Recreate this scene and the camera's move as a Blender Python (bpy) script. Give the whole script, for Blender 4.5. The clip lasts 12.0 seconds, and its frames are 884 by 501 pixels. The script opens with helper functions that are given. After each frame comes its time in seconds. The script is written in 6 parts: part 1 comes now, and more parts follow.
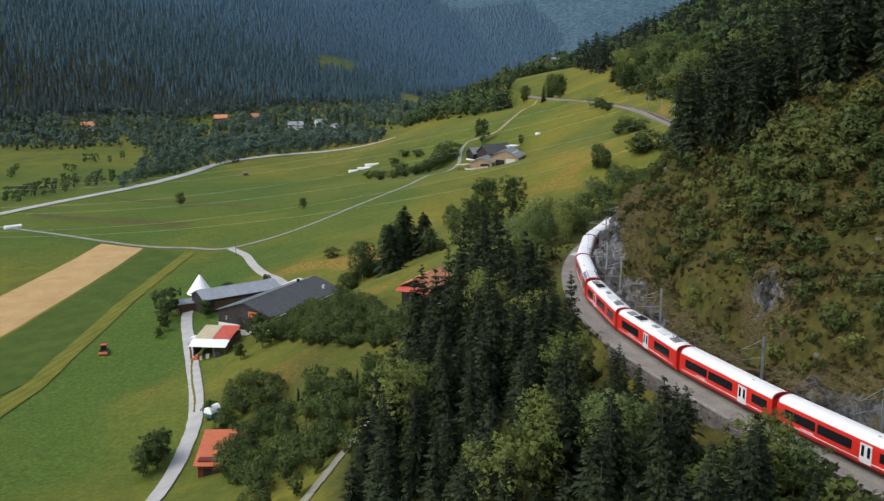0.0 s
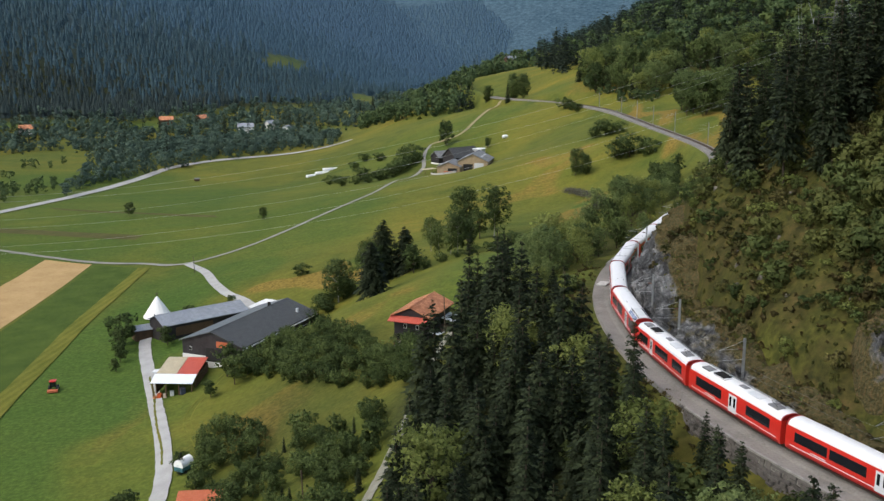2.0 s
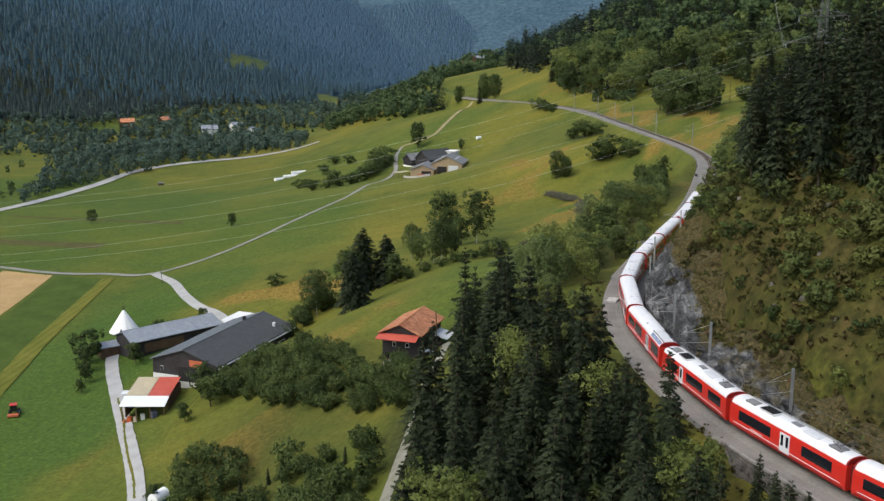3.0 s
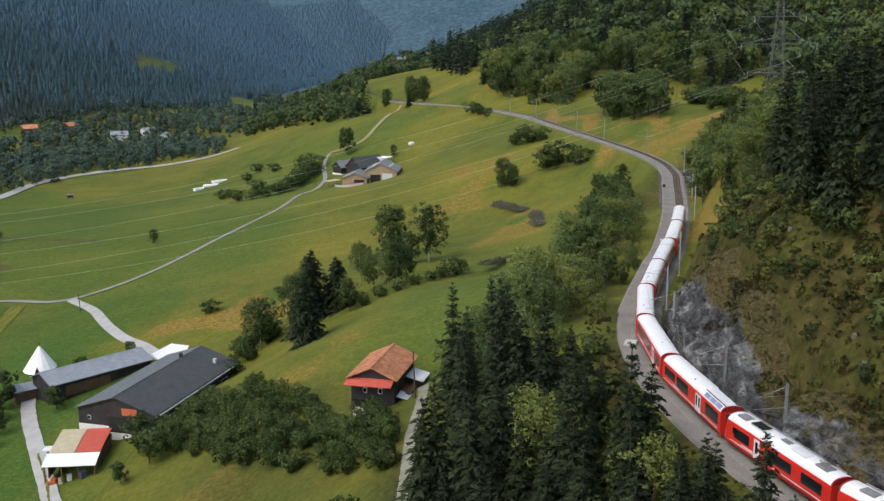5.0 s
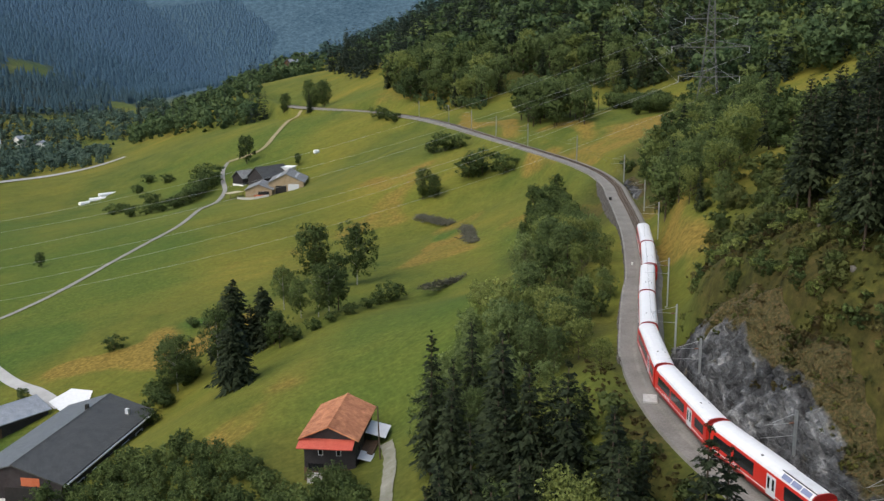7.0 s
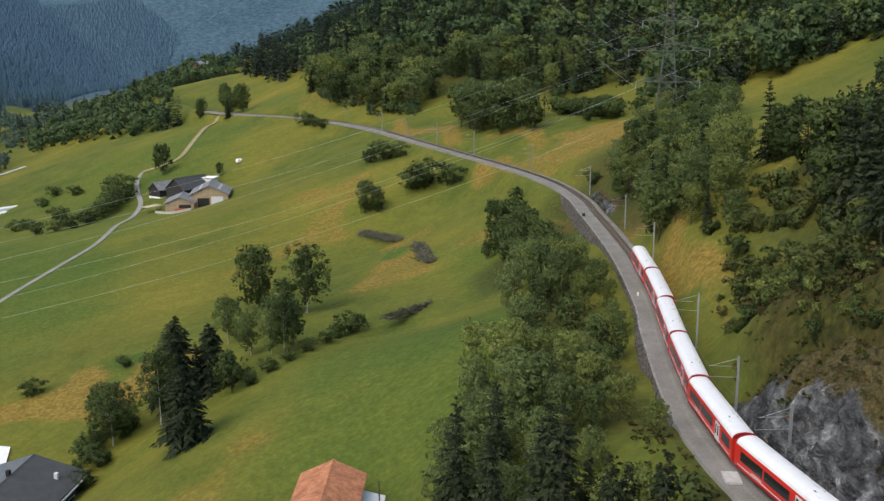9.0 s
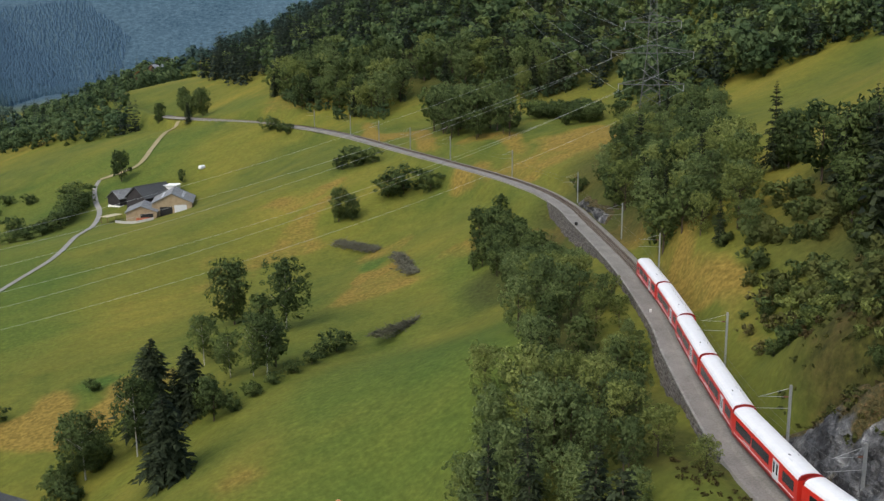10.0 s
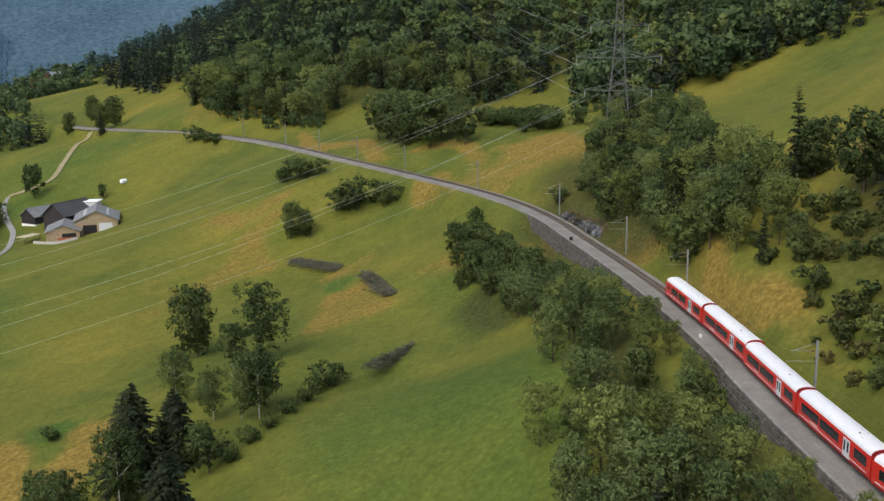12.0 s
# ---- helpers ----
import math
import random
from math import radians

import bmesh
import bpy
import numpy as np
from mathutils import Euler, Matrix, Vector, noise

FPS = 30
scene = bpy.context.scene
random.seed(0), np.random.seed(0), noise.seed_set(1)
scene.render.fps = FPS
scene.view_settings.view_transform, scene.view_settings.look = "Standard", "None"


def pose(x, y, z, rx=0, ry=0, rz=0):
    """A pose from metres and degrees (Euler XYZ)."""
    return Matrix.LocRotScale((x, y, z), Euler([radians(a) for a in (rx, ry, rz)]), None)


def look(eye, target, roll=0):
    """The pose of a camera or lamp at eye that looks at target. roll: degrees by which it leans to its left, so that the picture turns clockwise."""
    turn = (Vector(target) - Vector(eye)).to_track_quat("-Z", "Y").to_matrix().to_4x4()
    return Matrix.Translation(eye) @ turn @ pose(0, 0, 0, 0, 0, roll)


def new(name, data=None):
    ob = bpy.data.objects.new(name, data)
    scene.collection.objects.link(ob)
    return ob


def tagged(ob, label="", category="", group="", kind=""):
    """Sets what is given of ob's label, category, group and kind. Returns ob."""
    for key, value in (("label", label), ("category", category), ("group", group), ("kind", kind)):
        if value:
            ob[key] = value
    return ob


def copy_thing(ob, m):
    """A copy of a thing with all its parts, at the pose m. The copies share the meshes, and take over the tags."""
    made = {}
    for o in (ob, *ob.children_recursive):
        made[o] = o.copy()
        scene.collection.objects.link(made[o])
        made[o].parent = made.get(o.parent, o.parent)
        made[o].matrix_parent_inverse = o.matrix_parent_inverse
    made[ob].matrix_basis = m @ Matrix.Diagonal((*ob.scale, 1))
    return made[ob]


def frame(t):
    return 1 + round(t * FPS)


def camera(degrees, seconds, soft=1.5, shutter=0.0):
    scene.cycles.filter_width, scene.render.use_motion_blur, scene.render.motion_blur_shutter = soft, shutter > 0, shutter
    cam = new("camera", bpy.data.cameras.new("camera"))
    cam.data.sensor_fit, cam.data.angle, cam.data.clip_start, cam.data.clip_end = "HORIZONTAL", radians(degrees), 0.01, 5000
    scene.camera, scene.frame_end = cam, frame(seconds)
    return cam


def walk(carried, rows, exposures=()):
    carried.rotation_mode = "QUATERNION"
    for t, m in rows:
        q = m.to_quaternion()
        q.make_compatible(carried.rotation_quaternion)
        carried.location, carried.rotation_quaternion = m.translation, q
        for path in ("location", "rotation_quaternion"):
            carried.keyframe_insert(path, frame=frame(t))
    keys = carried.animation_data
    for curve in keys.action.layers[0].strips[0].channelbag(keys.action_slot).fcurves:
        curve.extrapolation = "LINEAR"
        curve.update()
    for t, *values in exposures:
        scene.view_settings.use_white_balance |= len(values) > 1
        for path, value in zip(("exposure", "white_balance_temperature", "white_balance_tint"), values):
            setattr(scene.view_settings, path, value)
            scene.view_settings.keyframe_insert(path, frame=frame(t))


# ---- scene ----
from mathutils.bvhtree import BVHTree

# seconds, place of the camera, heading, pitch and roll in degrees
PATH = [
    (0.0, 0.00, 0.00, 85.76, -0.117, -11.786, -0.004),
    (0.5, -2.89, 6.59, 86.03, -0.186, -11.837, -0.001),
    (1.0, -5.80, 13.12, 86.15, -0.602, -11.862, 0.025),
    (1.5, -8.52, 19.56, 86.24, -1.811, -11.884, -0.020),
    (2.0, -10.90, 25.63, 86.28, -3.346, -11.897, -0.078),
    (2.5, -13.27, 32.37, 86.16, -4.606, -11.903, -0.126),
    (4.5, -22.07, 57.38, 86.82, -8.695, -11.938, -0.297),
    (5.0, -24.15, 63.93, 87.02, -10.689, -11.929, -0.309),
    (5.5, -26.19, 70.47, 87.25, -12.654, -11.923, -0.354),
    (6.0, -27.98, 76.56, 87.45, -14.259, -11.924, -0.381),
    (6.5, -29.69, 82.66, 87.68, -15.733, -11.923, -0.354),
    (7.0, -31.25, 89.70, 87.78, -17.433, -11.910, -0.347),
    (9.0, -36.45, 116.37, 88.48, -23.016, -11.887, -0.250),
    (9.5, -37.52, 123.04, 88.73, -24.095, -11.868, -0.370),
    (10.0, -38.81, 129.57, 88.58, -25.693, -11.785, -0.363),
    (10.5, -40.68, 135.86, 88.61, -27.321, -11.726, -0.416),
    (11.0, -43.31, 142.24, 88.66, -28.883, -11.655, -0.465),
    (11.5, -46.17, 148.28, 88.74, -30.490, -11.601, -0.468),
    (12.0, -49.56, 153.62, 88.79, -31.941, -11.562, -0.544),
]
cam = camera(48.32, 12.0, soft=1.4)
walk(cam, [(t, pose(x, y, z, 90 + pitch, 0, head) @ pose(0, 0, 0, 0, 0, roll)) for t, x, y, z, head, pitch, roll in PATH])
# ---- the lie of the land ----
# centre line of the railway, from behind the camera up the valley: x, y, height of the rails
RAIL = [
    (75.8, -40.0, 42.20), (67.8, 20.0, 42.90), (58.3, 59.9, 43.40), (49.8, 79.9, 43.70), (42.0, 96.9, 43.90), (36.1, 109.9, 44.10), (29.8, 127.4, 44.40), (26.0, 144.9, 44.70),
    (25.2, 160.0, 44.90), (26.2, 175.1, 45.10), (28.8, 188.3, 45.24), (33.2, 201.3, 45.31), (39.6, 214.2, 45.45), (51.0, 235.0, 45.85), (57.9, 246.8, 46.22), (71.6, 274.5, 47.00),
    (82.6, 299.5, 47.40), (92.1, 322.5, 47.80), (99.1, 339.6, 48.10), (105.0, 361.8, 48.70), (107.3, 385.0, 49.30), (107.4, 415.0, 50.00), (107.0, 460.0, 50.90), (109.0, 530.0, 51.40),
    (106.0, 575.0, 51.50), (97.0, 620.0, 51.30), (82.0, 655.0, 51.00),
]
RAIL_ON = [(66, 690, 51), (60, 740, 51.5), (56, 800, 53), (55, 866, 55)]
# spot heights of the natural ground, partly set to fit the camera's view: x, y, z
VALLEY = [
    (-97, 273, -1.5), (-71, 271, 0.8), (-62, 258, 2.5), (-54, 220, 4), (-86, 405, 2), (-136, 509, 3), (-66, 472, 7.5), (-50, 661, 4.5),
    (-56, 810, 8), (-56, 1014, 8), (-300, 250, -4), (-250, 600, 0), (-300, 900, 3), (-420, 700, 0), (-110, 180, -1), (-110, 60, 0), (-60, 120, 6),
    (-420, -80, -3), (-86, 330, 0.5), (-130, 800, 4), (-420, 1200, 6), (-150, 1000, 6), (-20, 900, 16), (-10, 1200, 14), (40, 1000, 28),
]
MEADOW = [
    (2, 513, 20), (48, 473, 32.5), (27, 505, 24.3), (32, 548, 19.4), (20, 560, 18), (44, 560, 22), (-10, 420, 16.4), (58, 586, 33.3), (46, 577, 26), (55, 388, 24.5), (68, 401, 27), (35, 314, 26),
    (42, 318, 28.6), (16, 316, 25), (0, 301, 23), (-15, 248, 22.5), (-20, 272, 20), (-10, 228, 22), (6, 238, 24.5), (-39, 349, 10.5),
    (-33, 252, 13), (-30, 296, 9), (-54, 280, 5.5), (-60, 300, 3), (-45, 219, 6), (-46, 184, 3), (59, 300, 36), (84, 338, 40), (88, 364, 41), (-40, 740, 11), (20, 700, 33),
    (60, 660, 44), (90, 520, 44), (0, 620, 17),
]
LOWER_SLOPE = [
    (8, 200, 32), (20, 230, 37.5), (40, 262, 41.5), (-18, 190, 17), (-30, 160, 11), (0, 160, 27), (15, 150, 37), (14, 120, 36), (0, 110, 25),
    (-25, 110, 14), (20, 60, 34), (-20, 40, 18), (40, 10, 38), (0, -60, 24),
]
UPPER_SLOPE = [
    (55, 219, 50.5), (69, 244, 53.5), (61, 232, 49.5), (102, 322, 52.5), (116, 445, 53), (117, 575, 53.5), (85, 712, 49), (60, 866, 55),
    (148, 448, 61), (184, 454, 64), (198, 490, 62), (170, 361, 68), (153, 367, 66), (127, 294, 66), (153, 294, 78), (86, 278, 58), (38, 132, 54),
    (44, 118, 52), (47, 133, 64), (43, 155, 65), (33, 160, 53), (40, 172, 65), (50, 195, 66), (57, 211, 63), (70, 190, 78), (80, 150, 90),
    (62, 100, 66), (70, 60, 60), (110, 200, 98),
]
FAR_SLOPE = [
    (200, 744, 106), (265, 569, 100), (300, 420, 125), (360, 700, 170), (130, 965, 60), (95, 1050, 60), (175, 810, 84), (300, 1000, 140), (130, 620, 66), (170, 560, 72),
    (140, 100, 115), (130, 30, 95), (220, 200, 150), (350, 150, 230), (90, 0, 62), (400, 450, 190), (110, 1150, 36), (250, 330, 108), (200, 300, 95),
]


def smooth(a, b, v):
    u = np.clip((v - a) / (b - a), 0, 1)
    return u * u * (3 - 2 * u)


def catmull(points, step):
    """A smooth line through the points, cut to even steps."""
    p = np.array(points, float)
    p = np.vstack([2 * p[0] - p[1], p, 2 * p[-1] - p[-2]])
    u = np.linspace(0, 1, 24, endpoint=False)[:, None]
    run = [0.5 * (2 * b + (c - a) * u + (2 * a - 5 * b + 4 * c - d) * u**2 + (3 * b - a - 3 * c + d) * u**3) for a, b, c, d in zip(p, p[1:], p[2:], p[3:])]
    run = np.vstack(run + [p[-2:-1]])
    far = np.r_[0, np.cumsum(np.linalg.norm(np.diff(run, axis=0), axis=1))]
    s = np.linspace(0, far[-1], max(2, int(round(far[-1] / step)) + 1))
    return np.stack([np.interp(s, far, run[:, k]) for k in range(run.shape[1])], 1)


TRACK = catmull(RAIL + RAIL_ON, 2.0)
SPOTS = np.array(VALLEY + MEADOW + LOWER_SLOPE + UPPER_SLOPE + FAR_SLOPE, float)


def bend(a, b):
    r2 = ((a[:, None, :2] - b[None, :, :2]) ** 2).sum(-1) / 1e4
    return 0.5 * r2 * np.log(r2 + 1e-9)


def sheet_weights():
    n = len(SPOTS)
    k = bend(SPOTS, SPOTS) + np.eye(n) * 0.004
    q = np.c_[np.ones(n), SPOTS[:, :2] / 100]
    full = np.block([[k, q], [q.T, np.zeros((3, 3))]])
    return np.linalg.solve(full, np.r_[SPOTS[:, 2], 0, 0, 0])


WEIGHTS = sheet_weights()


def along_track(xy):
    """For each place: how far it lies to the left of the railway's centre line, the height of the rails there and the index on the line."""
    side, high, index = np.full(len(xy), 1e3), np.zeros(len(xy)), np.zeros(len(xy), int)
    near = np.where((xy[:, 0] > -20) & (xy[:, 0] < 160) & (xy[:, 1] > -60) & (xy[:, 1] < 890))[0]
    way = np.gradient(TRACK[:, :2], axis=0)
    way /= np.linalg.norm(way, axis=1)[:, None]
    for part_ in np.array_split(near, max(1, len(near) // 20000)):
        if not len(part_):
            continue
        off = xy[part_, None] - TRACK[None, :, :2]
        i = (off**2).sum(-1).argmin(1)
        o, w = off[np.arange(len(i)), i], way[i]
        lateral, ahead = -(o[:, 0] * w[:, 1] - o[:, 1] * w[:, 0]), (o * w).sum(1)
        side[part_] = np.where(np.abs(ahead) > 6, 1e3, lateral)
        high[part_], index[part_] = TRACK[i, 2], i
    return side, high, index


def ground(xy):
    """The height of the ground at rows of x, y."""
    xy = np.atleast_2d(np.asarray(xy, float))
    c = np.c_[np.clip(xy[:, 0], -420, 400), np.clip(xy[:, 1], -80, 1200)]
    z = np.concatenate([bend(p, SPOTS) @ WEIGHTS[:-3] + np.c_[np.ones(len(p)), p / 100] @ WEIGHTS[-3:] for p in np.array_split(c, max(1, len(c) // 5000))])
    x, y = xy.T
    # beyond the nose of the hill the slope turns away and falls to the valley
    turn_ = smooth(1080, 1330, xy[:, 1] + 0.25 * (xy[:, 0] - 200))
    z = z - turn_ * np.clip(z - 22, 0, None) * 0.85
    # the hill goes on rising outside the sheet of spots
    z = z + 0.45 * np.clip(x - 400, 0, 1500) * (1 - 0.8 * turn_)
    # across the valley: the foot of the wooded mountain runs obliquely up the valley
    foot = np.minimum((-0.74) * (x + 400) + 0.672 * (y - 830), (-0.923) * (x + 80) + 0.386 * (y - 1150) + 30)
    up = np.clip(foot, 0, None)
    mountain = 0.16 * up + 0.38 * np.clip(up - 130, 0, None) - 0.25 * np.clip(up - 900, 0, None)
    z = np.maximum(z, np.where(up > 0, 4 + mountain, -50))
    # the far mountain that closes the valley
    end = np.clip(y - 1900 + 0.35 * (x - 100), 0, None)
    z = np.maximum(z, np.where(end > 0, 0.42 * end - 0.15 * np.clip(end - 1200, 0, None), -50))
    side, high, index = along_track(xy)
    rock = smooth(98, 108, y) * (1 - smooth(196, 208, y))
    wide = 4.6 - 1.4 * smooth(400, 460, y)
    deep = rock * (0.35 + 0.65 * smooth(125, 172, y))
    upper = smooth(2.9 + 2.6 * deep, 8.0 + 3.0 * deep - 2.0 * (rock - deep), -side)
    walled = np.maximum(smooth(200, 208, y) * (1 - smooth(344, 352, y)), smooth(56, 64, y) * (1 - smooth(130, 138, y)))
    z = z - walled * np.where(side > 0, 1.3 * (1 - smooth(5, 15, side)), 0)
    z = np.where((side > 0) & (side < 40), z + walled * (np.minimum(z, high - 1.7 + 0.3 * np.clip(side - 7, 0, 60)) - z), z)
    lower = smooth(wide - 2.9 * walled, wide + 4.5 - 4.3 * walled, side)
    w = np.where(side > 0, lower, upper)
    w = np.where(np.abs(side) > 50, 1.0, w)
    return np.where(w < 1, (high - 0.6) * (1 - w) + z * w, z)

# ---- light ----
world = bpy.data.worlds.new("overcast_sky")
scene.world = world
world.use_nodes = True
wn = world.node_tree.nodes
sky = wn.new("ShaderNodeTexSky")
sky.sky_type, sky.sun_disc = "NISHITA", False
sky.sun_elevation, sky.sun_rotation, sky.dust_density, sky.air_density = radians(52), radians(-115), 4.0, 1.0
world.node_tree.links.new(sky.outputs[0], wn["Background"].inputs[0])
wn["Background"].inputs[1].default_value = 0.15
sun = new("sun", bpy.data.lights.new("sun", "SUN"))
sun.data.energy, sun.data.angle, sun.data.color = 0.55, radians(75), (1.0, 0.97, 0.92)
sun.matrix_world = look((-260, -120, 370), (0, 0, 0))
scene.view_settings.exposure = 0.72
scene.view_settings.use_white_balance = True
scene.view_settings.white_balance_temperature, scene.view_settings.white_balance_tint = 6400, 5


# ---- materials ----
class Nodes:
    """A small hand for building node materials."""

    def __init__(self, name, rough=0.8, metal=0.0, spec=0.3):
        self.mat = bpy.data.materials.new(name)
        self.mat.use_nodes = True
        self.tree = self.mat.node_tree
        self.bsdf = self.tree.nodes["Principled BSDF"]
        self.put("Roughness", rough), self.put("Metallic", metal), self.put("Specular IOR Level", spec)

    def add(self, kind, **values):
        n = self.tree.nodes.new("ShaderNode" + kind)
        for key, v in values.items():
            n.inputs[key].default_value = v
        return n

    def link(self, a, b):
        self.tree.links.new(a, b)

    def put(self, key, v):
        self.bsdf.inputs[key].default_value = v

    def place(self):
        return self.add("TexCoord").outputs["Object"]

    def geo(self):
        return self.add("NewGeometry").outputs["Position"]

    def noise(self, where, scale, detail=4.0, rough=0.55, stretch=None):
        n = self.add("TexNoise", Scale=scale, Detail=detail, Roughness=rough)
        if stretch:
            m = self.add("Mapping")
            m.inputs["Scale"].default_value = stretch
            self.link(where, m.inputs["Vector"])
            where = m.outputs[0]
        self.link(where, n.inputs["Vector"])
        return n.outputs["Fac"]

    def ramp(self, fac, stops):
        r = self.add("ValToRGB")
        e = r.color_ramp.elements
        while len(e) < len(stops):
            e.new(0.5)
        for slot, (at, c) in zip(e, stops):
            slot.position, slot.color = at, (*c, 1)
        self.link(fac, r.inputs[0])
        return r.outputs[0]

    def mix(self, fac, a, b, how="MIX"):
        m = self.add("Mix")
        m.data_type, m.blend_type = "RGBA", how
        for slot, v in ((m.inputs[0], fac), (m.inputs[6], a), (m.inputs[7], b)):
            if isinstance(v, (int, float)):
                slot.default_value = v
            elif isinstance(v, tuple):
                slot.default_value = (*v, 1)
            else:
                self.link(v, slot)
        return m.outputs[2]

    def maths(self, how, a, b):
        m = self.add("Math")
        m.operation = how
        for slot, v in zip(m.inputs, (a, b)):
            if isinstance(v, (int, float)):
                slot.default_value = v
            else:
                self.link(v, slot)
        return m.outputs[0]

    def colour(self, out):
        if isinstance(out, tuple):
            self.put("Base Color", (*out, 1))
        else:
            self.link(out, self.bsdf.inputs["Base Color"])

    def bump(self, fac, strength, distance=0.05):
        b = self.add("Bump", Strength=strength, Distance=distance)
        self.link(fac, b.inputs["Height"])
        self.link(b.outputs[0], self.bsdf.inputs["Normal"])


def plain(name, c, rough=0.6, metal=0.0, vary=0.18, scale=1.5, spec=0.3, bump=0.0):
    """One colour with soft stains, finer grain and a little relief."""
    k = Nodes(name, rough, metal, spec)
    where = k.place()
    stain, grain = k.noise(where, scale, 5), k.noise(where, scale * 14, 3)
    both = k.maths("ADD", k.maths("MULTIPLY", stain, 0.7), k.maths("MULTIPLY", grain, 0.3))
    k.colour(k.ramp(both, [(0.3, tuple(v * (1 - vary) for v in c)), (0.7, tuple(min(1, v * (1 + vary)) for v in c))]))
    if bump:
        k.bump(both, bump, 0.03)
    return k.mat


def foliage(name, dark, light, single=True, glow=0.25):
    """Leaves or needles: each tree, and each bough of it, in its own shade."""
    k = Nodes(name, 0.7, 0, 0.12)
    geo = k.add("NewGeometry")
    where = geo.outputs["Position"]
    own = k.add("ObjectInfo").outputs["Random"] if single else k.ramp(k.noise(where, 0.11, 2, 0.5), [(0.32, (0, 0, 0)), (0.68, (1, 1, 1))])
    leaf = geo.outputs["Random Per Island"]
    patch = k.noise(where, 0.45 if single else 0.05, 3)
    f = k.maths("ADD", k.maths("MULTIPLY", own, 0.45), k.maths("ADD", k.maths("MULTIPLY", leaf, 0.16), k.maths("MULTIPLY", patch, 0.5)))
    tone = k.ramp(f, [(0.25, dark), (0.95, light)])
    if single:
        tone = k.mix(0.75, tone, k.ramp(k.noise(where, 2.6, 3, 0.7), [(0.36, (0.50, 0.50, 0.52)), (0.64, (1.45, 1.45, 1.38))]), "MULTIPLY")
    k.colour(tone)
    soft = k.add("BsdfTranslucent")
    k.link(tone, soft.inputs["Color"])
    m = k.add("MixShader", Fac=glow)
    k.link(k.bsdf.outputs[0], m.inputs[1]), k.link(soft.outputs[0], m.inputs[2])
    k.link(m.outputs[0], k.tree.nodes["Material Output"].inputs["Surface"])
    return k.mat


def meadow_material():
    k = Nodes("meadow_grass", 0.9, 0, 0.1)
    where = k.geo()
    wide, mid, fine = k.noise(where, 0.012, 4), k.noise(where, 0.09, 5), k.noise(where, 1.1, 4)
    streak = k.noise(where, 0.05, 4, 0.6, (0.35, 1.6, 1.0))
    green = k.ramp(mid, [(0.25, (0.058, 0.082, 0.015)), (0.6, (0.100, 0.114, 0.020)), (0.85, (0.150, 0.140, 0.028))])
    olive = k.ramp(streak, [(0.3, (0.106, 0.120, 0.018)), (0.7, (0.190, 0.158, 0.028))])
    both = k.mix(k.ramp(wide, [(0.42, (0, 0, 0)), (0.62, (1, 1, 1))]), green, olive)
    dry = k.add("Attribute")
    dry.attribute_name = "dry"
    fuzz = k.maths("ADD", dry.outputs["Fac"], k.maths("MULTIPLY", k.maths("SUBTRACT", mid, 0.5), 1.3))
    tan = k.ramp(fine, [(0.3, (0.140, 0.104, 0.020)), (0.7, (0.225, 0.158, 0.038))])
    both = k.mix(k.ramp(fuzz, [(0.3, (0, 0, 0)), (0.75, (1, 1, 1))]), both, tan)
    lush = k.add("Attribute")
    lush.attribute_name = "lush"
    both = k.mix(k.maths("MULTIPLY", lush.outputs["Fac"], 0.85), both, k.ramp(fine, [(0.3, (0.038, 0.080, 0.014)), (0.7, (0.066, 0.118, 0.021))]))
    heath = k.add("Attribute")
    heath.attribute_name = "heath"
    scrub = k.ramp(k.noise(where, 0.42, 6, 0.72), [(0.34, (0.014, 0.016, 0.006)), (0.46, (0.040, 0.038, 0.011)), (0.57, (0.070, 0.058, 0.018)), (0.72, (0.100, 0.066, 0.028))])
    scrub = k.mix(k.ramp(k.noise(where, 0.11, 4, 0.6), [(0.44, (0, 0, 0)), (0.60, (1, 1, 1))]), scrub, k.ramp(fine, [(0.3, (0.026, 0.032, 0.008)), (0.7, (0.074, 0.070, 0.016))]))
    both = k.mix(heath.outputs["Fac"], both, scrub)
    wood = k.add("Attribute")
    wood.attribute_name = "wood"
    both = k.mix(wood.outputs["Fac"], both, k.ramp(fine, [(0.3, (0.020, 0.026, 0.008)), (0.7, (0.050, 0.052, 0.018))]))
    # far slopes: blue haze and a wood's grain put into the ground colour
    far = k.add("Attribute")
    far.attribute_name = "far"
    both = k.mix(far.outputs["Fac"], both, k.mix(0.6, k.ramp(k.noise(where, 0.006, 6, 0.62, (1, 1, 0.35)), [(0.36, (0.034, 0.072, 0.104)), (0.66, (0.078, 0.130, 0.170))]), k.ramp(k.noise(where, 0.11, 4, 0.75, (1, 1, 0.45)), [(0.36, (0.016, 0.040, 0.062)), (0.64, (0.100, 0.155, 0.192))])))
    tuft = k.noise(where, 0.45, 5, 0.7)
    both = k.mix(0.32, both, k.ramp(fine, [(0.3, (0.45, 0.45, 0.45)), (0.7, (1.25, 1.25, 1.25))]), "MULTIPLY")
    both = k.mix(0.34, both, k.ramp(tuft, [(0.35, (0.6, 0.62, 0.6)), (0.65, (1.3, 1.25, 1.2))]), "MULTIPLY")
    k.colour(both)
    k.bump(k.maths("ADD", fine, mid), 0.5, 0.25)
    return k.mat


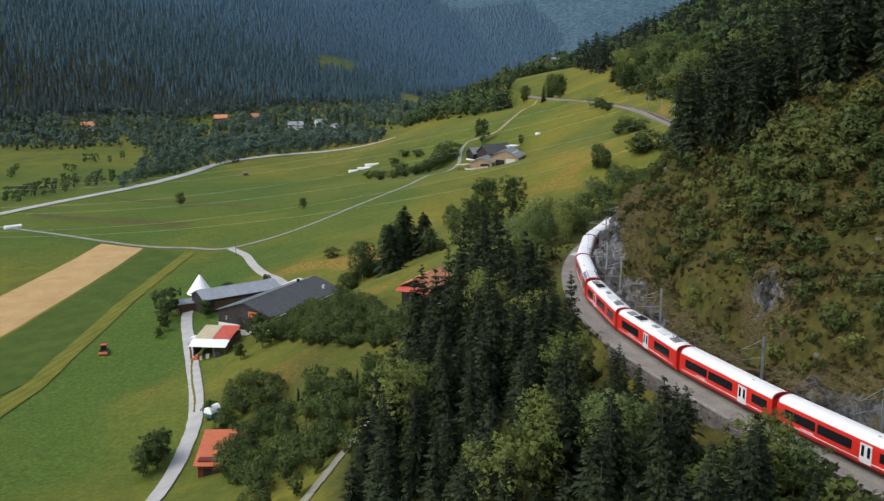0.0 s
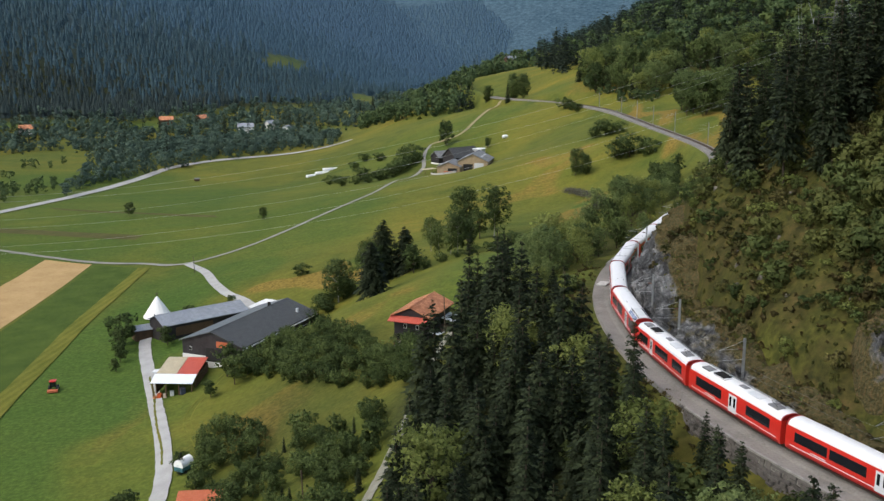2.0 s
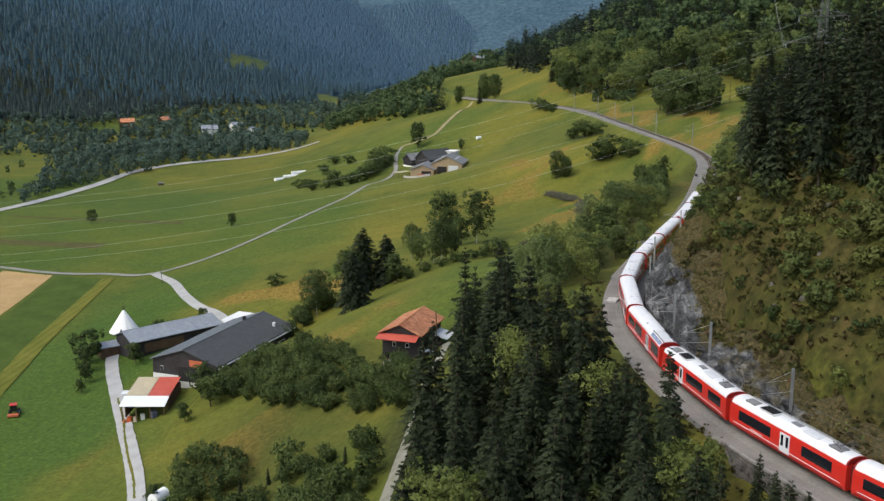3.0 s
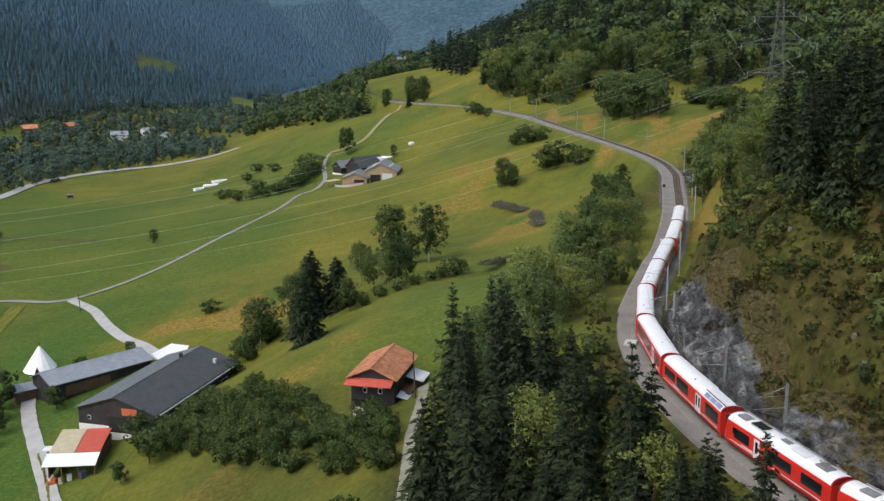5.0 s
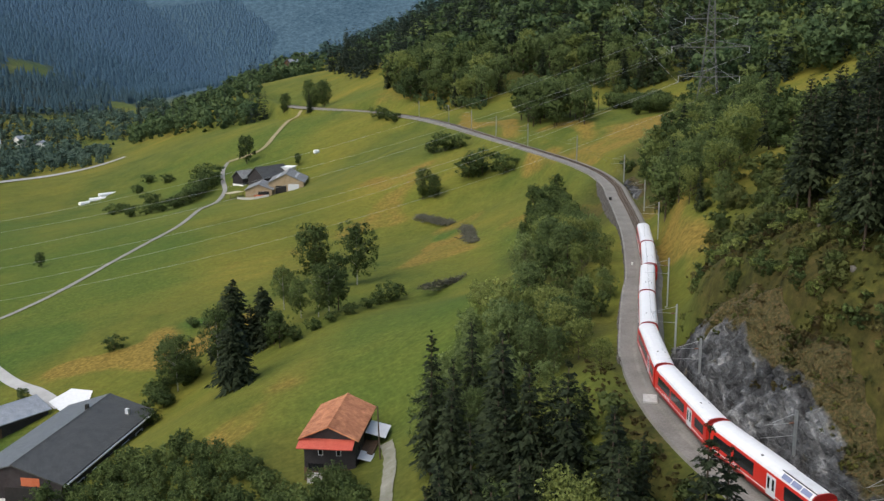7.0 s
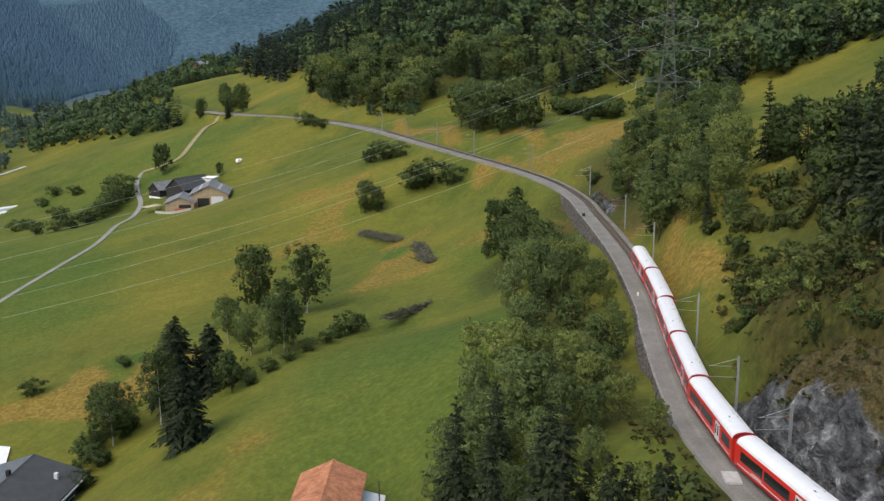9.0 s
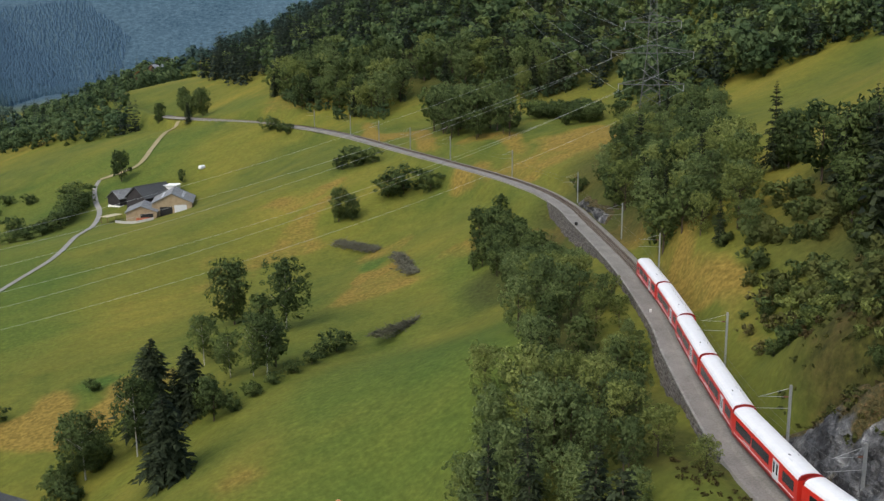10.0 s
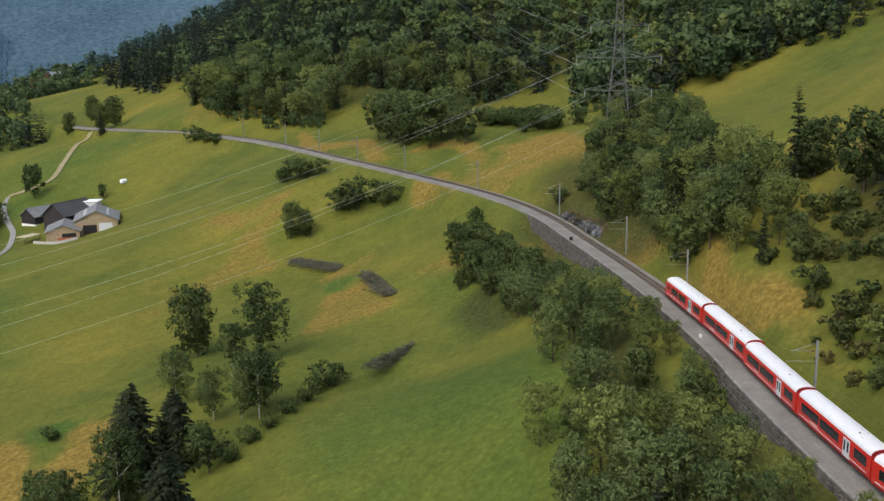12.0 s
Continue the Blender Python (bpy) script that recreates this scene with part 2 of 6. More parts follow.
def rock_material():
    k = Nodes("grey_rock", 0.85, 0, 0.25)
    where = k.geo()
    big, mid, fine = k.noise(where, 0.2, 5, 0.6), k.noise(where, 0.38, 5, 0.6, (1, 1, 0.6)), k.noise(where, 3.0, 3, 0.55)
    dip = k.add("Mapping")
    dip.inputs["Rotation"].default_value = (radians(32), radians(14), 0)
    k.link(where, dip.inputs["Vector"])
    crack = k.noise(dip.outputs[0], 0.5, 5, 0.62, (1.6, 1.6, 0.22))
    tone = k.ramp(k.maths("ADD", k.maths("MULTIPLY", mid, 0.42), k.maths("ADD", k.maths("MULTIPLY", fine, 0.13), k.maths("MULTIPLY", crack, 0.45))), [(0.36, (0.020, 0.020, 0.021)), (0.45, (0.060, 0.061, 0.064)), (0.54, (0.150, 0.154, 0.160)), (0.65, (0.46, 0.465, 0.47))])
    tone = k.mix(0.8, tone, k.ramp(k.noise(where, 0.11, 4, 0.6), [(0.36, (0.26, 0.26, 0.26)), (0.62, (1.02, 1.0, 0.98))]), "MULTIPLY")
    moss = k.ramp(fine, [(0.3, (0.034, 0.036, 0.012)), (0.55, (0.078, 0.062, 0.022)), (0.75, (0.13, 0.082, 0.038))])
    soil = k.add("Attribute")
    soil.attribute_name = "soil"
    cover = k.maths("ADD", k.maths("MULTIPLY", soil.outputs["Fac"], 0.5), k.maths("ADD", k.maths("MULTIPLY", big, 0.6), k.maths("MULTIPLY", mid, 0.3)))
    k.colour(k.mix(k.ramp(cover, [(0.53, (0, 0, 0)), (0.62, (1, 1, 1))]), tone, moss))
    k.bump(k.maths("ADD", k.maths("ADD", mid, crack), fine), 1.0, 0.5)
    return k.mat


def gravel_material(name, low, high, scale=3.0, bump=0.5):
    k = Nodes(name, 0.92, 0, 0.2)
    where = k.geo()
    big, fine = k.noise(where, 0.25, 4), k.noise(where, scale, 5, 0.7)
    k.colour(k.mix(0.4, k.ramp(fine, [(0.3, low), (0.7, high)]), k.ramp(big, [(0.35, low), (0.65, high)])))
    k.bump(fine, bump, 0.05)
    return k.mat


def banded(name, low, high, scale, axis, rough=0.7, bump=0.4, band_dark=0.35):
    """Boards, sheet ribs or tile rows: fine bands, darker at their low part, with stains over them."""
    k = Nodes(name, rough, 0, 0.3)
    where = k.place()
    w = k.add("TexWave", Scale=scale, Distortion=0.4, Detail=2)
    w.bands_direction = axis
    k.link(where, w.inputs["Vector"])
    stain = k.noise(where, 0.7, 5, 0.65)
    base = k.ramp(stain, [(0.3, low), (0.7, high)])
    k.colour(k.mix(band_dark, base, k.ramp(w.outputs["Fac"], [(0.1, (0.35, 0.35, 0.35)), (0.6, (1, 1, 1))]), "MULTIPLY"))
    k.bump(w.outputs["Fac"], bump, 0.04)
    return k.mat


MEADOW_MAT = meadow_material()
ROCK = rock_material()
GRAVEL = gravel_material("pale_gravel", (0.16, 0.155, 0.14), (0.30, 0.29, 0.27))
BALLAST = gravel_material("railway_ballast", (0.120, 0.112, 0.100), (0.255, 0.240, 0.215), 4.0, 0.9)
ASPHALT = gravel_material("pale_asphalt", (0.27, 0.265, 0.255), (0.42, 0.415, 0.40), 6.0, 0.15)
CONCRETE = plain("weathered_concrete", (0.40, 0.39, 0.37), 0.9, vary=0.25, bump=0.3)
EDGE_STONE = plain("worn_edge_stone", (0.22, 0.21, 0.19), 0.9, vary=0.45, scale=0.8, bump=0.5)
STONE = plain("wall_stone", (0.11, 0.10, 0.09), 0.92, vary=0.55, scale=0.9, bump=0.7)
SPRUCE = foliage("spruce_needles", (0.020, 0.029, 0.015), (0.052, 0.067, 0.031), glow=0.3)
LEAF = foliage("broad_leaves", (0.048, 0.072, 0.025), (0.130, 0.168, 0.054), glow=0.45)
SOFT_LEAF = foliage("soft_leaves", (0.084, 0.118, 0.044), (0.215, 0.265, 0.098), glow=0.5)
BRIGHT_LEAF = foliage("light_leaves", (0.120, 0.150, 0.042), (0.255, 0.285, 0.088), glow=0.5)
HEATHER = foliage("heather_shrub", (0.060, 0.058, 0.021), (0.145, 0.128, 0.046))
SCRUB_GREEN = foliage("green_scrub", (0.038, 0.046, 0.014), (0.090, 0.098, 0.028), False, 0.35)
SCRUB_BROWN = foliage("brown_scrub", (0.042, 0.036, 0.014), (0.100, 0.076, 0.028), False, 0.35)
SCRUB_LIGHT = foliage("light_scrub", (0.062, 0.066, 0.016), (0.142, 0.136, 0.038), False, 0.35)
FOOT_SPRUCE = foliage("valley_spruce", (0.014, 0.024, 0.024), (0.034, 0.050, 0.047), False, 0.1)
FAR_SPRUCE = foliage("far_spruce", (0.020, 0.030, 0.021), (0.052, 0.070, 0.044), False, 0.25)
# aerial haze is put into these needle colours as blue
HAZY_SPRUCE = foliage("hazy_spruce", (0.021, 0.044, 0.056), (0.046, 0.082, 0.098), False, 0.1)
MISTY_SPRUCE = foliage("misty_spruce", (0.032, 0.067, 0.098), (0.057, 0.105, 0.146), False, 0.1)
# the valley's haze is mixed into this leaf colour
HAZY_VALLEY_LEAF = foliage("hazy_valley_leaves", (0.060, 0.100, 0.080), (0.150, 0.207, 0.152), False, 0.4)
JOINED_SPRUCE = foliage("wood_spruce", (0.020, 0.028, 0.015), (0.056, 0.070, 0.032), False)
JOINED_LEAF = foliage("thicket_leaves", (0.052, 0.072, 0.024), (0.140, 0.170, 0.054), False, 0.45)
JOINED_PALE = foliage("pale_thicket_leaves", (0.078, 0.090, 0.028), (0.165, 0.178, 0.055), False, 0.45)
FAR_LEAF = foliage("far_leaves", (0.046, 0.080, 0.036), (0.146, 0.196, 0.078), False, 0.42)
# farthest band, the haze painted into the needles strongest
HAZE_BLUE_SPRUCE = foliage("haze_blue_spruce", (0.042, 0.083, 0.126), (0.069, 0.121, 0.174), False, 0.1)
BARK = plain("bark", (0.075, 0.055, 0.04), 0.9, vary=0.4, bump=0.5)
PALE_BARK = plain("pale_bark", (0.30, 0.29, 0.26), 0.9, vary=0.4)
RED = plain("red_paint", (0.50, 0.022, 0.014), 0.35, vary=0.07, spec=0.5)
DARK_RED = plain("dark_red_paint", (0.22, 0.012, 0.010), 0.5, vary=0.1)
WHITE_PAINT = plain("white_roof_paint", (0.66, 0.66, 0.67), 0.45, vary=0.07)
LIGHT_GREY = plain("light_grey_paint", (0.55, 0.56, 0.58), 0.5, vary=0.1)
ROOF_GREY = plain("dark_roof_gear", (0.17, 0.17, 0.175), 0.6, vary=0.3)
GLASS = plain("dark_window_glass", (0.012, 0.013, 0.016), 0.12, vary=0.2, spec=0.6)
BLACK = plain("black_underframe", (0.02, 0.019, 0.018), 0.8, vary=0.3)
STEEL = plain("galvanised_steel", (0.36, 0.37, 0.37), 0.5, 0.6, vary=0.2)
RUST = plain("rail_steel", (0.16, 0.12, 0.09), 0.5, 0.7, vary=0.25)
SLEEPER = plain("sleeper_wood", (0.10, 0.075, 0.055), 0.9, vary=0.3)
PYLON_STEEL = plain("weathered_steel", (0.13, 0.133, 0.13), 0.6, 0.4, vary=0.2)
WIRE = plain("cable_metal", (0.38, 0.39, 0.39), 0.6, 0.0, vary=0.1)
DARK_WOOD = banded("dark_boards", (0.020, 0.017, 0.018), (0.045, 0.040, 0.042), 3.2, "X")
BROWN_WOOD = banded("brown_boards", (0.085, 0.050, 0.028), (0.15, 0.09, 0.05), 3.2, "X")
TAN_WALL = banded("tan_boards", (0.27, 0.20, 0.12), (0.38, 0.29, 0.18), 2.5, "X")
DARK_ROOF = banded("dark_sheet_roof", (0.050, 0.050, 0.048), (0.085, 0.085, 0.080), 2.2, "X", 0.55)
GREY_ROOF = banded("grey_sheet_roof", (0.21, 0.23, 0.26), (0.32, 0.34, 0.37), 2.2, "X", 0.5)
WORN_ROOF = banded("worn_grey_roof", (0.155, 0.155, 0.155), (0.255, 0.255, 0.25), 2.2, "X", 0.6)
TILE_ROOF = banded("orange_tiles", (0.36, 0.13, 0.062), (0.74, 0.33, 0.17), 5.0, "X", 0.85, 0.8, 0.45)
RED_SHEET = banded("red_sheet_roof", (0.46, 0.075, 0.05), (0.56, 0.12, 0.08), 4.0, "X", 0.5)
RUST_ROOF = banded("rust_red_roof", (0.42, 0.10, 0.04), (0.50, 0.15, 0.07), 3.0, "X", 0.7)
BEIGE_SHEET = banded("beige_sheet_roof", (0.42, 0.36, 0.24), (0.55, 0.48, 0.33), 4.0, "X", 0.7)
PLASTER = plain("white_plaster", (0.70, 0.69, 0.66), 0.9, vary=0.12)
CANVAS = plain("white_canvas", (0.82, 0.82, 0.80), 0.8, vary=0.05)


# ---- building blocks ----
def mesh_of(name, verts, faces, mats, smooth_=False, slots=None, normals=None):
    me = bpy.data.meshes.new(name)
    me.from_pydata(np.asarray(verts, float).tolist(), [], faces if isinstance(faces, list) else np.asarray(faces).tolist())
    for m in mats if isinstance(mats, (list, tuple)) else [mats]:
        me.materials.append(m)
    if slots is not None:
        me.polygons.foreach_set("material_index", np.asarray(slots, np.int32))
    if smooth_:
        me.polygons.foreach_set("use_smooth", np.ones(len(me.polygons), bool))
    me.update()
    if normals is not None:
        me.polygons.foreach_set("use_smooth", np.ones(len(me.polygons), bool))
        me.normals_split_custom_set_from_vertices(np.asarray(normals, float).tolist())
    return me


def part(name, data, material=None, parent=None, label="", at=None):
    """One mesh object, from a bmesh or a mesh, under a thing or a part."""
    if isinstance(data, bmesh.types.BMesh):
        me = bpy.data.meshes.new(name)
        bmesh.ops.recalc_face_normals(data, faces=data.faces)
        data.to_mesh(me)
        data.free()
        if material:
            me.materials.append(material)
    else:
        me = data
    ob = new(name, me)
    if at is not None:
        ob.matrix_basis = at
    ob.parent = parent
    if label:
        tagged(ob, label)
    return ob


def thing(name, at, label, category, group="", kind=""):
    ob = new(name)
    ob.matrix_basis = at
    return tagged(ob, label, category, group, kind)


def box(size, centre=(0, 0, 0), bevel=0.0, bm=None, turn=None):
    bm = bm or bmesh.new()
    m = Matrix.Translation(centre) @ (turn or Matrix()) @ Matrix.Diagonal((*size, 1))
    made = bmesh.ops.create_cube(bm, size=1, matrix=m)
    if bevel:
        edges = list({e for v in made["verts"] for e in v.link_edges})
        bmesh.ops.bevel(bm, geom=edges, offset=bevel, segments=1, affect="EDGES")
    return bm


def rod(a, b, r0, r1=None, sides=8, bm=None):
    bm = bm or bmesh.new()
    a, b = Vector(a), Vector(b)
    m = Matrix.Translation((a + b) / 2) @ (b - a).to_track_quat("Z", "Y").to_matrix().to_4x4()
    bmesh.ops.create_cone(bm, cap_ends=True, segments=sides, radius1=r0, radius2=r0 if r1 is None else r1, depth=(b - a).length, matrix=m)
    return bm


def prism(outline, x0, x1, bm=None):
    """An outline in y, z drawn out along x."""
    bm = bm or bmesh.new()
    a = [bm.verts.new((x0, y, z)) for y, z in outline]
    b = [bm.verts.new((x1, y, z)) for y, z in outline]
    bm.faces.new(a), bm.faces.new(b[::-1])
    for i in range(len(a)):
        j = (i + 1) % len(a)
        bm.faces.new((a[i], b[i], b[j], a[j]))
    return bm


def inside(xy, poly):
    x, y = xy.T
    hit = np.zeros(len(xy), bool)
    for (x0, y0), (x1, y1) in zip(poly, list(poly[1:]) + [poly[0]]):
        cut = (y0 > y) != (y1 > y)
        hit ^= cut & (x < (x1 - x0) * (y - y0) / ((y1 - y0) or 1e-9) + x0)
    return hit


def scatter(poly, gap, rng):
    """Uneven places inside an outline, about gap metres apart."""
    p = np.array(poly, float)
    lo, hi = p.min(0), p.max(0)
    gx, gy = np.meshgrid(np.arange(lo[0], hi[0] + gap, gap), np.arange(lo[1], hi[1] + gap, gap))
    xy = np.c_[gx.ravel(), gy.ravel()] + rng.uniform(-0.48, 0.48, (gx.size, 2)) * gap
    return xy[inside(xy, [tuple(q) for q in p])]


# ---- ground ----
def steps(stops):
    """Grid lines that run from stop to stop at the given spacing."""
    out = [np.arange(a, b, g) for (a, g), (b, _) in zip(stops, stops[1:])]
    return np.concatenate(out + [[stops[-1][0]]])


GX = steps([(-3200, 120), (-1400, 40), (-520, 12), (-260, 4), (-130, 2.4), (176, 4), (300, 12), (600, 40), (1400, 120), (3000, 120)])
GY = steps([(-600, 40), (-120, 8), (40, 2.4), (480, 4.5), (800, 8), (1100, 20), (2200, 60), (4600, 60)])
mx, my = np.meshgrid(GX, GY)
FLAT = np.c_[mx.ravel(), my.ravel()]
rough_ = np.array([noise.noise((x * 0.05, y * 0.05, 0)) + 0.5 * noise.noise((x * 0.17, y * 0.17, 3)) for x, y in FLAT])
side_, high_, _ = along_track(FLAT)
calm = smooth(6, 14, np.abs(side_)) * (0.25 + 0.9 * smooth(20, 60, ground(FLAT)))
GZ = ground(FLAT) + rough_ * calm * 0.8
GRID = GZ.reshape(len(GY), len(GX))


def level(xy):
    """The height of the ground sheet, between its grid points."""
    xy = np.atleast_2d(np.asarray(xy, float))
    i = np.clip(np.searchsorted(GX, xy[:, 0]) - 1, 0, len(GX) - 2)
    j = np.clip(np.searchsorted(GY, xy[:, 1]) - 1, 0, len(GY) - 2)
    u, v = (xy[:, 0] - GX[i]) / (GX[i + 1] - GX[i]), (xy[:, 1] - GY[j]) / (GY[j + 1] - GY[j])
    return (GRID[j, i] * (1 - u) + GRID[j, i + 1] * u) * (1 - v) + (GRID[j + 1, i] * (1 - u) + GRID[j + 1, i + 1] * u) * v


def blot(xy, spots):
    """Soft patches: x, y, half length, half width, turn in degrees, strength."""
    total = np.zeros(len(xy))
    xy = xy + 5.0 * np.c_[np.sin(xy[:, 1] * 0.11 + 2 * np.sin(xy[:, 0] * 0.07)), np.sin(xy[:, 0] * 0.13 + 2 * np.sin(xy[:, 1] * 0.09))]
    for x, y, a, b, turn, s in spots:
        c, k = math.cos(radians(turn)), math.sin(radians(turn))
        d = xy - (x, y)
        r = np.hypot((d[:, 0] * c + d[:, 1] * k) / a, (-d[:, 0] * k + d[:, 1] * c) / b)
        total = np.maximum(total, s * (1 - smooth(0.6, 1.1, r)))
    return total


CLEARINGS = [(-145, 1425, 62, 24, 66, 1.0), (-36, 1310, 26, 95, 4, 1.0)]
DRY = [
    (71, 258, 26, 4.5, 63, 0.7), (88, 296, 24, 4.5, 66, 0.7), (101, 334, 16, 5, 72, 0.7),
    (134, 385, 13, 32, -8, 0.8), (150, 440, 20, 24, 0, 0.25),
    (59, 380, 9, 6, 70, 0.9), (-74, 250, 42, 3.5, -79, 0.6), (-40, 222, 18, 12, 20, 0.5),
    (-40, 345, 16, 8, 25, 1.0), (-17, 338, 18, 8, 10, 0.8), (66, 398, 12, 9, 0, 0.6), (60, 372, 18, 10, 20, 0.55), (60, 442, 18, 9, 20, 0.6), (20, 420, 40, 10, 35, 0.35),
    (128, 428, 22, 9, 100, 0.7), (84, 288, 48, 6, 67, 0.38), (23, 192, 4, 14, 0, 0.3), (62, 243, 26, 4, 55, 0.45), (118, 500, 60, 7, 90, 0.8), (110, 400, 30, 9, 95, 0.7), (86, 330, 12, 6, 60, 0.7), (-14, 258, 8, 12, -30, 0.7),
    (66, 462, 20, 8, 10, 0.6), (58, 368, 22, 12, 40, 0.7), (48, 425, 26, 12, 30, 0.55), (76, 352, 10, 7, 60, 0.7), (-30, 336, 26, 8, -5, 0.9), (122, 390, 16, 26, 0, 0.6), (120, 620, 40, 14, 110, 0.5), (110, 262, 14, 10, 40, 0.35),
]
LUSH = [(x, y, a, b, turn, 0.4) for x, y, a, b, turn, _ in CLEARINGS] + [(64, 392, 7, 6, 0, 1.0), (-20, 348, 7, 4, 0, 1.0), (-75, 215, 30, 50, 0, 0.5), (-60, 440, 60, 70, 20, 0.65), (20, 640, 60, 60, 0, 0.5), (-375, 975, 70, 34, 30, 0.9), (-240, 1005, 34, 34, -20, 0.6), (-108, 200, 42, 80, 0, 1.0), (-190, 560, 150, 200, 25, 0.7), (-60, 540, 80, 110, 20, 0.55), (-96, 262, 34, 145, -8, 1.0), (20, 270, 24, 46, -28, 0.55), (-75, 380, 30, 26, 0, 0.7), (70, 330, 14, 40, 0, 0.4), (95, 690, 20, 40, 20, 0.5)]
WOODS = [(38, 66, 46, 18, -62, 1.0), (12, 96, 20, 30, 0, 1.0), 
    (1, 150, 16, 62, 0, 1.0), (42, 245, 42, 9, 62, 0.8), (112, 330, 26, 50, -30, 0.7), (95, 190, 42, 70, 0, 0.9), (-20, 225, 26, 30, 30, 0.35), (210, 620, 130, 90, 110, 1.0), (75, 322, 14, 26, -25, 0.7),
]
HEATH = [(21, 165, 6, 42, 0, 0.9), (30, 110, 8, 24, 25, 0.9), (28, 205, 5, 16, -25, 0.7), (52, 200, 14, 12, 50, 0.9), (44, 190, 10, 20, -15, 1.0), (46, 130, 18, 46, -8, 1.0), (48, 180, 14, 40, -20, 1.0), (60, 205, 12, 16, -30, 0.7), (58, 90, 14, 40, 20, 1.0), (-38, 205, 16, 30, 30, 0.35)]
ground_mesh = bpy.data.meshes.new("ground")
nx, ny = len(GX), len(GY)
q = (np.arange(ny - 1)[:, None] * nx + np.arange(nx - 1)[None]).ravel()
ground_mesh.from_pydata(np.c_[FLAT, GZ].tolist(), [], np.stack([q, q + 1, q + nx + 1, q + nx], 1).tolist())
ground_mesh.polygons.foreach_set("use_smooth", np.ones(len(ground_mesh.polygons), bool))
ground_mesh.materials.append(MEADOW_MAT)


def foot_of(xy):
    x, y = xy.T
    return np.minimum((-0.74) * (x + 400) + 0.672 * (y - 830), (-0.923) * (x + 80) + 0.386 * (y - 1150) + 30)


# how far off a place counts for the haze put into its colour
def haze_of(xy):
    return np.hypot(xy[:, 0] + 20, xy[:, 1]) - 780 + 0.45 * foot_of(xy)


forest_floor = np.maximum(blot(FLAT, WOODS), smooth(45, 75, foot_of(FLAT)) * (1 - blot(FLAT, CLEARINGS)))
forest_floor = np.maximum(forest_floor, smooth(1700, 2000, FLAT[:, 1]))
# the far mask puts distance haze into the ground's colour
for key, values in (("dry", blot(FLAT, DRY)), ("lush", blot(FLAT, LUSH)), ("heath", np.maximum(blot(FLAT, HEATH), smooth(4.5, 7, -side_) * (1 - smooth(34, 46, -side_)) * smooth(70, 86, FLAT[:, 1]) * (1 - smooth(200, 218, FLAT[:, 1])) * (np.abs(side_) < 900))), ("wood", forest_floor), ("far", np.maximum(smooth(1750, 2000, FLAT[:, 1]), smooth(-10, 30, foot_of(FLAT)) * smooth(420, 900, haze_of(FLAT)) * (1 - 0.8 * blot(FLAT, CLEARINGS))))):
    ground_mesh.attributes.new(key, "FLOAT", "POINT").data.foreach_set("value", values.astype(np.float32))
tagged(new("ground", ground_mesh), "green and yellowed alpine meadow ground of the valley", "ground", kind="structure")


def ribbon(line, width, lift, step=2.0, across=4, crown=0.0, wobble=0.0, rng=None):
    """A strip laid over the ground along a line of x, y."""
    p = catmull(line, step)
    way = np.gradient(p, axis=0)
    way /= np.linalg.norm(way, axis=1)[:, None]
    left = np.c_[-way[:, 1], way[:, 0]]
    v = []
    for k in range(across + 1):
        u = k / across - 0.5
        w = width * (1 + (wobble * rng.uniform(-1, 1, len(p)) if rng is not None and abs(u) > 0.4 else 0))
        xy = p + left * (u * w)[:, None] if np.ndim(w) else p + left * u * w
        v.append(np.c_[xy, level(xy) + lift + crown * (0.25 - u * u)])
    v = np.stack(v, 1)
    n, m = v.shape[:2]
    i = (np.arange(n - 1)[:, None] * m + np.arange(m - 1)[None]).ravel()
    return v.reshape(-1, 3), np.stack([i, i + 1, i + m + 1, i + m], 1)


def strip(name, line, width, lift, mat, label, category, **more):
    v, f = ribbon(line, width, lift, **more)
    return tagged(new(name, mesh_of(name, v, f, mat, True)), label, category, kind="structure")


def field(name, outline, lift, mat, label, category, gap=3.0):
    """A patch of crop or soil with its own edge, lying on the ground."""
    bm = bmesh.new()
    edge = []
    for a, b in zip(outline, list(outline[1:]) + [outline[0]]):
        n = max(1, int(math.dist(a, b) / gap))
        edge += [(a[0] + (b[0] - a[0]) * k / n, a[1] + (b[1] - a[1]) * k / n) for k in range(n)]
    bm.faces.new([bm.verts.new((x, y, 0)) for x, y in edge])
    p = np.array(outline, float)
    for axis in (0, 1):
        for at in np.arange(math.ceil(p[:, axis].min() / gap) * gap, p[:, axis].max(), gap):
            no = (1, 0, 0) if axis == 0 else (0, 1, 0)
            co = (at, 0, 0) if axis == 0 else (0, at, 0)
            bmesh.ops.bisect_plane(bm, geom=bm.verts[:] + bm.edges[:] + bm.faces[:], plane_co=co, plane_no=no)
    z = level(np.array([v.co[:2] for v in bm.verts]))
    for v, h in zip(bm.verts, z):
        v.co.z = h + lift
    return tagged(part(name, bm, mat), label, category, kind="structure")


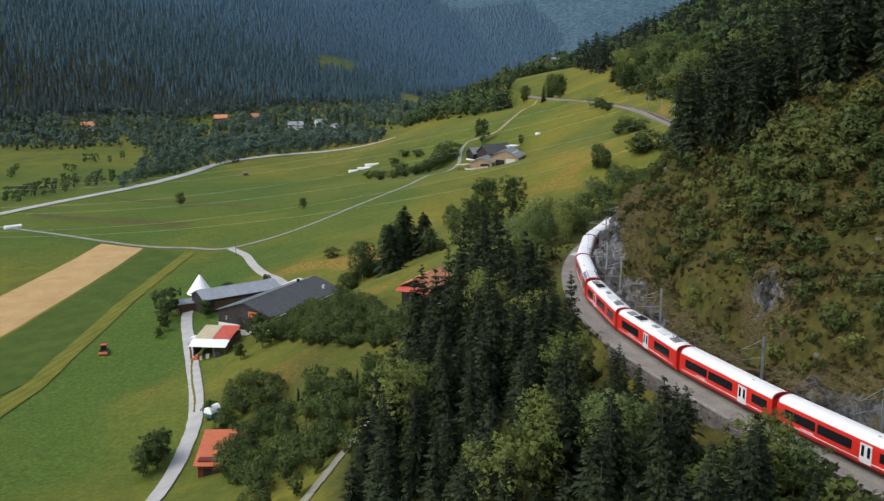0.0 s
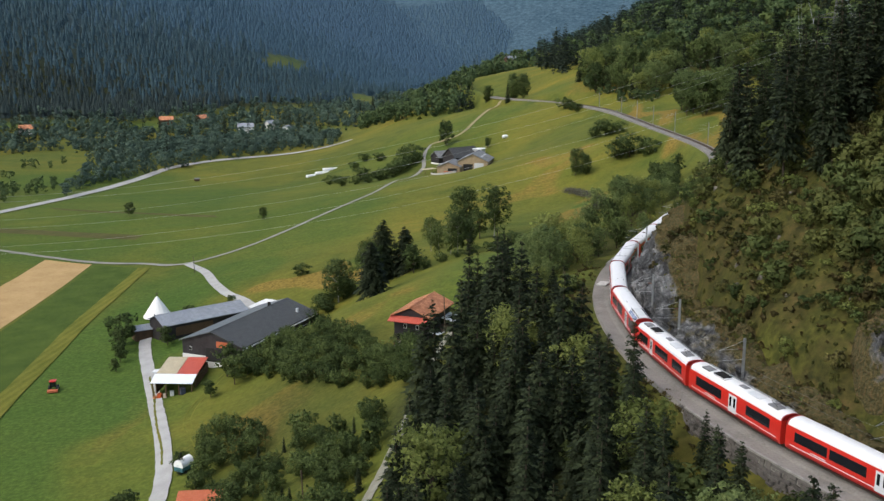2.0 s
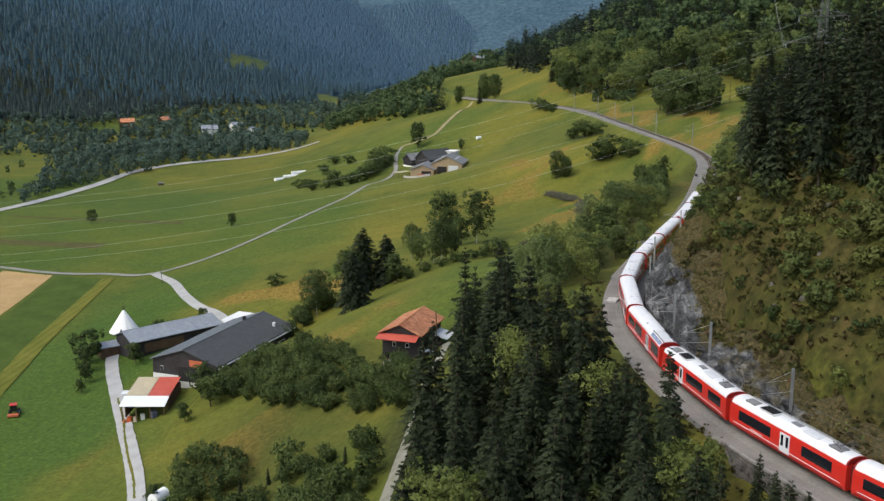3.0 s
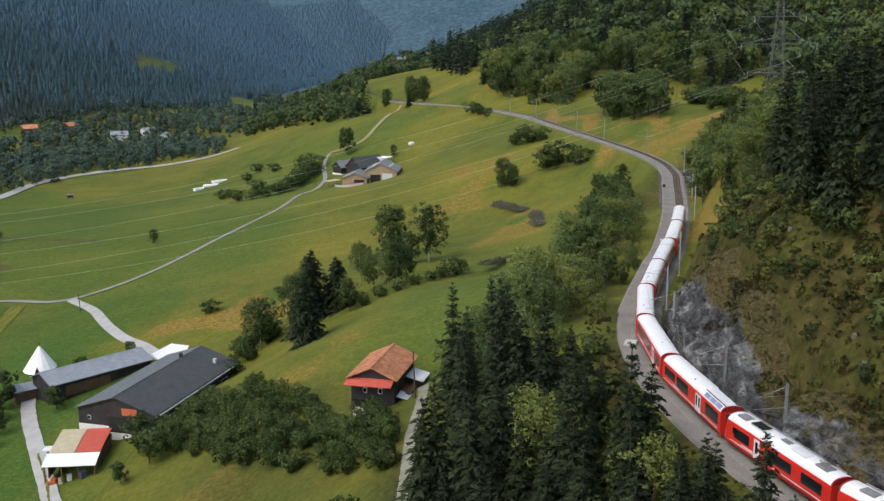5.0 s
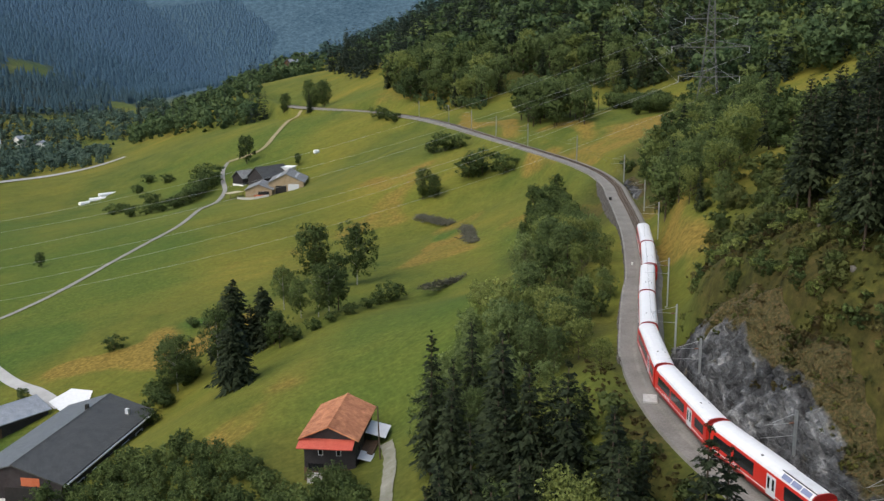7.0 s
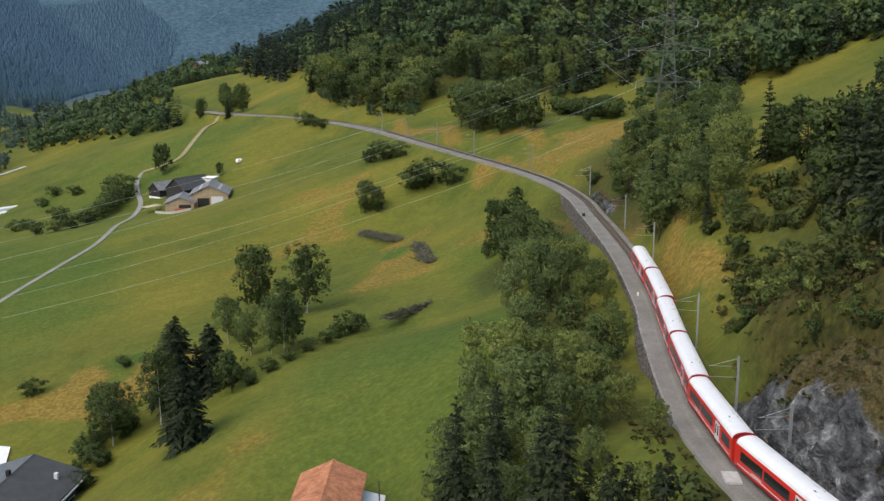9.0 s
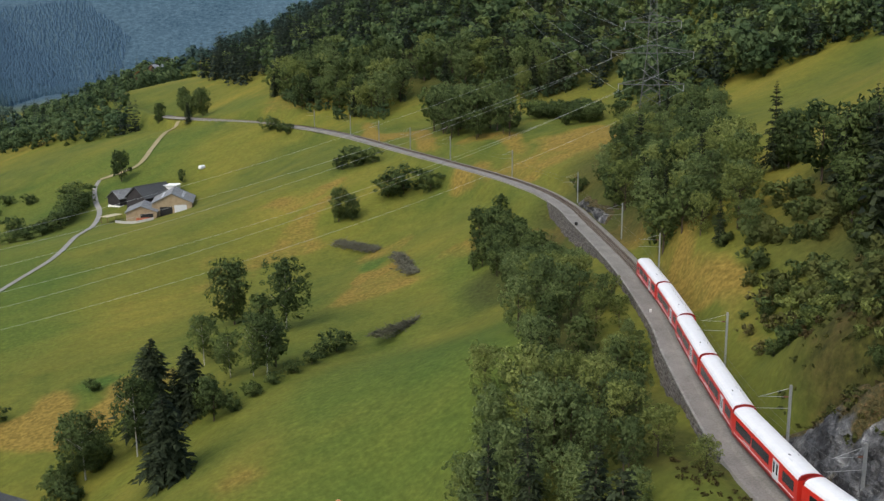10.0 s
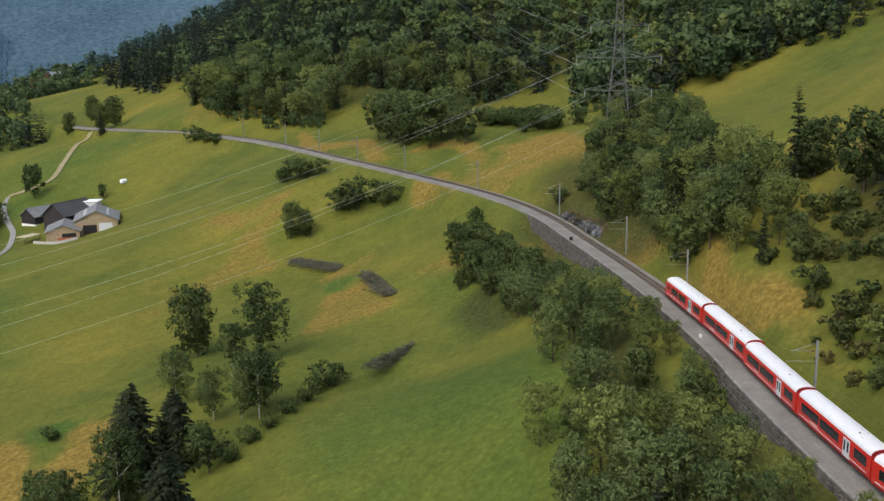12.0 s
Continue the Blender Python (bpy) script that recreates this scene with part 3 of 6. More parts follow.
def crop_material(name, low, high, angle, scale):
    k = Nodes(name, 0.9, 0, 0.1)
    where = k.geo()
    m = k.add("Mapping")
    m.inputs["Rotation"].default_value = (0, 0, radians(angle))
    k.link(where, m.inputs["Vector"])
    w = k.add("TexWave", Scale=scale, Distortion=1.5, Detail=3)
    k.link(m.outputs[0], w.inputs["Vector"])
    stain, fine = k.noise(where, 0.12, 6, 0.7), k.noise(where, 1.3, 4, 0.7)
    f = k.maths("ADD", k.maths("MULTIPLY", stain, 0.5), k.maths("ADD", k.maths("MULTIPLY", fine, 0.4), k.maths("MULTIPLY", w.outputs["Fac"], 0.12)))
    k.colour(k.ramp(f, [(0.38, low), (0.66, high)]))
    k.bump(fine, 0.8, 0.2)
    return k.mat


field("grain_field", [(-225, 330), (-160, 349), (-151, 431), (-129, 420), (-137, 295), (-165, 250)][1:5] + [(-150, 290)], 0.18, crop_material("ripe_grain", (0.30, 0.20, 0.085), (0.45, 0.31, 0.15), 15, 0.3), "strip of ripe pale tan grain field", "field")
field("crop_field", [(-136, 292), (-127, 418), (-108, 409), (-112, 330), (-110, 250), (-118, 225), (-140, 240)], 0.22, crop_material("dark_green_crop", (0.030, 0.056, 0.009), (0.080, 0.112, 0.020), 12, 0.35), "dark green crop strip beside the grain", "field")
field("mown_strip", [(-108, 409), (-103, 408), (-106, 330), (-104, 245), (-108, 200), (-114, 222), (-110, 250), (-112, 330)], 0.24, crop_material("yellow_verge", (0.085, 0.098, 0.014), (0.160, 0.150, 0.028), 10, 0.12), "mown yellow green strip between the crops", "field")
field("ploughed_strip", [(-214, 505), (-119, 466), (-121, 458), (-204, 492)], 0.12, crop_material("dark_soil", (0.055, 0.052, 0.020), (0.105, 0.098, 0.034), 60, 0.2), "strip of dark ploughed soil in the meadow", "field")
field("ploughed_strip", [(-190, 556), (-93, 499), (-90, 492), (-184, 548)], 0.12, bpy.data.materials["dark_soil"], "narrow strip of dark soil in the meadow", "field")

strip("road", [(-330, 330), (-262, 440), (-228, 504), (-197, 579), (-175, 675), (-160, 732), (-122, 763), (-60, 782), (-36, 790)], 7, 0.45, ASPHALT, "pale grey main road along the valley floor", "road", step=4)
strip("lane", [(-330, 520), (-213, 470), (-169, 446), (-131, 424), (-109, 416), (-88, 407), (-62, 425), (-34, 462), (-14, 490), (-2, 532), (5, 553), (11, 580), (12, 600), (14, 620), (18, 632)], 2.2, 0.25, GRAVEL, "pale gravel farm lane across the meadow", "lane")
strip("lane", [(-88, 406), (-78, 386), (-70, 362), (-63, 345), (-57, 335), (-51, 323)], 3.2, 0.32, ASPHALT, "pale paved lane down to the farm", "lane")
strip("driveway", [(-74, 322), (-81, 321), (-82.5, 314), (-79.5, 298), (-71.5, 270), (-64, 244), (-58.4, 224), (-55.2, 209), (-54.2, 196), (-53.8, 182), (-53.8, 170), (-55, 140)], 3.4, 0.3, ASPHALT, "pale paved driveway beside the farm buildings", "driveway", step=1.5, wobble=0.06, rng=np.random.default_rng(2))
strip("grass_median", [(-73, 275), (-68.5, 260), (-64.5, 244), (-61.5, 233), (-58.5, 223), (-56.5, 214)], 0.5, 0.34, MEADOW_MAT, "grass strip between the wheel tracks of the driveway", "grass", step=1.2, wobble=0.5, rng=np.random.default_rng(3))
for off in (-1.4, 0.2):
    strip("wheel_rut", [(-50 + off, 262), (-54 + off, 248), (-55 + off, 236), (-52 + off, 226), (-49 + off, 218)], 0.3, 0.1, bpy.data.materials["yellow_verge"], "faint pale wheel rut in the grass", "wheel rut", step=1.2, wobble=0.4, rng=np.random.default_rng(5))
strip("footpath", [(-40, 90), (-26, 130), (-20, 148), (-15, 162), (-11.5, 172), (-7, 188), (-4, 200), (-1.5, 211), (2, 222), (4, 232)], 1.9, 0.22, gravel_material("grassy_gravel", (0.13, 0.13, 0.085), (0.27, 0.26, 0.22), 0.8), "pale gravel path through the wooded slope", "path", step=1.2, wobble=0.12, rng=np.random.default_rng(4))
strip("dirt_track", [(18, 632), (28, 628), (37, 629), (46, 646), (58, 670), (66, 676)], 3, 0.4, gravel_material("trodden_earth", (0.20, 0.17, 0.09), (0.30, 0.26, 0.15)), "faint earth track over the hill meadow", "track")


# ---- railway ----
def offset_line(line, left, z=0.0):
    way = np.gradient(line[:, :2], axis=0)
    way /= np.linalg.norm(way, axis=1)[:, None]
    return np.c_[line[:, 0] - way[:, 1] * left, line[:, 1] + way[:, 0] * left, line[:, 2] + z]


def swept(line, outline, mat, name, smooth_=False):
    """An outline of (left, up) swept along a line."""
    rings = np.stack([offset_line(line, a, b) for a, b in outline], 1)
    n, m = rings.shape[:2]
    f = [(i * m + j, i * m + (j + 1) % m, (i + 1) * m + (j + 1) % m, (i + 1) * m + j) for i in range(n - 1) for j in range(m)]
    return mesh_of(name, rings.reshape(-1, 3), f, mat, smooth_)


NEAR_TRACK = TRACK[TRACK[:, 1] < 700]
tagged(new("railway_bed", swept(NEAR_TRACK, [(-2.9, -0.8), (-1.9, -0.2), (1.7, -0.2), (2.1, -0.3), (3.9, -0.2), (4.2, -1.1)], BALLAST, "railway_bed")), "grey brown ballast bed of the single track railway", "railway bed", kind="structure")
rail_thing = thing("railway_track", Matrix(), "single narrow gauge railway track on sleepers", "railway track", kind="structure")
for left in (-0.5, 0.5):
    part("rail", swept(NEAR_TRACK, [(left - 0.05, -0.16), (left - 0.05, 0), (left + 0.05, 0), (left + 0.05, -0.16)], RUST, "rail"), None, rail_thing)
sl = catmull(RAIL, 0.75)
sl = sl[(sl[:, 1] > 270) & (sl[:, 1] < 520)]
way_ = np.gradient(sl[:, :2], axis=0)
sv, sf = [], []
for c, w in zip(sl, way_ / np.linalg.norm(way_, axis=1)[:, None]):
    n0 = len(sv)
    for up in (-0.3, -0.13):
        for a, b in ((-0.12, -0.95), (0.12, -0.95), (0.12, 0.95), (-0.12, 0.95)):
            sv.append((c[0] + w[0] * a - w[1] * b, c[1] + w[1] * a + w[0] * b, c[2] + up))
    sf += [tuple(n0 + k for k in f) for f in ((4, 5, 6, 7), (0, 1, 5, 4), (1, 2, 6, 5), (2, 3, 7, 6), (3, 0, 4, 7))]
tagged(part("sleepers", mesh_of("sleepers", sv, sf, SLEEPER), None, rail_thing, "rows of dark sleepers"), kind="stuff")


# ---- trees ----
def blades(c, along, across, size, wide, out):
    """Leaves or sprays, one triangle each, shaded by the way the crown bulges."""
    n = len(c)
    v = np.stack([c + across * wide, c + along * size, c - across * wide], 1)
    f = np.arange(3 * n).reshape(n, 3)
    back = (np.cross(v[:, 1] - v[:, 0], v[:, 2] - v[:, 0]) * out).sum(1) < 0
    f[back] = f[back][:, ::-1]
    return v.reshape(-1, 3), f, np.repeat(unit(out), 3, axis=0)


def unit(v):
    return v / np.maximum(np.linalg.norm(v, axis=-1, keepdims=True), 1e-9)


def spruce_crown(rng, levels, per, sprigs, tall=20.0, reach=3.3, bare=0.06, wide=0.075):
    """Whorls of drooping boughs, each hung with short sprays."""
    c, a, s, size, width = [], [], [], [], []
    for i in range(levels):
        u = (i + rng.uniform(0, 0.9)) / levels
        z = tall * (bare + (1 - bare) * u)
        r = reach * (1 - u) ** 0.78 * rng.uniform(0.75, 1.1) + 0.3
        turn = rng.uniform(0, 6.28)
        for k in range(per if u < 0.88 else max(5, per // 2)):
            if rng.random() < 0.1:
                continue
            t = turn + 6.283 * (k + rng.uniform(-0.45, 0.45)) / per
            length = r * rng.uniform(0.6, 1.15)
            d = np.array([math.cos(t), math.sin(t), -0.5 + 0.75 * u + rng.uniform(-0.15, 0.15)])
            side = np.array([-math.sin(t), math.cos(t), 0.0])
            for j in range(sprigs):
                f = 0.92 * (j + rng.uniform(0, 0.8)) / max(1, sprigs)
                swing = (0.9 if j % 2 else -0.9) * rng.uniform(0.3, 1.2)
                w = d * 0.8 + side * swing + np.array([0, 0, rng.uniform(-0.7, 0.0)])
                turned = np.cross(w, np.array([0, 0, 1.0])) + np.array([0, 0, rng.uniform(-0.9, 0.9)])
                c.append(np.array([0, 0, z + 0.25 * length * math.sin(3.1 * f) + rng.uniform(-0.12, 0.12)]) + d * length * f)
                a.append(w / np.linalg.norm(w)), s.append(turned / np.linalg.norm(turned))
                size.append(length * (0.55 - 0.25 * f) if sprigs > 1 else length), width.append(wide * length + 0.10)
    c, a = np.array(c), np.array(a)
    out = unit(unit(c * (1, 1, 0) + a * 0.5) + (0, 0, 0.6) + 0.3 * rng.normal(size=c.shape))
    return blades(c, a, np.array(s), np.array(size)[:, None], np.array(width)[:, None] * 1.25, out)


def leaf_crown(rng, clumps, leaves, tall=14.0, width=0.34, low=0.18, leaf=0.055, lobes=4, puff=0.105):
    """Clumps of leaves spread over a lobed crown."""
    heads = [(rng.uniform(-0.16, 0.16), rng.uniform(-0.16, 0.16), rng.uniform(0.5, 0.74), rng.uniform(0.6, 1.0)) for _ in range(lobes)]
    c, n = [], []
    for k in range(clumps):
        x, y, z, s = heads[k % lobes]
        d = unit(rng.normal(size=3)) * rng.uniform(0.55, 1.0)
        p = np.array([x + d[0] * width * s * 0.85, y + d[1] * width * s * 0.85, z + d[2] * (1 - z if d[2] > 0 else z - low) * 0.95])
        r = puff * rng.uniform(0.7, 1.3)
        dirs = unit(rng.normal(size=(leaves, 3)))
        c.append(p + dirs * r * rng.uniform(0.5, 1.1, (leaves, 1)))
        n.append(dirs)
    c, n = np.concatenate(c) * tall, np.concatenate(n)
    along = unit(np.cross(n, rng.normal(size=n.shape)) + n * 0.35 + np.array([0, 0, -0.25]))
    across = unit(np.cross(along, n))
    size = tall * leaf * rng.uniform(0.7, 1.5, (len(c), 1))
    out = unit(unit(c - (0, 0, 0.42 * tall)) * 0.85 + n * 0.4 + 0.15 * rng.normal(size=n.shape))
    return blades(c - along * size * 0.5, along, across, size, size * rng.uniform(0.32, 0.5, (len(c), 1)), out)


def trunk_mesh(name, tall, r, mat, rng, limbs=0):
    bm = rod((0, 0, -1.2), (0, 0, tall), r, r * 0.22, 7)
    for k in range(limbs):
        t, z = rng.uniform(0, 6.28), tall * rng.uniform(0.35, 0.75)
        rod((0, 0, z), (math.cos(t) * tall * 0.24, math.sin(t) * tall * 0.24, z + tall * 0.22), r * 0.42, r * 0.12, 5, bm)
    me = bpy.data.meshes.new(name)
    bm.to_mesh(me), bm.free()
    me.materials.append(mat)
    return me


def tree_kind(name, label, crown, mat, bark, tall, r, rng, limbs=0, high=0.95):
    """The pattern of one kind of tree, from which the standing ones are copied."""
    ob = thing(name, Matrix(), label, "tree" if "bush" not in name else "bush")
    part("trunk", trunk_mesh("trunk", tall * high, r, bark, rng, limbs), None, ob)
    part("crown", mesh_of("crown", crown[0], crown[1], mat, normals=crown[2]), None, ob)
    ob["tall"] = tall
    return ob


rng = np.random.default_rng(7)
SPRUCES = [tree_kind("spruce_tree", "tall dark green spruce with drooping branches", spruce_crown(rng, 28, 8, 7, 20, w * 1.08, 0.05, 0.062), SPRUCE, BARK, 20, 0.26, rng) for w in (3.6, 3.0, 4.1)]
LEAFY = [tree_kind("deciduous_tree", "leafy dark green deciduous tree", leaf_crown(rng, 68, 15, 14, w, 0.06, 0.056, 6, 0.085), LEAF, BARK, 14, 0.24, rng, 6, 0.7) for w in (0.30, 0.36, 0.33)]
NEAR_LEAFY = [tree_kind("broadleaf_tree", "leafy green deciduous tree with soft crown", leaf_crown(rng, 150, 18, 14, w, 0.04, 0.030, 8, 0.06), SOFT_LEAF, BARK, 14, 0.22, rng, 6, 0.7) for w in (0.32, 0.36)]
LIGHT = [tree_kind("light_leaved_tree", "light yellow green deciduous tree with loose crown", leaf_crown(rng, 150, 17, 14, 0.30, 0.03, 0.030, 7, 0.06), BRIGHT_LEAF, BARK, 14, 0.2, rng, 6, 0.75)]
BIRCH = [tree_kind("birch_tree", "slender birch with pale trunk and airy crown", leaf_crown(rng, 170, 22, 16, w * 1.35, 0.12, 0.026, 8, 0.06), LEAF, PALE_BARK, 16, 0.18, rng, 5, 0.85) for w in (0.2, 0.24)]
OVAL = [tree_kind("deciduous_tree", "dense dark oval deciduous tree", leaf_crown(rng, 190, 22, 16, 0.30, 0.03, 0.032, 10, 0.07), LEAF, BARK, 16, 0.25, rng, 5, 0.7)]
CONE = [tree_kind("spruce_tree", "dense broad cone shaped dark spruce", spruce_crown(rng, 34, 12, 9, 16, 4.3, 0.08, 0.048), SPRUCE, BARK, 16, 0.26, rng)]
BUSHES = [tree_kind("bush", "dense dark green leafy bush", leaf_crown(rng, 46, 20, 4, w, 0.0, 0.078, 7, 0.15), LEAF, BARK, 4, 0.09, rng, 3, 0.5) for w in (0.55, 0.75)]
PALE_BUSH = [tree_kind("bush", "yellow green leafy bush on the slope", leaf_crown(rng, 46, 20, 4, 0.6, 0.0, 0.078, 7, 0.15), BRIGHT_LEAF, BARK, 4, 0.09, rng, 3, 0.5)]
SHRUBS = [tree_kind("shrub_bush", "low olive shrub on the rocky slope", leaf_crown(rng, 20, 13, 2, 0.8, 0.0, 0.14, 5, 0.18), m, BARK, 2, 0.05, rng, 2, 0.5) for m in (LEAF, BRIGHT_LEAF, HEATHER)]
PINES = [tree_kind("pine_tree", "dark pine with open crown and bare lower trunk", spruce_crown(rng, 20, 8, 6, 20, 3.8, 0.22), SPRUCE, BARK, 20, 0.25, rng)]


PATH_LINE = catmull([(-40, 90), (-26, 130), (-20, 148), (-15, 162), (-11.5, 172), (-7, 188), (-4, 200), (-1.5, 211), (2, 222), (4, 232)], 1.0)


def plant(kinds, x, y, tall, group, sunk=0.1, wide=1.0):
    """Stands a copy of one of the kinds on the ground."""
    k = kinds[rng.integers(len(kinds))]
    off = np.linalg.norm(PATH_LINE - (x, y), axis=1).min()
    if off < (1.8 if "spruces" in group else 2.6) or (off < 6.0 and tall > 5.5 and "spruces" not in group):
        return None
    s = tall / k["tall"]
    m = Matrix.LocRotScale((x, y, float(level((x, y))[0]) - sunk), Euler((rng.normal(0, 0.02), rng.normal(0, 0.02), rng.uniform(0, 6.28))), (s * wide * rng.uniform(0.9, 1.12),) * 2 + (s,))
    return tagged(copy_thing(k, m), group=group)


# meadow trees, each at its place: x, y, height
for kinds, places in (
    (OVAL, [(18, 369, 17.5)]),
    (CONE, [(-12, 312, 18.7), (-14.5, 283, 15), (-5, 310, 14)]),
    (BIRCH, [(25.6, 349, 18.3), (10.5, 312, 14.4), (8.7, 316, 12.4), (5.5, 322, 10.5), (-25, 309, 14), (-16, 306, 16), (3.9, 339.6, 12)]),
    (SPRUCES, [(-10, 315, 15), (-8, 309, 12)]),
    (LEAFY, [(-3.4, 306, 8), (-3, 300, 9), (14, 318, 11), (21, 352, 10), (-26, 320, 9), (26.2, 616, 16), (47.6, 581, 7), (-66, 472, 6.5), (-136, 509, 8)]),
    (OVAL, [(82.5, 746, 15), (84.4, 700, 17), (78, 705, 15), (59, 696, 12), (68.7, 431, 12), (72.3, 428, 9), (98.5, 266, 11), (100, 269, 10)]),
    (SPRUCES, [(69, 667, 12), (98.9, 270, 17), (119.7, 339, 14), (122, 343, 13)]),
):
    for x, y, h in places:
        plant(kinds, x, y, h, "trees of the meadow", wide=1.25 if kinds is CONE else 1.0)
for x, y, h in [(27.6, 319.2, 5), (24, 317, 3.5), (20, 313, 3), (15, 309, 3), (10, 306, 2.6), (5, 303, 3), (0, 300, 4), (90, 471, 8), (86, 474, 6), (95, 466, 6), (90.3, 427, 10), (96, 418, 7), (86, 430, 7),
                (94, 597, 7), (98.5, 581, 5), (97, 588, 5), (-39, 349, 4), (-30, 640, 5), (-24, 655, 6), (-19, 348, 3)]:
    plant(BUSHES, x, y, h, "bushes of the meadow", wide=1.25)
# bushes along the lane to the hill farm
for x, y, h in [(-14, 560, 5), (-10, 566, 6), (-6, 573, 7), (-2, 581, 7), (1, 590, 7), (4, 600, 8), (5, 612, 9), (-20, 556, 5), (-27, 556, 5), (-34, 560, 5), (-24, 590, 6), (-42, 590, 5), (-38, 593, 4), (-14, 640, 5)]:
    plant(BUSHES, x, y, h * 1.1, "bushes beside the lane", wide=1.5)

# the wooded slope below the railway
for x, y, h in [(5, 211, 21), (8.9, 193, 22), (6, 205, 18), (9, 184.5, 20), (10.8, 180, 20), (6.3, 189, 18), (1.8, 184, 20), (16.4, 158.8, 15), (3.4, 175, 18), (-2.5, 180, 20), (-0.3, 171.5, 20), (12.7, 215, 16),
                (-4.8, 180.4, 19), (13, 128, 19), (13.7, 157.6, 20), (8.5, 163.6, 20), (3.7, 124.6, 18), (29, 84.6, 14), (23.6, 98.5, 15), (18, 97, 16), (-7.5, 156.4, 16), (24.2, 81.4, 15), (5.8, 107.5, 18),
                (19.3, 139, 13), (0, 140, 17), (-3, 128, 16), (8, 142, 18), (12, 172, 17), (-2, 160, 17), (6, 150, 18), (17, 118, 13), (10, 116, 16), (-8, 143, 14), (15, 143, 15), (4, 199, 17), (11, 201, 18)]:
    plant(SPRUCES, x, y, h, "spruces below the railway")
for x, y, h in [(13, 110, 13), (5, 111.5, 11), (8.7, 172.3, 13), (10, 169.8, 11), (14, 190, 12)]:
    plant(LIGHT, x, y, h, "light trees below the railway")
below = [(67, 290), (64, 279), (55, 256), (46, 236), (37, 216), (29, 199), (16, 204), (18, 232), (24, 250), (36, 260), (46, 274), (54, 285)]
for x, y in scatter(below, 6.0, rng):
    away = along_track(np.array([[x, y]]))[0][0]
    if away < 6.2:
        continue
    kinds, h = (NEAR_LEAFY, rng.uniform(6, 12)) if rng.random() < 0.5 else ((LIGHT, rng.uniform(7, 13)) if rng.random() < 0.7 else (LEAFY, rng.uniform(6, 10)))
    plant(kinds, x, y, min(h, 0.6 + 0.6 * away), "trees below the railway wall")
for x, y in scatter([(68, 336), (84, 362), (93, 366), (86, 338), (78, 318), (71, 310), (64, 312)], 4.4, rng):
    plant(LEAFY, x, y, rng.uniform(5, 8.5), "trees below the railway")
for x, y in scatter([(74, 312), (70, 294), (63, 285), (55, 283), (60, 300), (66, 314)], 4.2, rng):
    plant(NEAR_LEAFY, x, y, rng.uniform(5.5, 9.5), "trees below the railway")
for x, y in scatter([(64, 30), (52, 62), (38, 90), (26, 118), (21, 140), (20, 165), (24, 192), (8, 196), (-6, 186), (-12, 150), (-12, 110), (-4, 70), (20, 30)], 5.7, rng):
    away, rails, _ = (q[0] for q in along_track(np.array([[x, y]])))
    h = rails + 0.6 + 0.36 * away - float(level((x, y))[0]) + rng.normal(0, 1.2)
    if away < 6.0 or (150 < y < 205 and away < 8.5) or h < 3:
        continue
    u = rng.random()
    plant(SPRUCES if u < 0.95 else (LIGHT if u < 0.98 else NEAR_LEAFY), x, y, min(h, rng.uniform(10, 17)), "trees of the wood below the railway", wide=1.15)
for x, y in scatter([(8, 200), (4, 214), (12, 232), (20, 240), (25, 228), (18, 210)], 4.6, rng):
    plant(NEAR_LEAFY + LIGHT, x, y, rng.uniform(7, 10.5), "trees below the railway wall")
under = [(x, y, rng.uniform(2.2, 4.5)) for x, y in scatter([(26, 192), (21.5, 170), (22.5, 150), (27, 125), (46, 85), (58, 50), (40, 60), (20, 100), (12, 130), (10, 160), (12, 195)], 3.6, rng) if along_track(np.array([[x, y]]))[0][0] > 6.5]
for x, y in scatter([(-48, 258), (-37, 269), (-26, 258), (-15, 235), (-3, 219), (-6, 197), (-14, 209), (-24, 224), (-36, 236)], 3.3, rng):
    plant(BUSHES, x, y, rng.uniform(2.8, 5.2), "bushes above the barn")
for x, y in scatter([(-54, 216), (-46, 226), (-36, 210), (-20, 200), (-12, 196), (-16, 165), (-32, 150), (-46, 190)], 4.4, rng):
    plant(BUSHES * 5 + LEAFY[:1] + SPRUCES[:1], x, y, rng.uniform(2.4, 5.5), "bushes beside the path")
for x, y in scatter([(-16, 196), (-8, 190), (-14, 150), (-26, 110), (-40, 110), (-30, 150)], 5.5, rng):
    plant(BUSHES + LEAFY[:1] + SPRUCES[:1], x, y, rng.uniform(3.5, 7), "bushes beside the path")
for x, y, h in [(-88, 308, 10), (-87, 300, 8), (-85, 292, 6), (-84, 284, 4), (-58, 189, 9), (-59.5, 193, 7), (-60, 186, 7), (-70, 318, 7), (-50, 258, 9), (-47, 250, 8), (-52, 246, 5), (-40, 300, 5), (-60, 331, 4), (-74, 302, 6.5)]:
    plant(LEAFY, x, y, h, "trees round the farm", wide=1.2)

for x, y, h in [(-33, 304, 3.5), (-31, 307, 4), (-29, 310, 4), (-28, 313, 4.5), (-26, 316, 4.5), (-24, 319, 4), (-22, 317, 4), (-20, 312, 4.5), (-24, 311, 4), (-29, 303, 4), (-33, 298, 4)]:
    plant(BUSHES, x + rng.normal(0, 1), y + rng.normal(0, 1), h * rng.uniform(0.8, 1.2), "bushes between the barn and the meadow trees", wide=1.2)


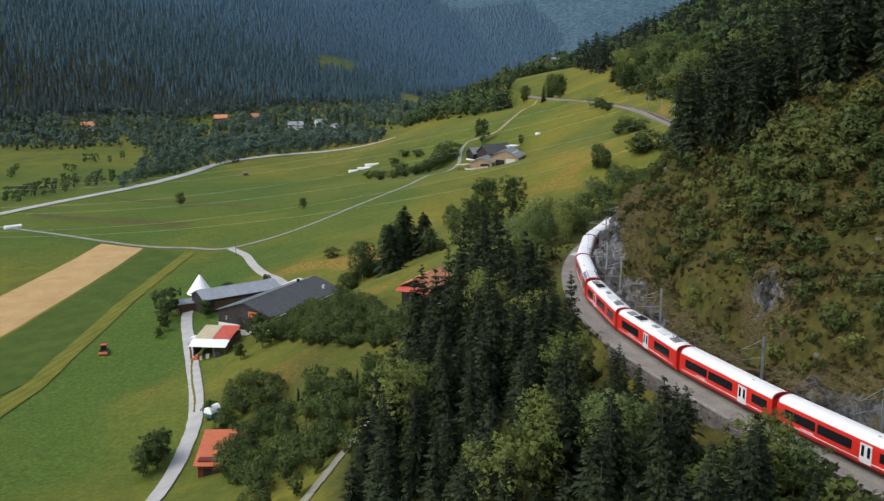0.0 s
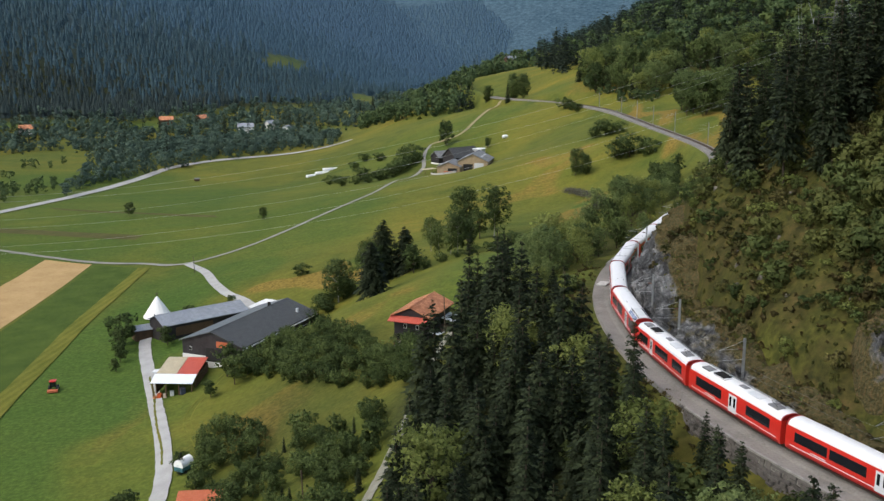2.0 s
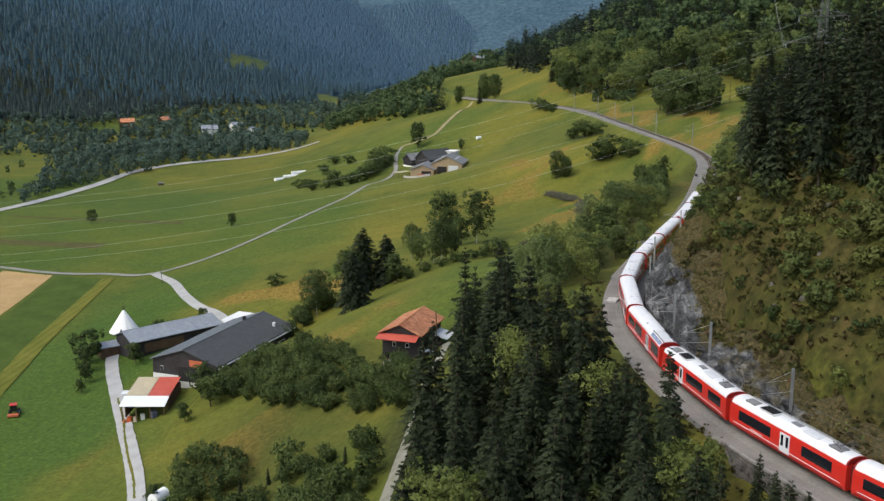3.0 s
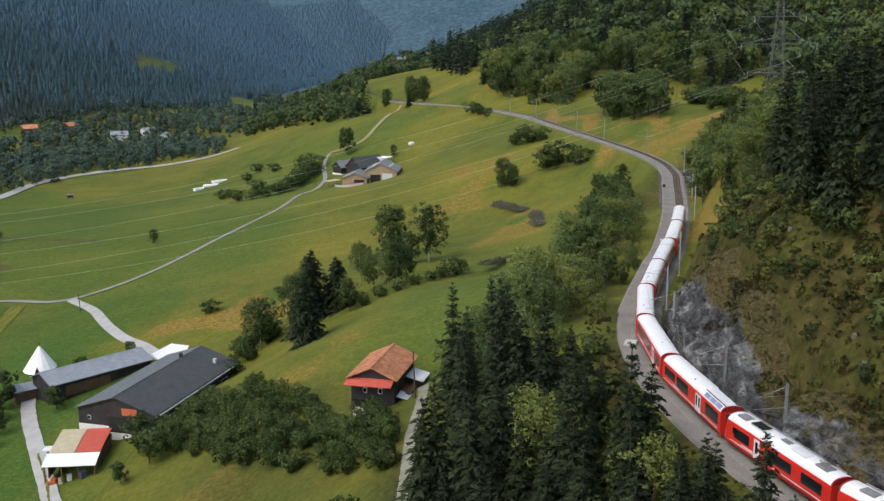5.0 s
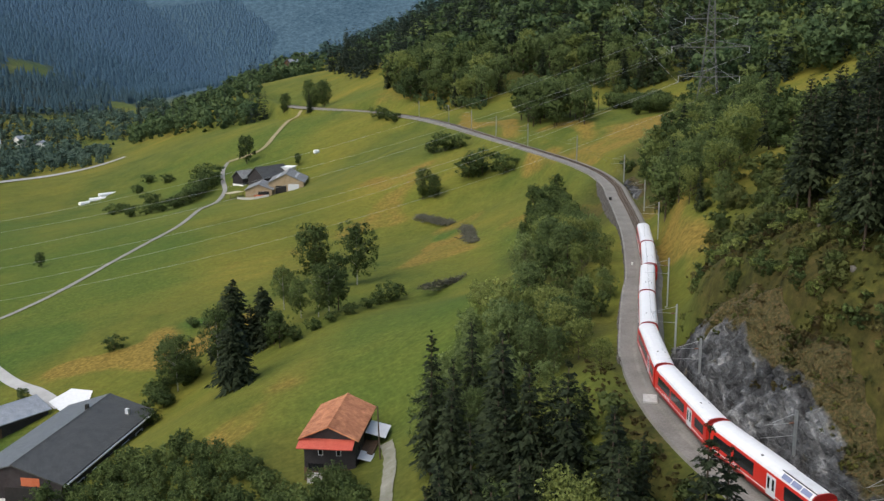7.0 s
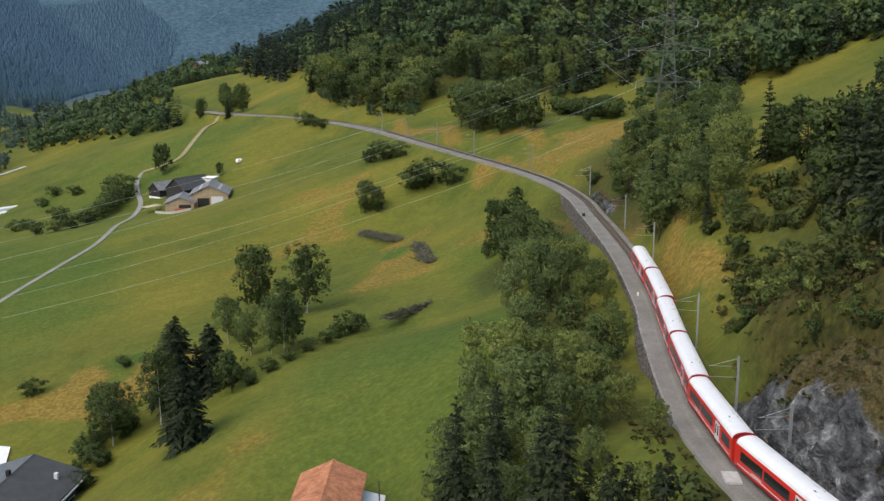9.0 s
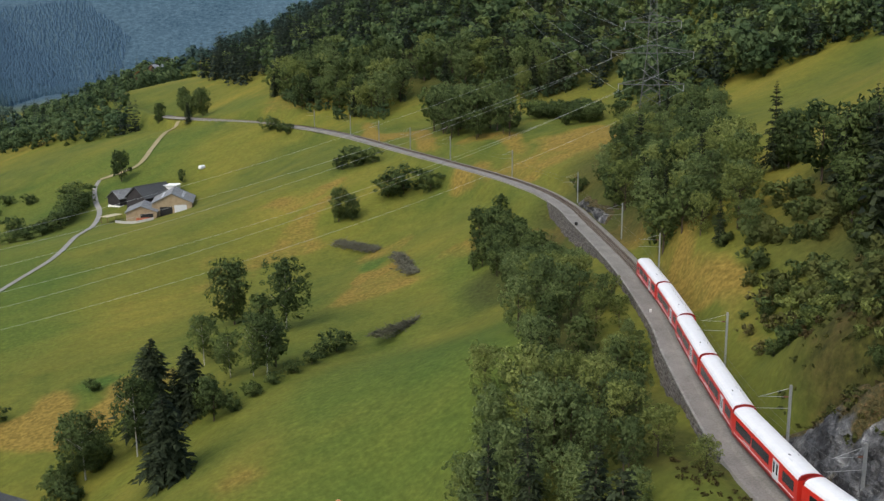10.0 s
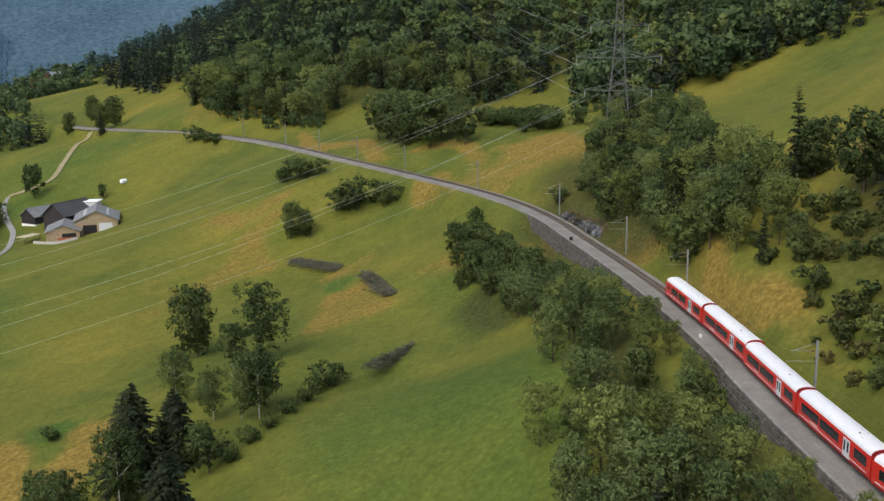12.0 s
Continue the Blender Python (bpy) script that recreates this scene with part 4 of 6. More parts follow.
def line_at(y0, y1, right, gap):
    """Places beside the railway, so far to its right."""
    p = catmull(RAIL, gap)
    p = p[(p[:, 1] > y0) & (p[:, 1] < y1)]
    w = np.gradient(p[:, :2], axis=0)
    w /= np.linalg.norm(w, axis=1)[:, None]
    r = right * (0.6 + 0.4 * smooth(125, 172, p[:, 1]))
    return np.c_[p[:, 0] + w[:, 1] * r, p[:, 1] - w[:, 0] * r]


# the steep slope above the railway
high_conifers = []
for x, y in scatter([(40.5, 168), (42, 182), (48, 194), (57, 207), (66, 216), (76, 228), (92, 234), (104, 200), (104, 130), (96, 84), (80, 96), (66, 134), (60, 150), (52, 151), (46, 153), (42, 159)], 5.2, rng):
    if x > 66:
        high_conifers.append((x, y))
    else:
        plant(SPRUCES + PINES * 2, x, y, rng.uniform(11, 17) if x < 60 else rng.uniform(13, 20), "conifers above the railway")
for x, y in scatter([(106, 338), (126, 358), (146, 380), (164, 394), (172, 380), (166, 362), (132, 322), (108, 290), (88, 266), (76, 250), (69, 250), (76, 272), (87, 298)], 5.6, rng):
    u = rng.random()
    plant(LEAFY if u < 0.3 else (NEAR_LEAFY if u < 0.62 else (LIGHT if u < 0.88 else SPRUCES)), x, y, rng.uniform(7, 13) * (0.75 if y > 340 else 1.0), "trees above the railway")
for x, y in scatter([(74, 224), (80, 240), (90, 251), (101, 251), (106, 236), (90, 224)], 5.0, rng):
    plant(PINES + SPRUCES + LEAFY, x, y, rng.uniform(8, 15), "trees on the upper slope")
thicket = [(x, y, rng.uniform(1.6, 4.2)) for x, y in scatter([(76, 262), (68, 244), (56, 218), (46, 204), (46, 190), (60, 200), (72, 214), (82, 236), (90, 262)], 3.6, rng) if noise.noise((x * 0.12, y * 0.12, 9)) > -0.28]
thicket += [(x, y, rng.uniform(2.0, 4.2)) for x, y in scatter([(60, 152), (50, 149), (44, 150), (42, 140), (48, 128), (62, 130)], 2.7, rng)]
for x, y in scatter([(46, 204), (40, 186), (36, 165), (37, 140), (41, 118), (50, 98), (64, 84), (74, 100), (66, 138), (59, 150), (53, 165), (56, 190), (60, 208)], 2.4, rng):
    away = -along_track(np.array([[x, y]]))[0][0]
    if away > 9.5 or (away > 5.5 and y < 150) or (away > 5 and rng.random() < 0.25):
        if rng.random() < 0.5 or away < 8:
            plant(SHRUBS, x, y, rng.uniform(0.7, 1.9), "shrubs on the rocky slope", wide=1.3)
        elif rng.random() < 0.6:
            thicket.append((x, y, rng.uniform(1.6, 3.6)))
crest = line_at(112, 206, 10.6, 2.6)
for x, y in crest:
    if rng.random() < 0.75:
        plant(BUSHES[:1] + PALE_BUSH + SHRUBS, x + rng.normal(0, 0.7), y + rng.normal(0, 0.7), rng.uniform(1.0, 2.4), "shrubs along the top of the rock")
for x, y in scatter([(46, 208), (52, 222), (60, 237), (71, 237), (63, 218), (55, 203)], 2.9, rng):
    plant(SHRUBS * 2 + PALE_BUSH + BUSHES[:1], x, y, rng.uniform(0.9, 2.8), "shrubs above the end of the rock", wide=1.2)
for x, y in [(164, 395), (158, 402), (152, 410), (147, 417), (170, 392), (112, 345), (108, 349)]:
    plant(BUSHES, x, y, rng.uniform(3.5, 6), "bushes of the upper meadow")
for x, y in scatter([(127, 490), (121, 448), (128, 426), (136, 432), (142, 462), (138, 490)], 6.2, rng):
    plant(NEAR_LEAFY + LEAFY, x, y, rng.uniform(11, 20), "trees beside the railway")
for x, y in scatter([(154, 460), (158, 462), (164, 436), (154, 408), (148, 410)], 4.5, rng):
    plant(BUSHES, x, y, rng.uniform(4.5, 7.5), "bushes in the upper meadow", wide=1.2)



# ---- woods too far to count ----
def far_spruce(rng, tiers=2, points=4):
    v, f = [], []
    for i in range(tiers):
        top, low = 1 - i / tiers * 0.86, 1 - (i + 1.55) / tiers * 0.86
        r = 0.035 + 0.135 * ((i + 1) / tiers)
        turn = rng.uniform(0, 6.28)
        for k in range(points):
            a, b = turn + 6.283 * k / points, turn + 6.283 * (k + 1.0) / points
            n = len(v)
            v += [(0, 0, top), (r * math.cos(a), r * math.sin(a), low + rng.uniform(-0.03, 0.03)), (r * math.cos(b), r * math.sin(b), low + rng.uniform(-0.03, 0.03))]
            f.append((n, n + 1, n + 2))
    v = np.array(v)
    return v, np.array(f), unit(unit(v * (1, 1, 0)) + (0, 0, 1.3))


def wood(name, places, heights, forms, mat, label, wide=1.0, category="woods", base=None):
    """Many trees in one mesh, each a turned and sized form."""
    vs, fs, ns, n = [], [], [], 0
    for (x, y), h, z in zip(places, heights, level(places) if base is None else base):
        v, f, o = forms[rng.integers(len(forms))]
        t = rng.uniform(0, 6.28)
        c, s = math.cos(t) * wide, math.sin(t) * wide
        vs.append(np.c_[(v[:, 0] * c - v[:, 1] * s) * h + x, (v[:, 0] * s + v[:, 1] * c) * h + y, v[:, 2] * h + z - min(0.5, 0.2 * h)])
        fs.append(f + n)
        ns.append(np.c_[(o[:, 0] * c - o[:, 1] * s) / wide, (o[:, 0] * s + o[:, 1] * c) / wide, o[:, 2]])
        n += len(v)
    return tagged(new(name, mesh_of(name, np.concatenate(vs), np.concatenate(fs), mat, normals=np.concatenate(ns))), label, category, kind="stuff")


far_forms = [far_spruce(rng) for _ in range(6)]
mid_spruce = [(v / 20, f, o) for v, f, o in (spruce_crown(rng, 17, 7, 2, 20, 4.0, 0.04, 0.16) for _ in range(4))]
mid_leaf = [(v / 14, f, o) for v, f, o in (leaf_crown(rng, 30, 10, 14, 0.38, 0.0, 0.105, 6, 0.09) for _ in range(4))]

low_leaf = [(v / 14, f, o) for v, f, o in (leaf_crown(rng, 16, 8, 14, 0.42, 0.0, 0.15, 5, 0.11) for _ in range(4))]


def open_ground(xy):
    """Where the woods of the upper slope leave meadow free."""
    clear = blot(xy, [(160, 440, 45, 30, 50, 1.0), (205, 480, 30, 14, 30, 1.0), (120, 560, 16, 160, 5, 1.0), (85, 720, 50, 70, 10, 1.0), (150, 330, 40, 40, 0, 1.0), (205, 330, 40, 22, 20, 0.8), (240, 700, 12, 40, 40, 1.0)])
    return clear < 0.5


top_wood = scatter([(205, 415), (216, 396), (222, 375), (235, 358), (250, 340), (330, 300), (420, 380), (330, 480), (262, 465), (230, 440)], 9, rng)
wood("top_wood", top_wood, rng.uniform(13, 21, len(top_wood)), mid_spruce, FAR_SPRUCE, "dark conifer wood above the upper meadow")
leafy_top = scatter([(200, 410), (218, 388), (232, 362), (246, 350), (256, 372), (232, 410)], 8, rng)
wood("top_wood_edge", leafy_top, rng.uniform(7, 12, len(leafy_top)), mid_leaf, FAR_LEAF, "leafy edge of the wood above the upper meadow")
tuft_forms = [leaf_crown(rng, 8, 6, 1.0, 0.85, 0.0, 0.27, 4, 0.2) for _ in range(6)]
bush_forms = [leaf_crown(rng, 16, 26, 1.0, w, 0.0, 0.125, 6, 0.22) for w in (0.55, 0.65, 0.75)]
under, thicket = np.array(under), np.array(thicket)
thicket = thicket[(thicket[:, 1] < 186) | (rng.random(len(thicket)) < 0.85)]
wood("undergrowth", under[:, :2], under[:, 2], bush_forms, JOINED_LEAF, "leafy green undergrowth below the railway", 1.2)
pale = rng.random(len(thicket)) < 0.4
wood("slope_bushes", thicket[~pale, :2], thicket[~pale, 2], bush_forms, JOINED_LEAF, "dark green bushes on the rocky slope", 1.2)
wood("slope_bushes", thicket[pale, :2], thicket[pale, 2], bush_forms, JOINED_PALE, "yellow green bushes on the rocky slope", 1.2)
bank = np.vstack([line_at(128, 206, -5.6 - 0.9 * k, 1.5) for k in range(4)])
bank = bank + rng.normal(0, 0.5, bank.shape)
wood("bank_scrub", bank, rng.uniform(0.4, 0.9, len(bank)), tuft_forms, SCRUB_BROWN, "low rusty brown scrub on the bank below the track")
stone_forms = []
for _ in range(5):
    d = unit(np.array([(math.cos(a) * math.cos(b), math.sin(a) * math.cos(b), math.sin(b)) for b, n_ in ((0.75, 4), (-0.35, 5)) for a in 6.283 * np.arange(n_) / n_])) * rng.uniform(0.3, 0.6, (9, 1))
    stone_forms.append((d, np.array([(0, 1, 2), (0, 2, 3), (0, 4, 5), (0, 5, 1), (1, 5, 6), (1, 6, 2), (2, 6, 7), (2, 7, 3), (3, 7, 8), (3, 8, 0), (8, 4, 0)]), unit(d)))
scree = scatter([(50, 206), (43, 190), (38, 172), (35, 152), (38, 130), (44, 110), (54, 96), (60, 110), (52, 134), (50, 156), (54, 180), (62, 206)], 1.9, rng)
scree = scree[(-along_track(scree)[0] > 7) & (rng.random(len(scree)) < 0.2)]
wood("loose_stones", scree, rng.uniform(0.4, 1.3, len(scree)), stone_forms, plain("brown_stone", (0.11, 0.10, 0.085), 0.9, vary=0.5, scale=0.4), "loose brown stones on the rocky slope", 1.0, "stones")
# the front of the upper wood, tree by tree
for x, y in scatter([(112, 668), (112, 612), (128, 540), (140, 545), (160, 575), (170, 552), (190, 512), (212, 512), (214, 530), (180, 566), (158, 600), (138, 670)], 7.5, rng):
    u = rng.random()
    plant(LEAFY if u < 0.25 else (NEAR_LEAFY if u < 0.5 else (LIGHT if u < 0.76 else SPRUCES)), x, y, rng.uniform(12, 21), "trees at the edge of the upper wood")
upper = scatter([(113, 850), (117, 745), (122, 690), (138, 664), (156, 600), (180, 566), (214, 524), (205, 470), (176, 420), (186, 400), (230, 380), (300, 330), (480, 300), (520, 700), (460, 900), (260, 930), (150, 905)], 9.2, rng)
upper = upper[open_ground(upper)]
pick = rng.random(len(upper)) + 0.5 * np.array([noise.noise((x * 0.014, y * 0.014, 5)) for x, y in upper]) - 0.25 * smooth(560, 420, upper[:, 1]) + 0.35 * smooth(640, 740, upper[:, 1])
bushy = pick < 0.55
deep = upper[:, 0] > 330
some = ~bushy & ~deep
wood("upper_spruce_wood", upper[some], rng.uniform(17, 26, some.sum()) * (1 + 0.2 * smooth(620, 700, upper[some, 1])), mid_spruce, FAR_SPRUCE, "dark spruce wood on the slope above the railway")
tone_ = rng.random(len(upper))
some = bushy & ~deep & (tone_ < 0.62)
wood("upper_leafy_wood", upper[some], rng.uniform(11, 21, some.sum()), mid_leaf, FAR_LEAF, "green leafy trees within the upper wood")
some = bushy & ~deep & (tone_ >= 0.62)
wood("upper_leafy_wood", upper[some], rng.uniform(10, 18, some.sum()), mid_leaf, foliage("pale_far_leaves", (0.105, 0.145, 0.048), (0.200, 0.240, 0.080), False, 0.45), "light yellow green trees within the upper wood")
wood("upper_spruce_wood", upper[deep], rng.uniform(15, 25, deep.sum()), far_forms, FAR_SPRUCE, "dark spruce wood high on the slope", 1.15)
skirt = np.vstack([scatter(o, 4.2, rng) for o in ([(112, 640), (112, 608), (128, 536), (134, 540), (122, 590), (118, 640)], [(158, 590), (168, 556), (190, 512), (214, 508), (214, 516), (176, 566)], [(170, 420), (176, 402), (188, 392), (196, 400), (184, 424)])])
wood("wood_edge", skirt, rng.uniform(3, 7, len(skirt)), mid_leaf, FAR_LEAF, "leafy edge of the wood above the railway")
back = scatter([(104, 246), (170, 240), (200, 60), (110, 40), (96, 98), (104, 130), (104, 200)], 7.5, rng)
wood("slope_conifers", np.array(high_conifers), rng.uniform(13, 20, len(high_conifers)), mid_spruce, JOINED_SPRUCE, "dark conifers high on the slope above the railway")
wood("back_wood", back, rng.uniform(15, 22, len(back)), mid_spruce, FAR_SPRUCE, "dark conifer wood high above the railway")
beyond = scatter([(120, 1010), (175, 960), (420, 950), (460, 1250), (220, 1300), (140, 1180)], 14, rng)
beyond = beyond[(blot(beyond, [(150, 1060, 40, 40, 20, 1.0), (105, 1050, 45, 50, 0, 1.0)]) < 0.5)]
# blue of the haze is painted into these leaves
wood("hazy_wood", beyond, rng.uniform(10, 17, len(beyond)), low_leaf, foliage("hazy_leaves", (0.038, 0.070, 0.062), (0.082, 0.130, 0.104), False, 0.2), "wood on the hill beyond the village with haze in its colour")

nose = scatter([(52, 720), (58, 860), (90, 880), (150, 1000), (120, 1120), (20, 1150), (-30, 980), (-34, 850), (0, 790), (30, 730)], 7.8, rng)
nose = nose[rng.random(len(nose)) < 0.72]
pick = rng.random(len(nose)) < 0.15
wood("valley_spruces", nose[pick], rng.uniform(12, 22, pick.sum()), mid_spruce, FAR_SPRUCE, "scattered spruces at the head of the meadow")
wood("valley_trees", nose[~pick], rng.uniform(8, 14, (~pick).sum()), low_leaf, FAR_LEAF, "leafy trees at the head of the meadow")

river = scatter([(-470, 860), (-340, 800), (-260, 815), (-200, 770), (-160, 770), (-60, 830), (-46, 900), (-30, 980), (40, 1160), (-60, 1200), (-120, 1100), (-230, 1010), (-440, 920)], 9, rng)
keep = (blot(river, [(-370, 970, 60, 30, 30, 1), (-240, 1005, 34, 34, -20, 1), (-45, 1360, 40, 30, 50, 1), (-62, 930, 26, 60, -10, 1), (-330, 850, 60, 8, 25, 1)]) < 0.5) & (rng.random(len(river)) < 0.8)
river = river[keep]
fringe = scatter([(-700, 640), (-420, 790), (-110, 1080), (40, 1330), (-20, 1380), (-200, 1160), (-480, 920), (-720, 720)], 9.5, rng)
fringe = fringe[(blot(fringe, [(-372, 985, 46, 20, 30, 1), (-240, 1015, 24, 26, -20, 1)] + CLEARINGS) < 0.5) & (foot_of(fringe) > -14) & (rng.random(len(fringe)) < 0.8)]
river = np.vstack([river, fringe])
pick = rng.random(len(river)) < 0.22
wood("riverside_spruces", river[pick], rng.uniform(9, 19, pick.sum()), mid_spruce, FAR_SPRUCE, "dark spruces along the valley river")
wood("riverside_trees", river[~pick], rng.uniform(5.5, 11, (~pick).sum()), low_leaf, HAZY_VALLEY_LEAF, "leafy trees along the valley river")
few = np.vstack([scatter([(-262, 540), (-240, 520), (-184, 690), (-200, 710), (-240, 640)], 10, rng), scatter([(-330, 640), (-280, 620), (-215, 730), (-240, 760)], 24, rng)])
band = scatter([(-197, 592), (-188, 657), (-163, 720), (-126, 760), (-84, 790), (-50, 785), (-46, 840), (-70, 900), (-170, 860), (-232, 800), (-215, 690), (-205, 640)], 8.5, rng)
wood("roadside_trees", band, rng.uniform(5, 11, len(band)), mid_leaf, HAZY_VALLEY_LEAF, "band of dark leafy trees beyond the main road")
wood("roadside_bushes", few, rng.uniform(4, 8, len(few)), mid_leaf, FAR_LEAF, "bushes along the main road")

side_wood = scatter([(-1500, 300), (-600, 500), (-430, 790), (-110, 1090), (300, 1950), (200, 2300), (-900, 2300), (-1600, 1500)], 7.6, rng)
f_ = foot_of(side_wood)
clear = blot(side_wood, CLEARINGS) < 0.5
side_wood = side_wood[(f_ > 62 + 18 * np.sin(side_wood[:, 0] * 0.03)) & (f_ < 900) & clear]
# bands by distance, so the haze in their colours deepens
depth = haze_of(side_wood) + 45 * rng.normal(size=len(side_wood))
for name, some, mat, label in (("mountain_forest", depth < 480, FOOT_SPRUCE, "dense dark spruce forest at the foot of the mountain"), ("mountain_forest", (depth >= 480) & (depth < 730), HAZY_SPRUCE, "dense spruce forest on the mountainside across the valley"), ("mountain_forest", (depth >= 730) & (depth < 1000), MISTY_SPRUCE, "spruce forest farther off with blue green haze in its colour"), ("mountain_forest", depth >= 1000, HAZE_BLUE_SPRUCE, "most distant spruce forest with haze blue in its colour")):
    low_ = 0.62 if mat is HAZE_BLUE_SPRUCE else (0.8 if mat is MISTY_SPRUCE else 1.0)
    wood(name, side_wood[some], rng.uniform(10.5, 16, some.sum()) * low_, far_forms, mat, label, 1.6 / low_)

for k in SPRUCES + LEAFY + NEAR_LEAFY + LIGHT + BIRCH + CONE + OVAL + BUSHES + PALE_BUSH + PINES + SHRUBS:
    for o in (*k.children_recursive, k):
        bpy.data.objects.remove(o)


# ---- rock cut, walls and masts beside the railway ----
def line_part(y0, y1, step=2.0):
    p = catmull(RAIL, step)
    return p[(p[:, 1] > y0) & (p[:, 1] < y1)]


def rock_face(name, y0, y1, right0, right1, label, seed, cover=0.6):
    """Broken rock between the foot beside the track and the turf above it, into which it runs at its upper edge."""
    p = line_part(y0, y1, 0.42)
    n, m = len(p), 36
    way = np.gradient(p[:, :2], axis=0)
    way /= np.linalg.norm(way, axis=1)[:, None]
    shape = 0.66 + 0.34 * smooth(125, 172, p[:, 1]) if right1 > 10 else np.ones(n)
    reach = np.array([shape[i] * right1 * (0.86 + 0.22 * noise.noise((i * 0.03, seed, 0)) + 0.1 * noise.noise((i * 0.13, seed, 4))) for i in range(n)])
    u_ = np.arange(n) / n
    reach = right0 + 0.6 + (reach - right0 - 0.6) * smooth(0, 0.10, u_) * (1 - smooth(0.91, 1.0, u_))
    crest = np.c_[p[:, 0] + way[:, 1] * reach, p[:, 1] - way[:, 0] * reach]
    top = level(crest) - p[:, 2] + 0.9
    v, soil = [], []
    for i, c in enumerate(p):
        ends = min(1, 5 * i / n, 5 * (n - 1 - i) / n)
        for k in range(m):
            f = k / (m - 1)
            r = right0 + (reach[i] - right0) * f**1.35
            q = Vector((c[0] + way[i, 1] * r, c[1] - way[i, 0] * r, c[2] - 0.9 + top[i] * f**0.9))
            low = Vector((q.x * 0.5 + q.z * 0.3, q.y * 0.5, q.z * 0.16 + seed))
            d = 1.1 * noise.noise(q * 0.2) + 1.5 * abs(noise.noise(low)) + 0.8 * abs(noise.noise(low * 2.7)) + 0.45 * noise.noise(q * 1.4) + 0.12 * noise.noise(q * 3.3)
            d = (d + cover) * min(1, 3 * f + 0.2) * (1 - smooth(0.82, 1.0, f)) * ends - 0.35 * (f > 0.97)
            v.append((q.x - way[i, 1] * d, q.y + way[i, 0] * d, q.z + 0.3 * d))
            soil.append(float(max(smooth(0.5, 0.95, f), (0.06 + 0.36 * f) * (1 - smooth(138, 166, c[1])))))
    i = (np.arange(n - 1)[:, None] * m + np.arange(m - 1)[None]).ravel()
    me = mesh_of(name, v, np.stack([i, i + 1, i + m + 1, i + m], 1), ROCK)
    me.attributes.new("soil", "FLOAT", "POINT").data.foreach_set("value", np.array(soil, np.float32))
    return tagged(new(name, me), label, "rock face", kind="structure")


rock_face("rock_face", 84, 209, 2.9, 11.5, "grey fissured rock cut beside the railway", 2.0)
rock_face("rock_face", 318, 346, 3.0, 7.0, "small grey rock cut beside the railway", 5.0, 0.3)


def outcrop(x, y, half_x, half_y, bulge, label):
    """A knob of bare rock that stands out of the slope."""
    n, v, soil = 34, [], []
    for j in range(n):
        for i in range(n):
            a_, b_ = 2 * i / (n - 1) - 1, 2 * j / (n - 1) - 1
            r2 = min(1.0, a_ * a_ + b_ * b_)
            q = Vector((x + a_ * half_x, y + b_ * half_y, 0))
            rough = noise.noise(q * 0.35) + 1.1 * abs(noise.noise(q * 0.8)) + 0.5 * noise.noise(q * 1.7)
            q.z = float(level((q.x, q.y))[0]) - 0.5 + (1 - r2) * (bulge + 1.6 * rough)
            v.append((q.x - (1 - r2) * bulge * 0.9, q.y - (1 - r2) * bulge * 0.4, q.z)), soil.append(0.16 + 0.6 * r2)
    i = (np.arange(n - 1)[:, None] * n + np.arange(n - 1)[None]).ravel()
    me = mesh_of("rock_outcrop", v, np.stack([i, i + 1, i + n + 1, i + n], 1), ROCK)
    me.attributes.new("soil", "FLOAT", "POINT").data.foreach_set("value", np.array(soil, np.float32))
    return tagged(new("rock_outcrop", me), label, "rock", kind="structure")


outcrop(43.0, 122.5, 4.0, 6.6, 1.5, "dark fissured rock outcrop among the shrubs of the slope")
ROCK_TREES = [BVHTree.FromPolygons([v.co for v in bpy.data.objects[n].data.vertices], [tuple(q.vertices) for q in bpy.data.objects[n].data.polygons]) for n in ("rock_face", "rock_outcrop")]


def on_rock(xy):
    """The height of the slope, rock included."""
    z = level(xy)
    for i, (x, y) in enumerate(xy):
        for tree in ROCK_TREES:
            hit = tree.ray_cast(Vector((x, y, 140)), Vector((0, 0, -1)))[0]
            z[i] = max(z[i], hit.z) if hit else z[i]
    return z


# low scrub that covers the rocky slope
slope = scatter([(40, 210), (33, 190), (30, 170), (30, 150), (34, 130), (38, 112), (46, 96), (62, 80), (80, 96), (72, 138), (66, 150), (62, 172), (64, 196), (60, 206), (50, 210)], 1.15, rng)
slope = slope[-along_track(slope)[0] > 4.6]
steep = on_rock(slope + (-0.8, 0.3)) - on_rock(slope + (0.8, -0.3))
slope = slope[np.abs(steep) < np.where(on_rock(slope) > level(slope) + 0.05, 2.3, 4.5)]
clump = np.array([noise.noise((x * 0.13, y * 0.13, 2)) + 0.6 * noise.noise((x * 0.34, y * 0.34, 7)) for x, y in slope])
slope, clump = slope[clump > -0.6], clump[clump > -0.6]
kind_ = rng.random(len(slope)) + 0.5 * np.array([noise.noise((x * 0.16, y * 0.16, 2)) for x, y in slope])
for some, mat, label in ((kind_ < 0.42, SCRUB_GREEN, "low green scrub on the rocky slope"), ((kind_ >= 0.45) & (kind_ < 0.72), SCRUB_BROWN, "low brown heather on the rocky slope"), (kind_ >= 0.72, SCRUB_LIGHT, "low yellow green scrub on the rocky slope")):
    wood("slope_scrub", slope[some], rng.uniform(0.35, 0.8, some.sum()) + 1.7 * np.clip(clump[some], 0, 1), tuft_forms, mat, label, 1.0, "scrub", on_rock(slope[some]))


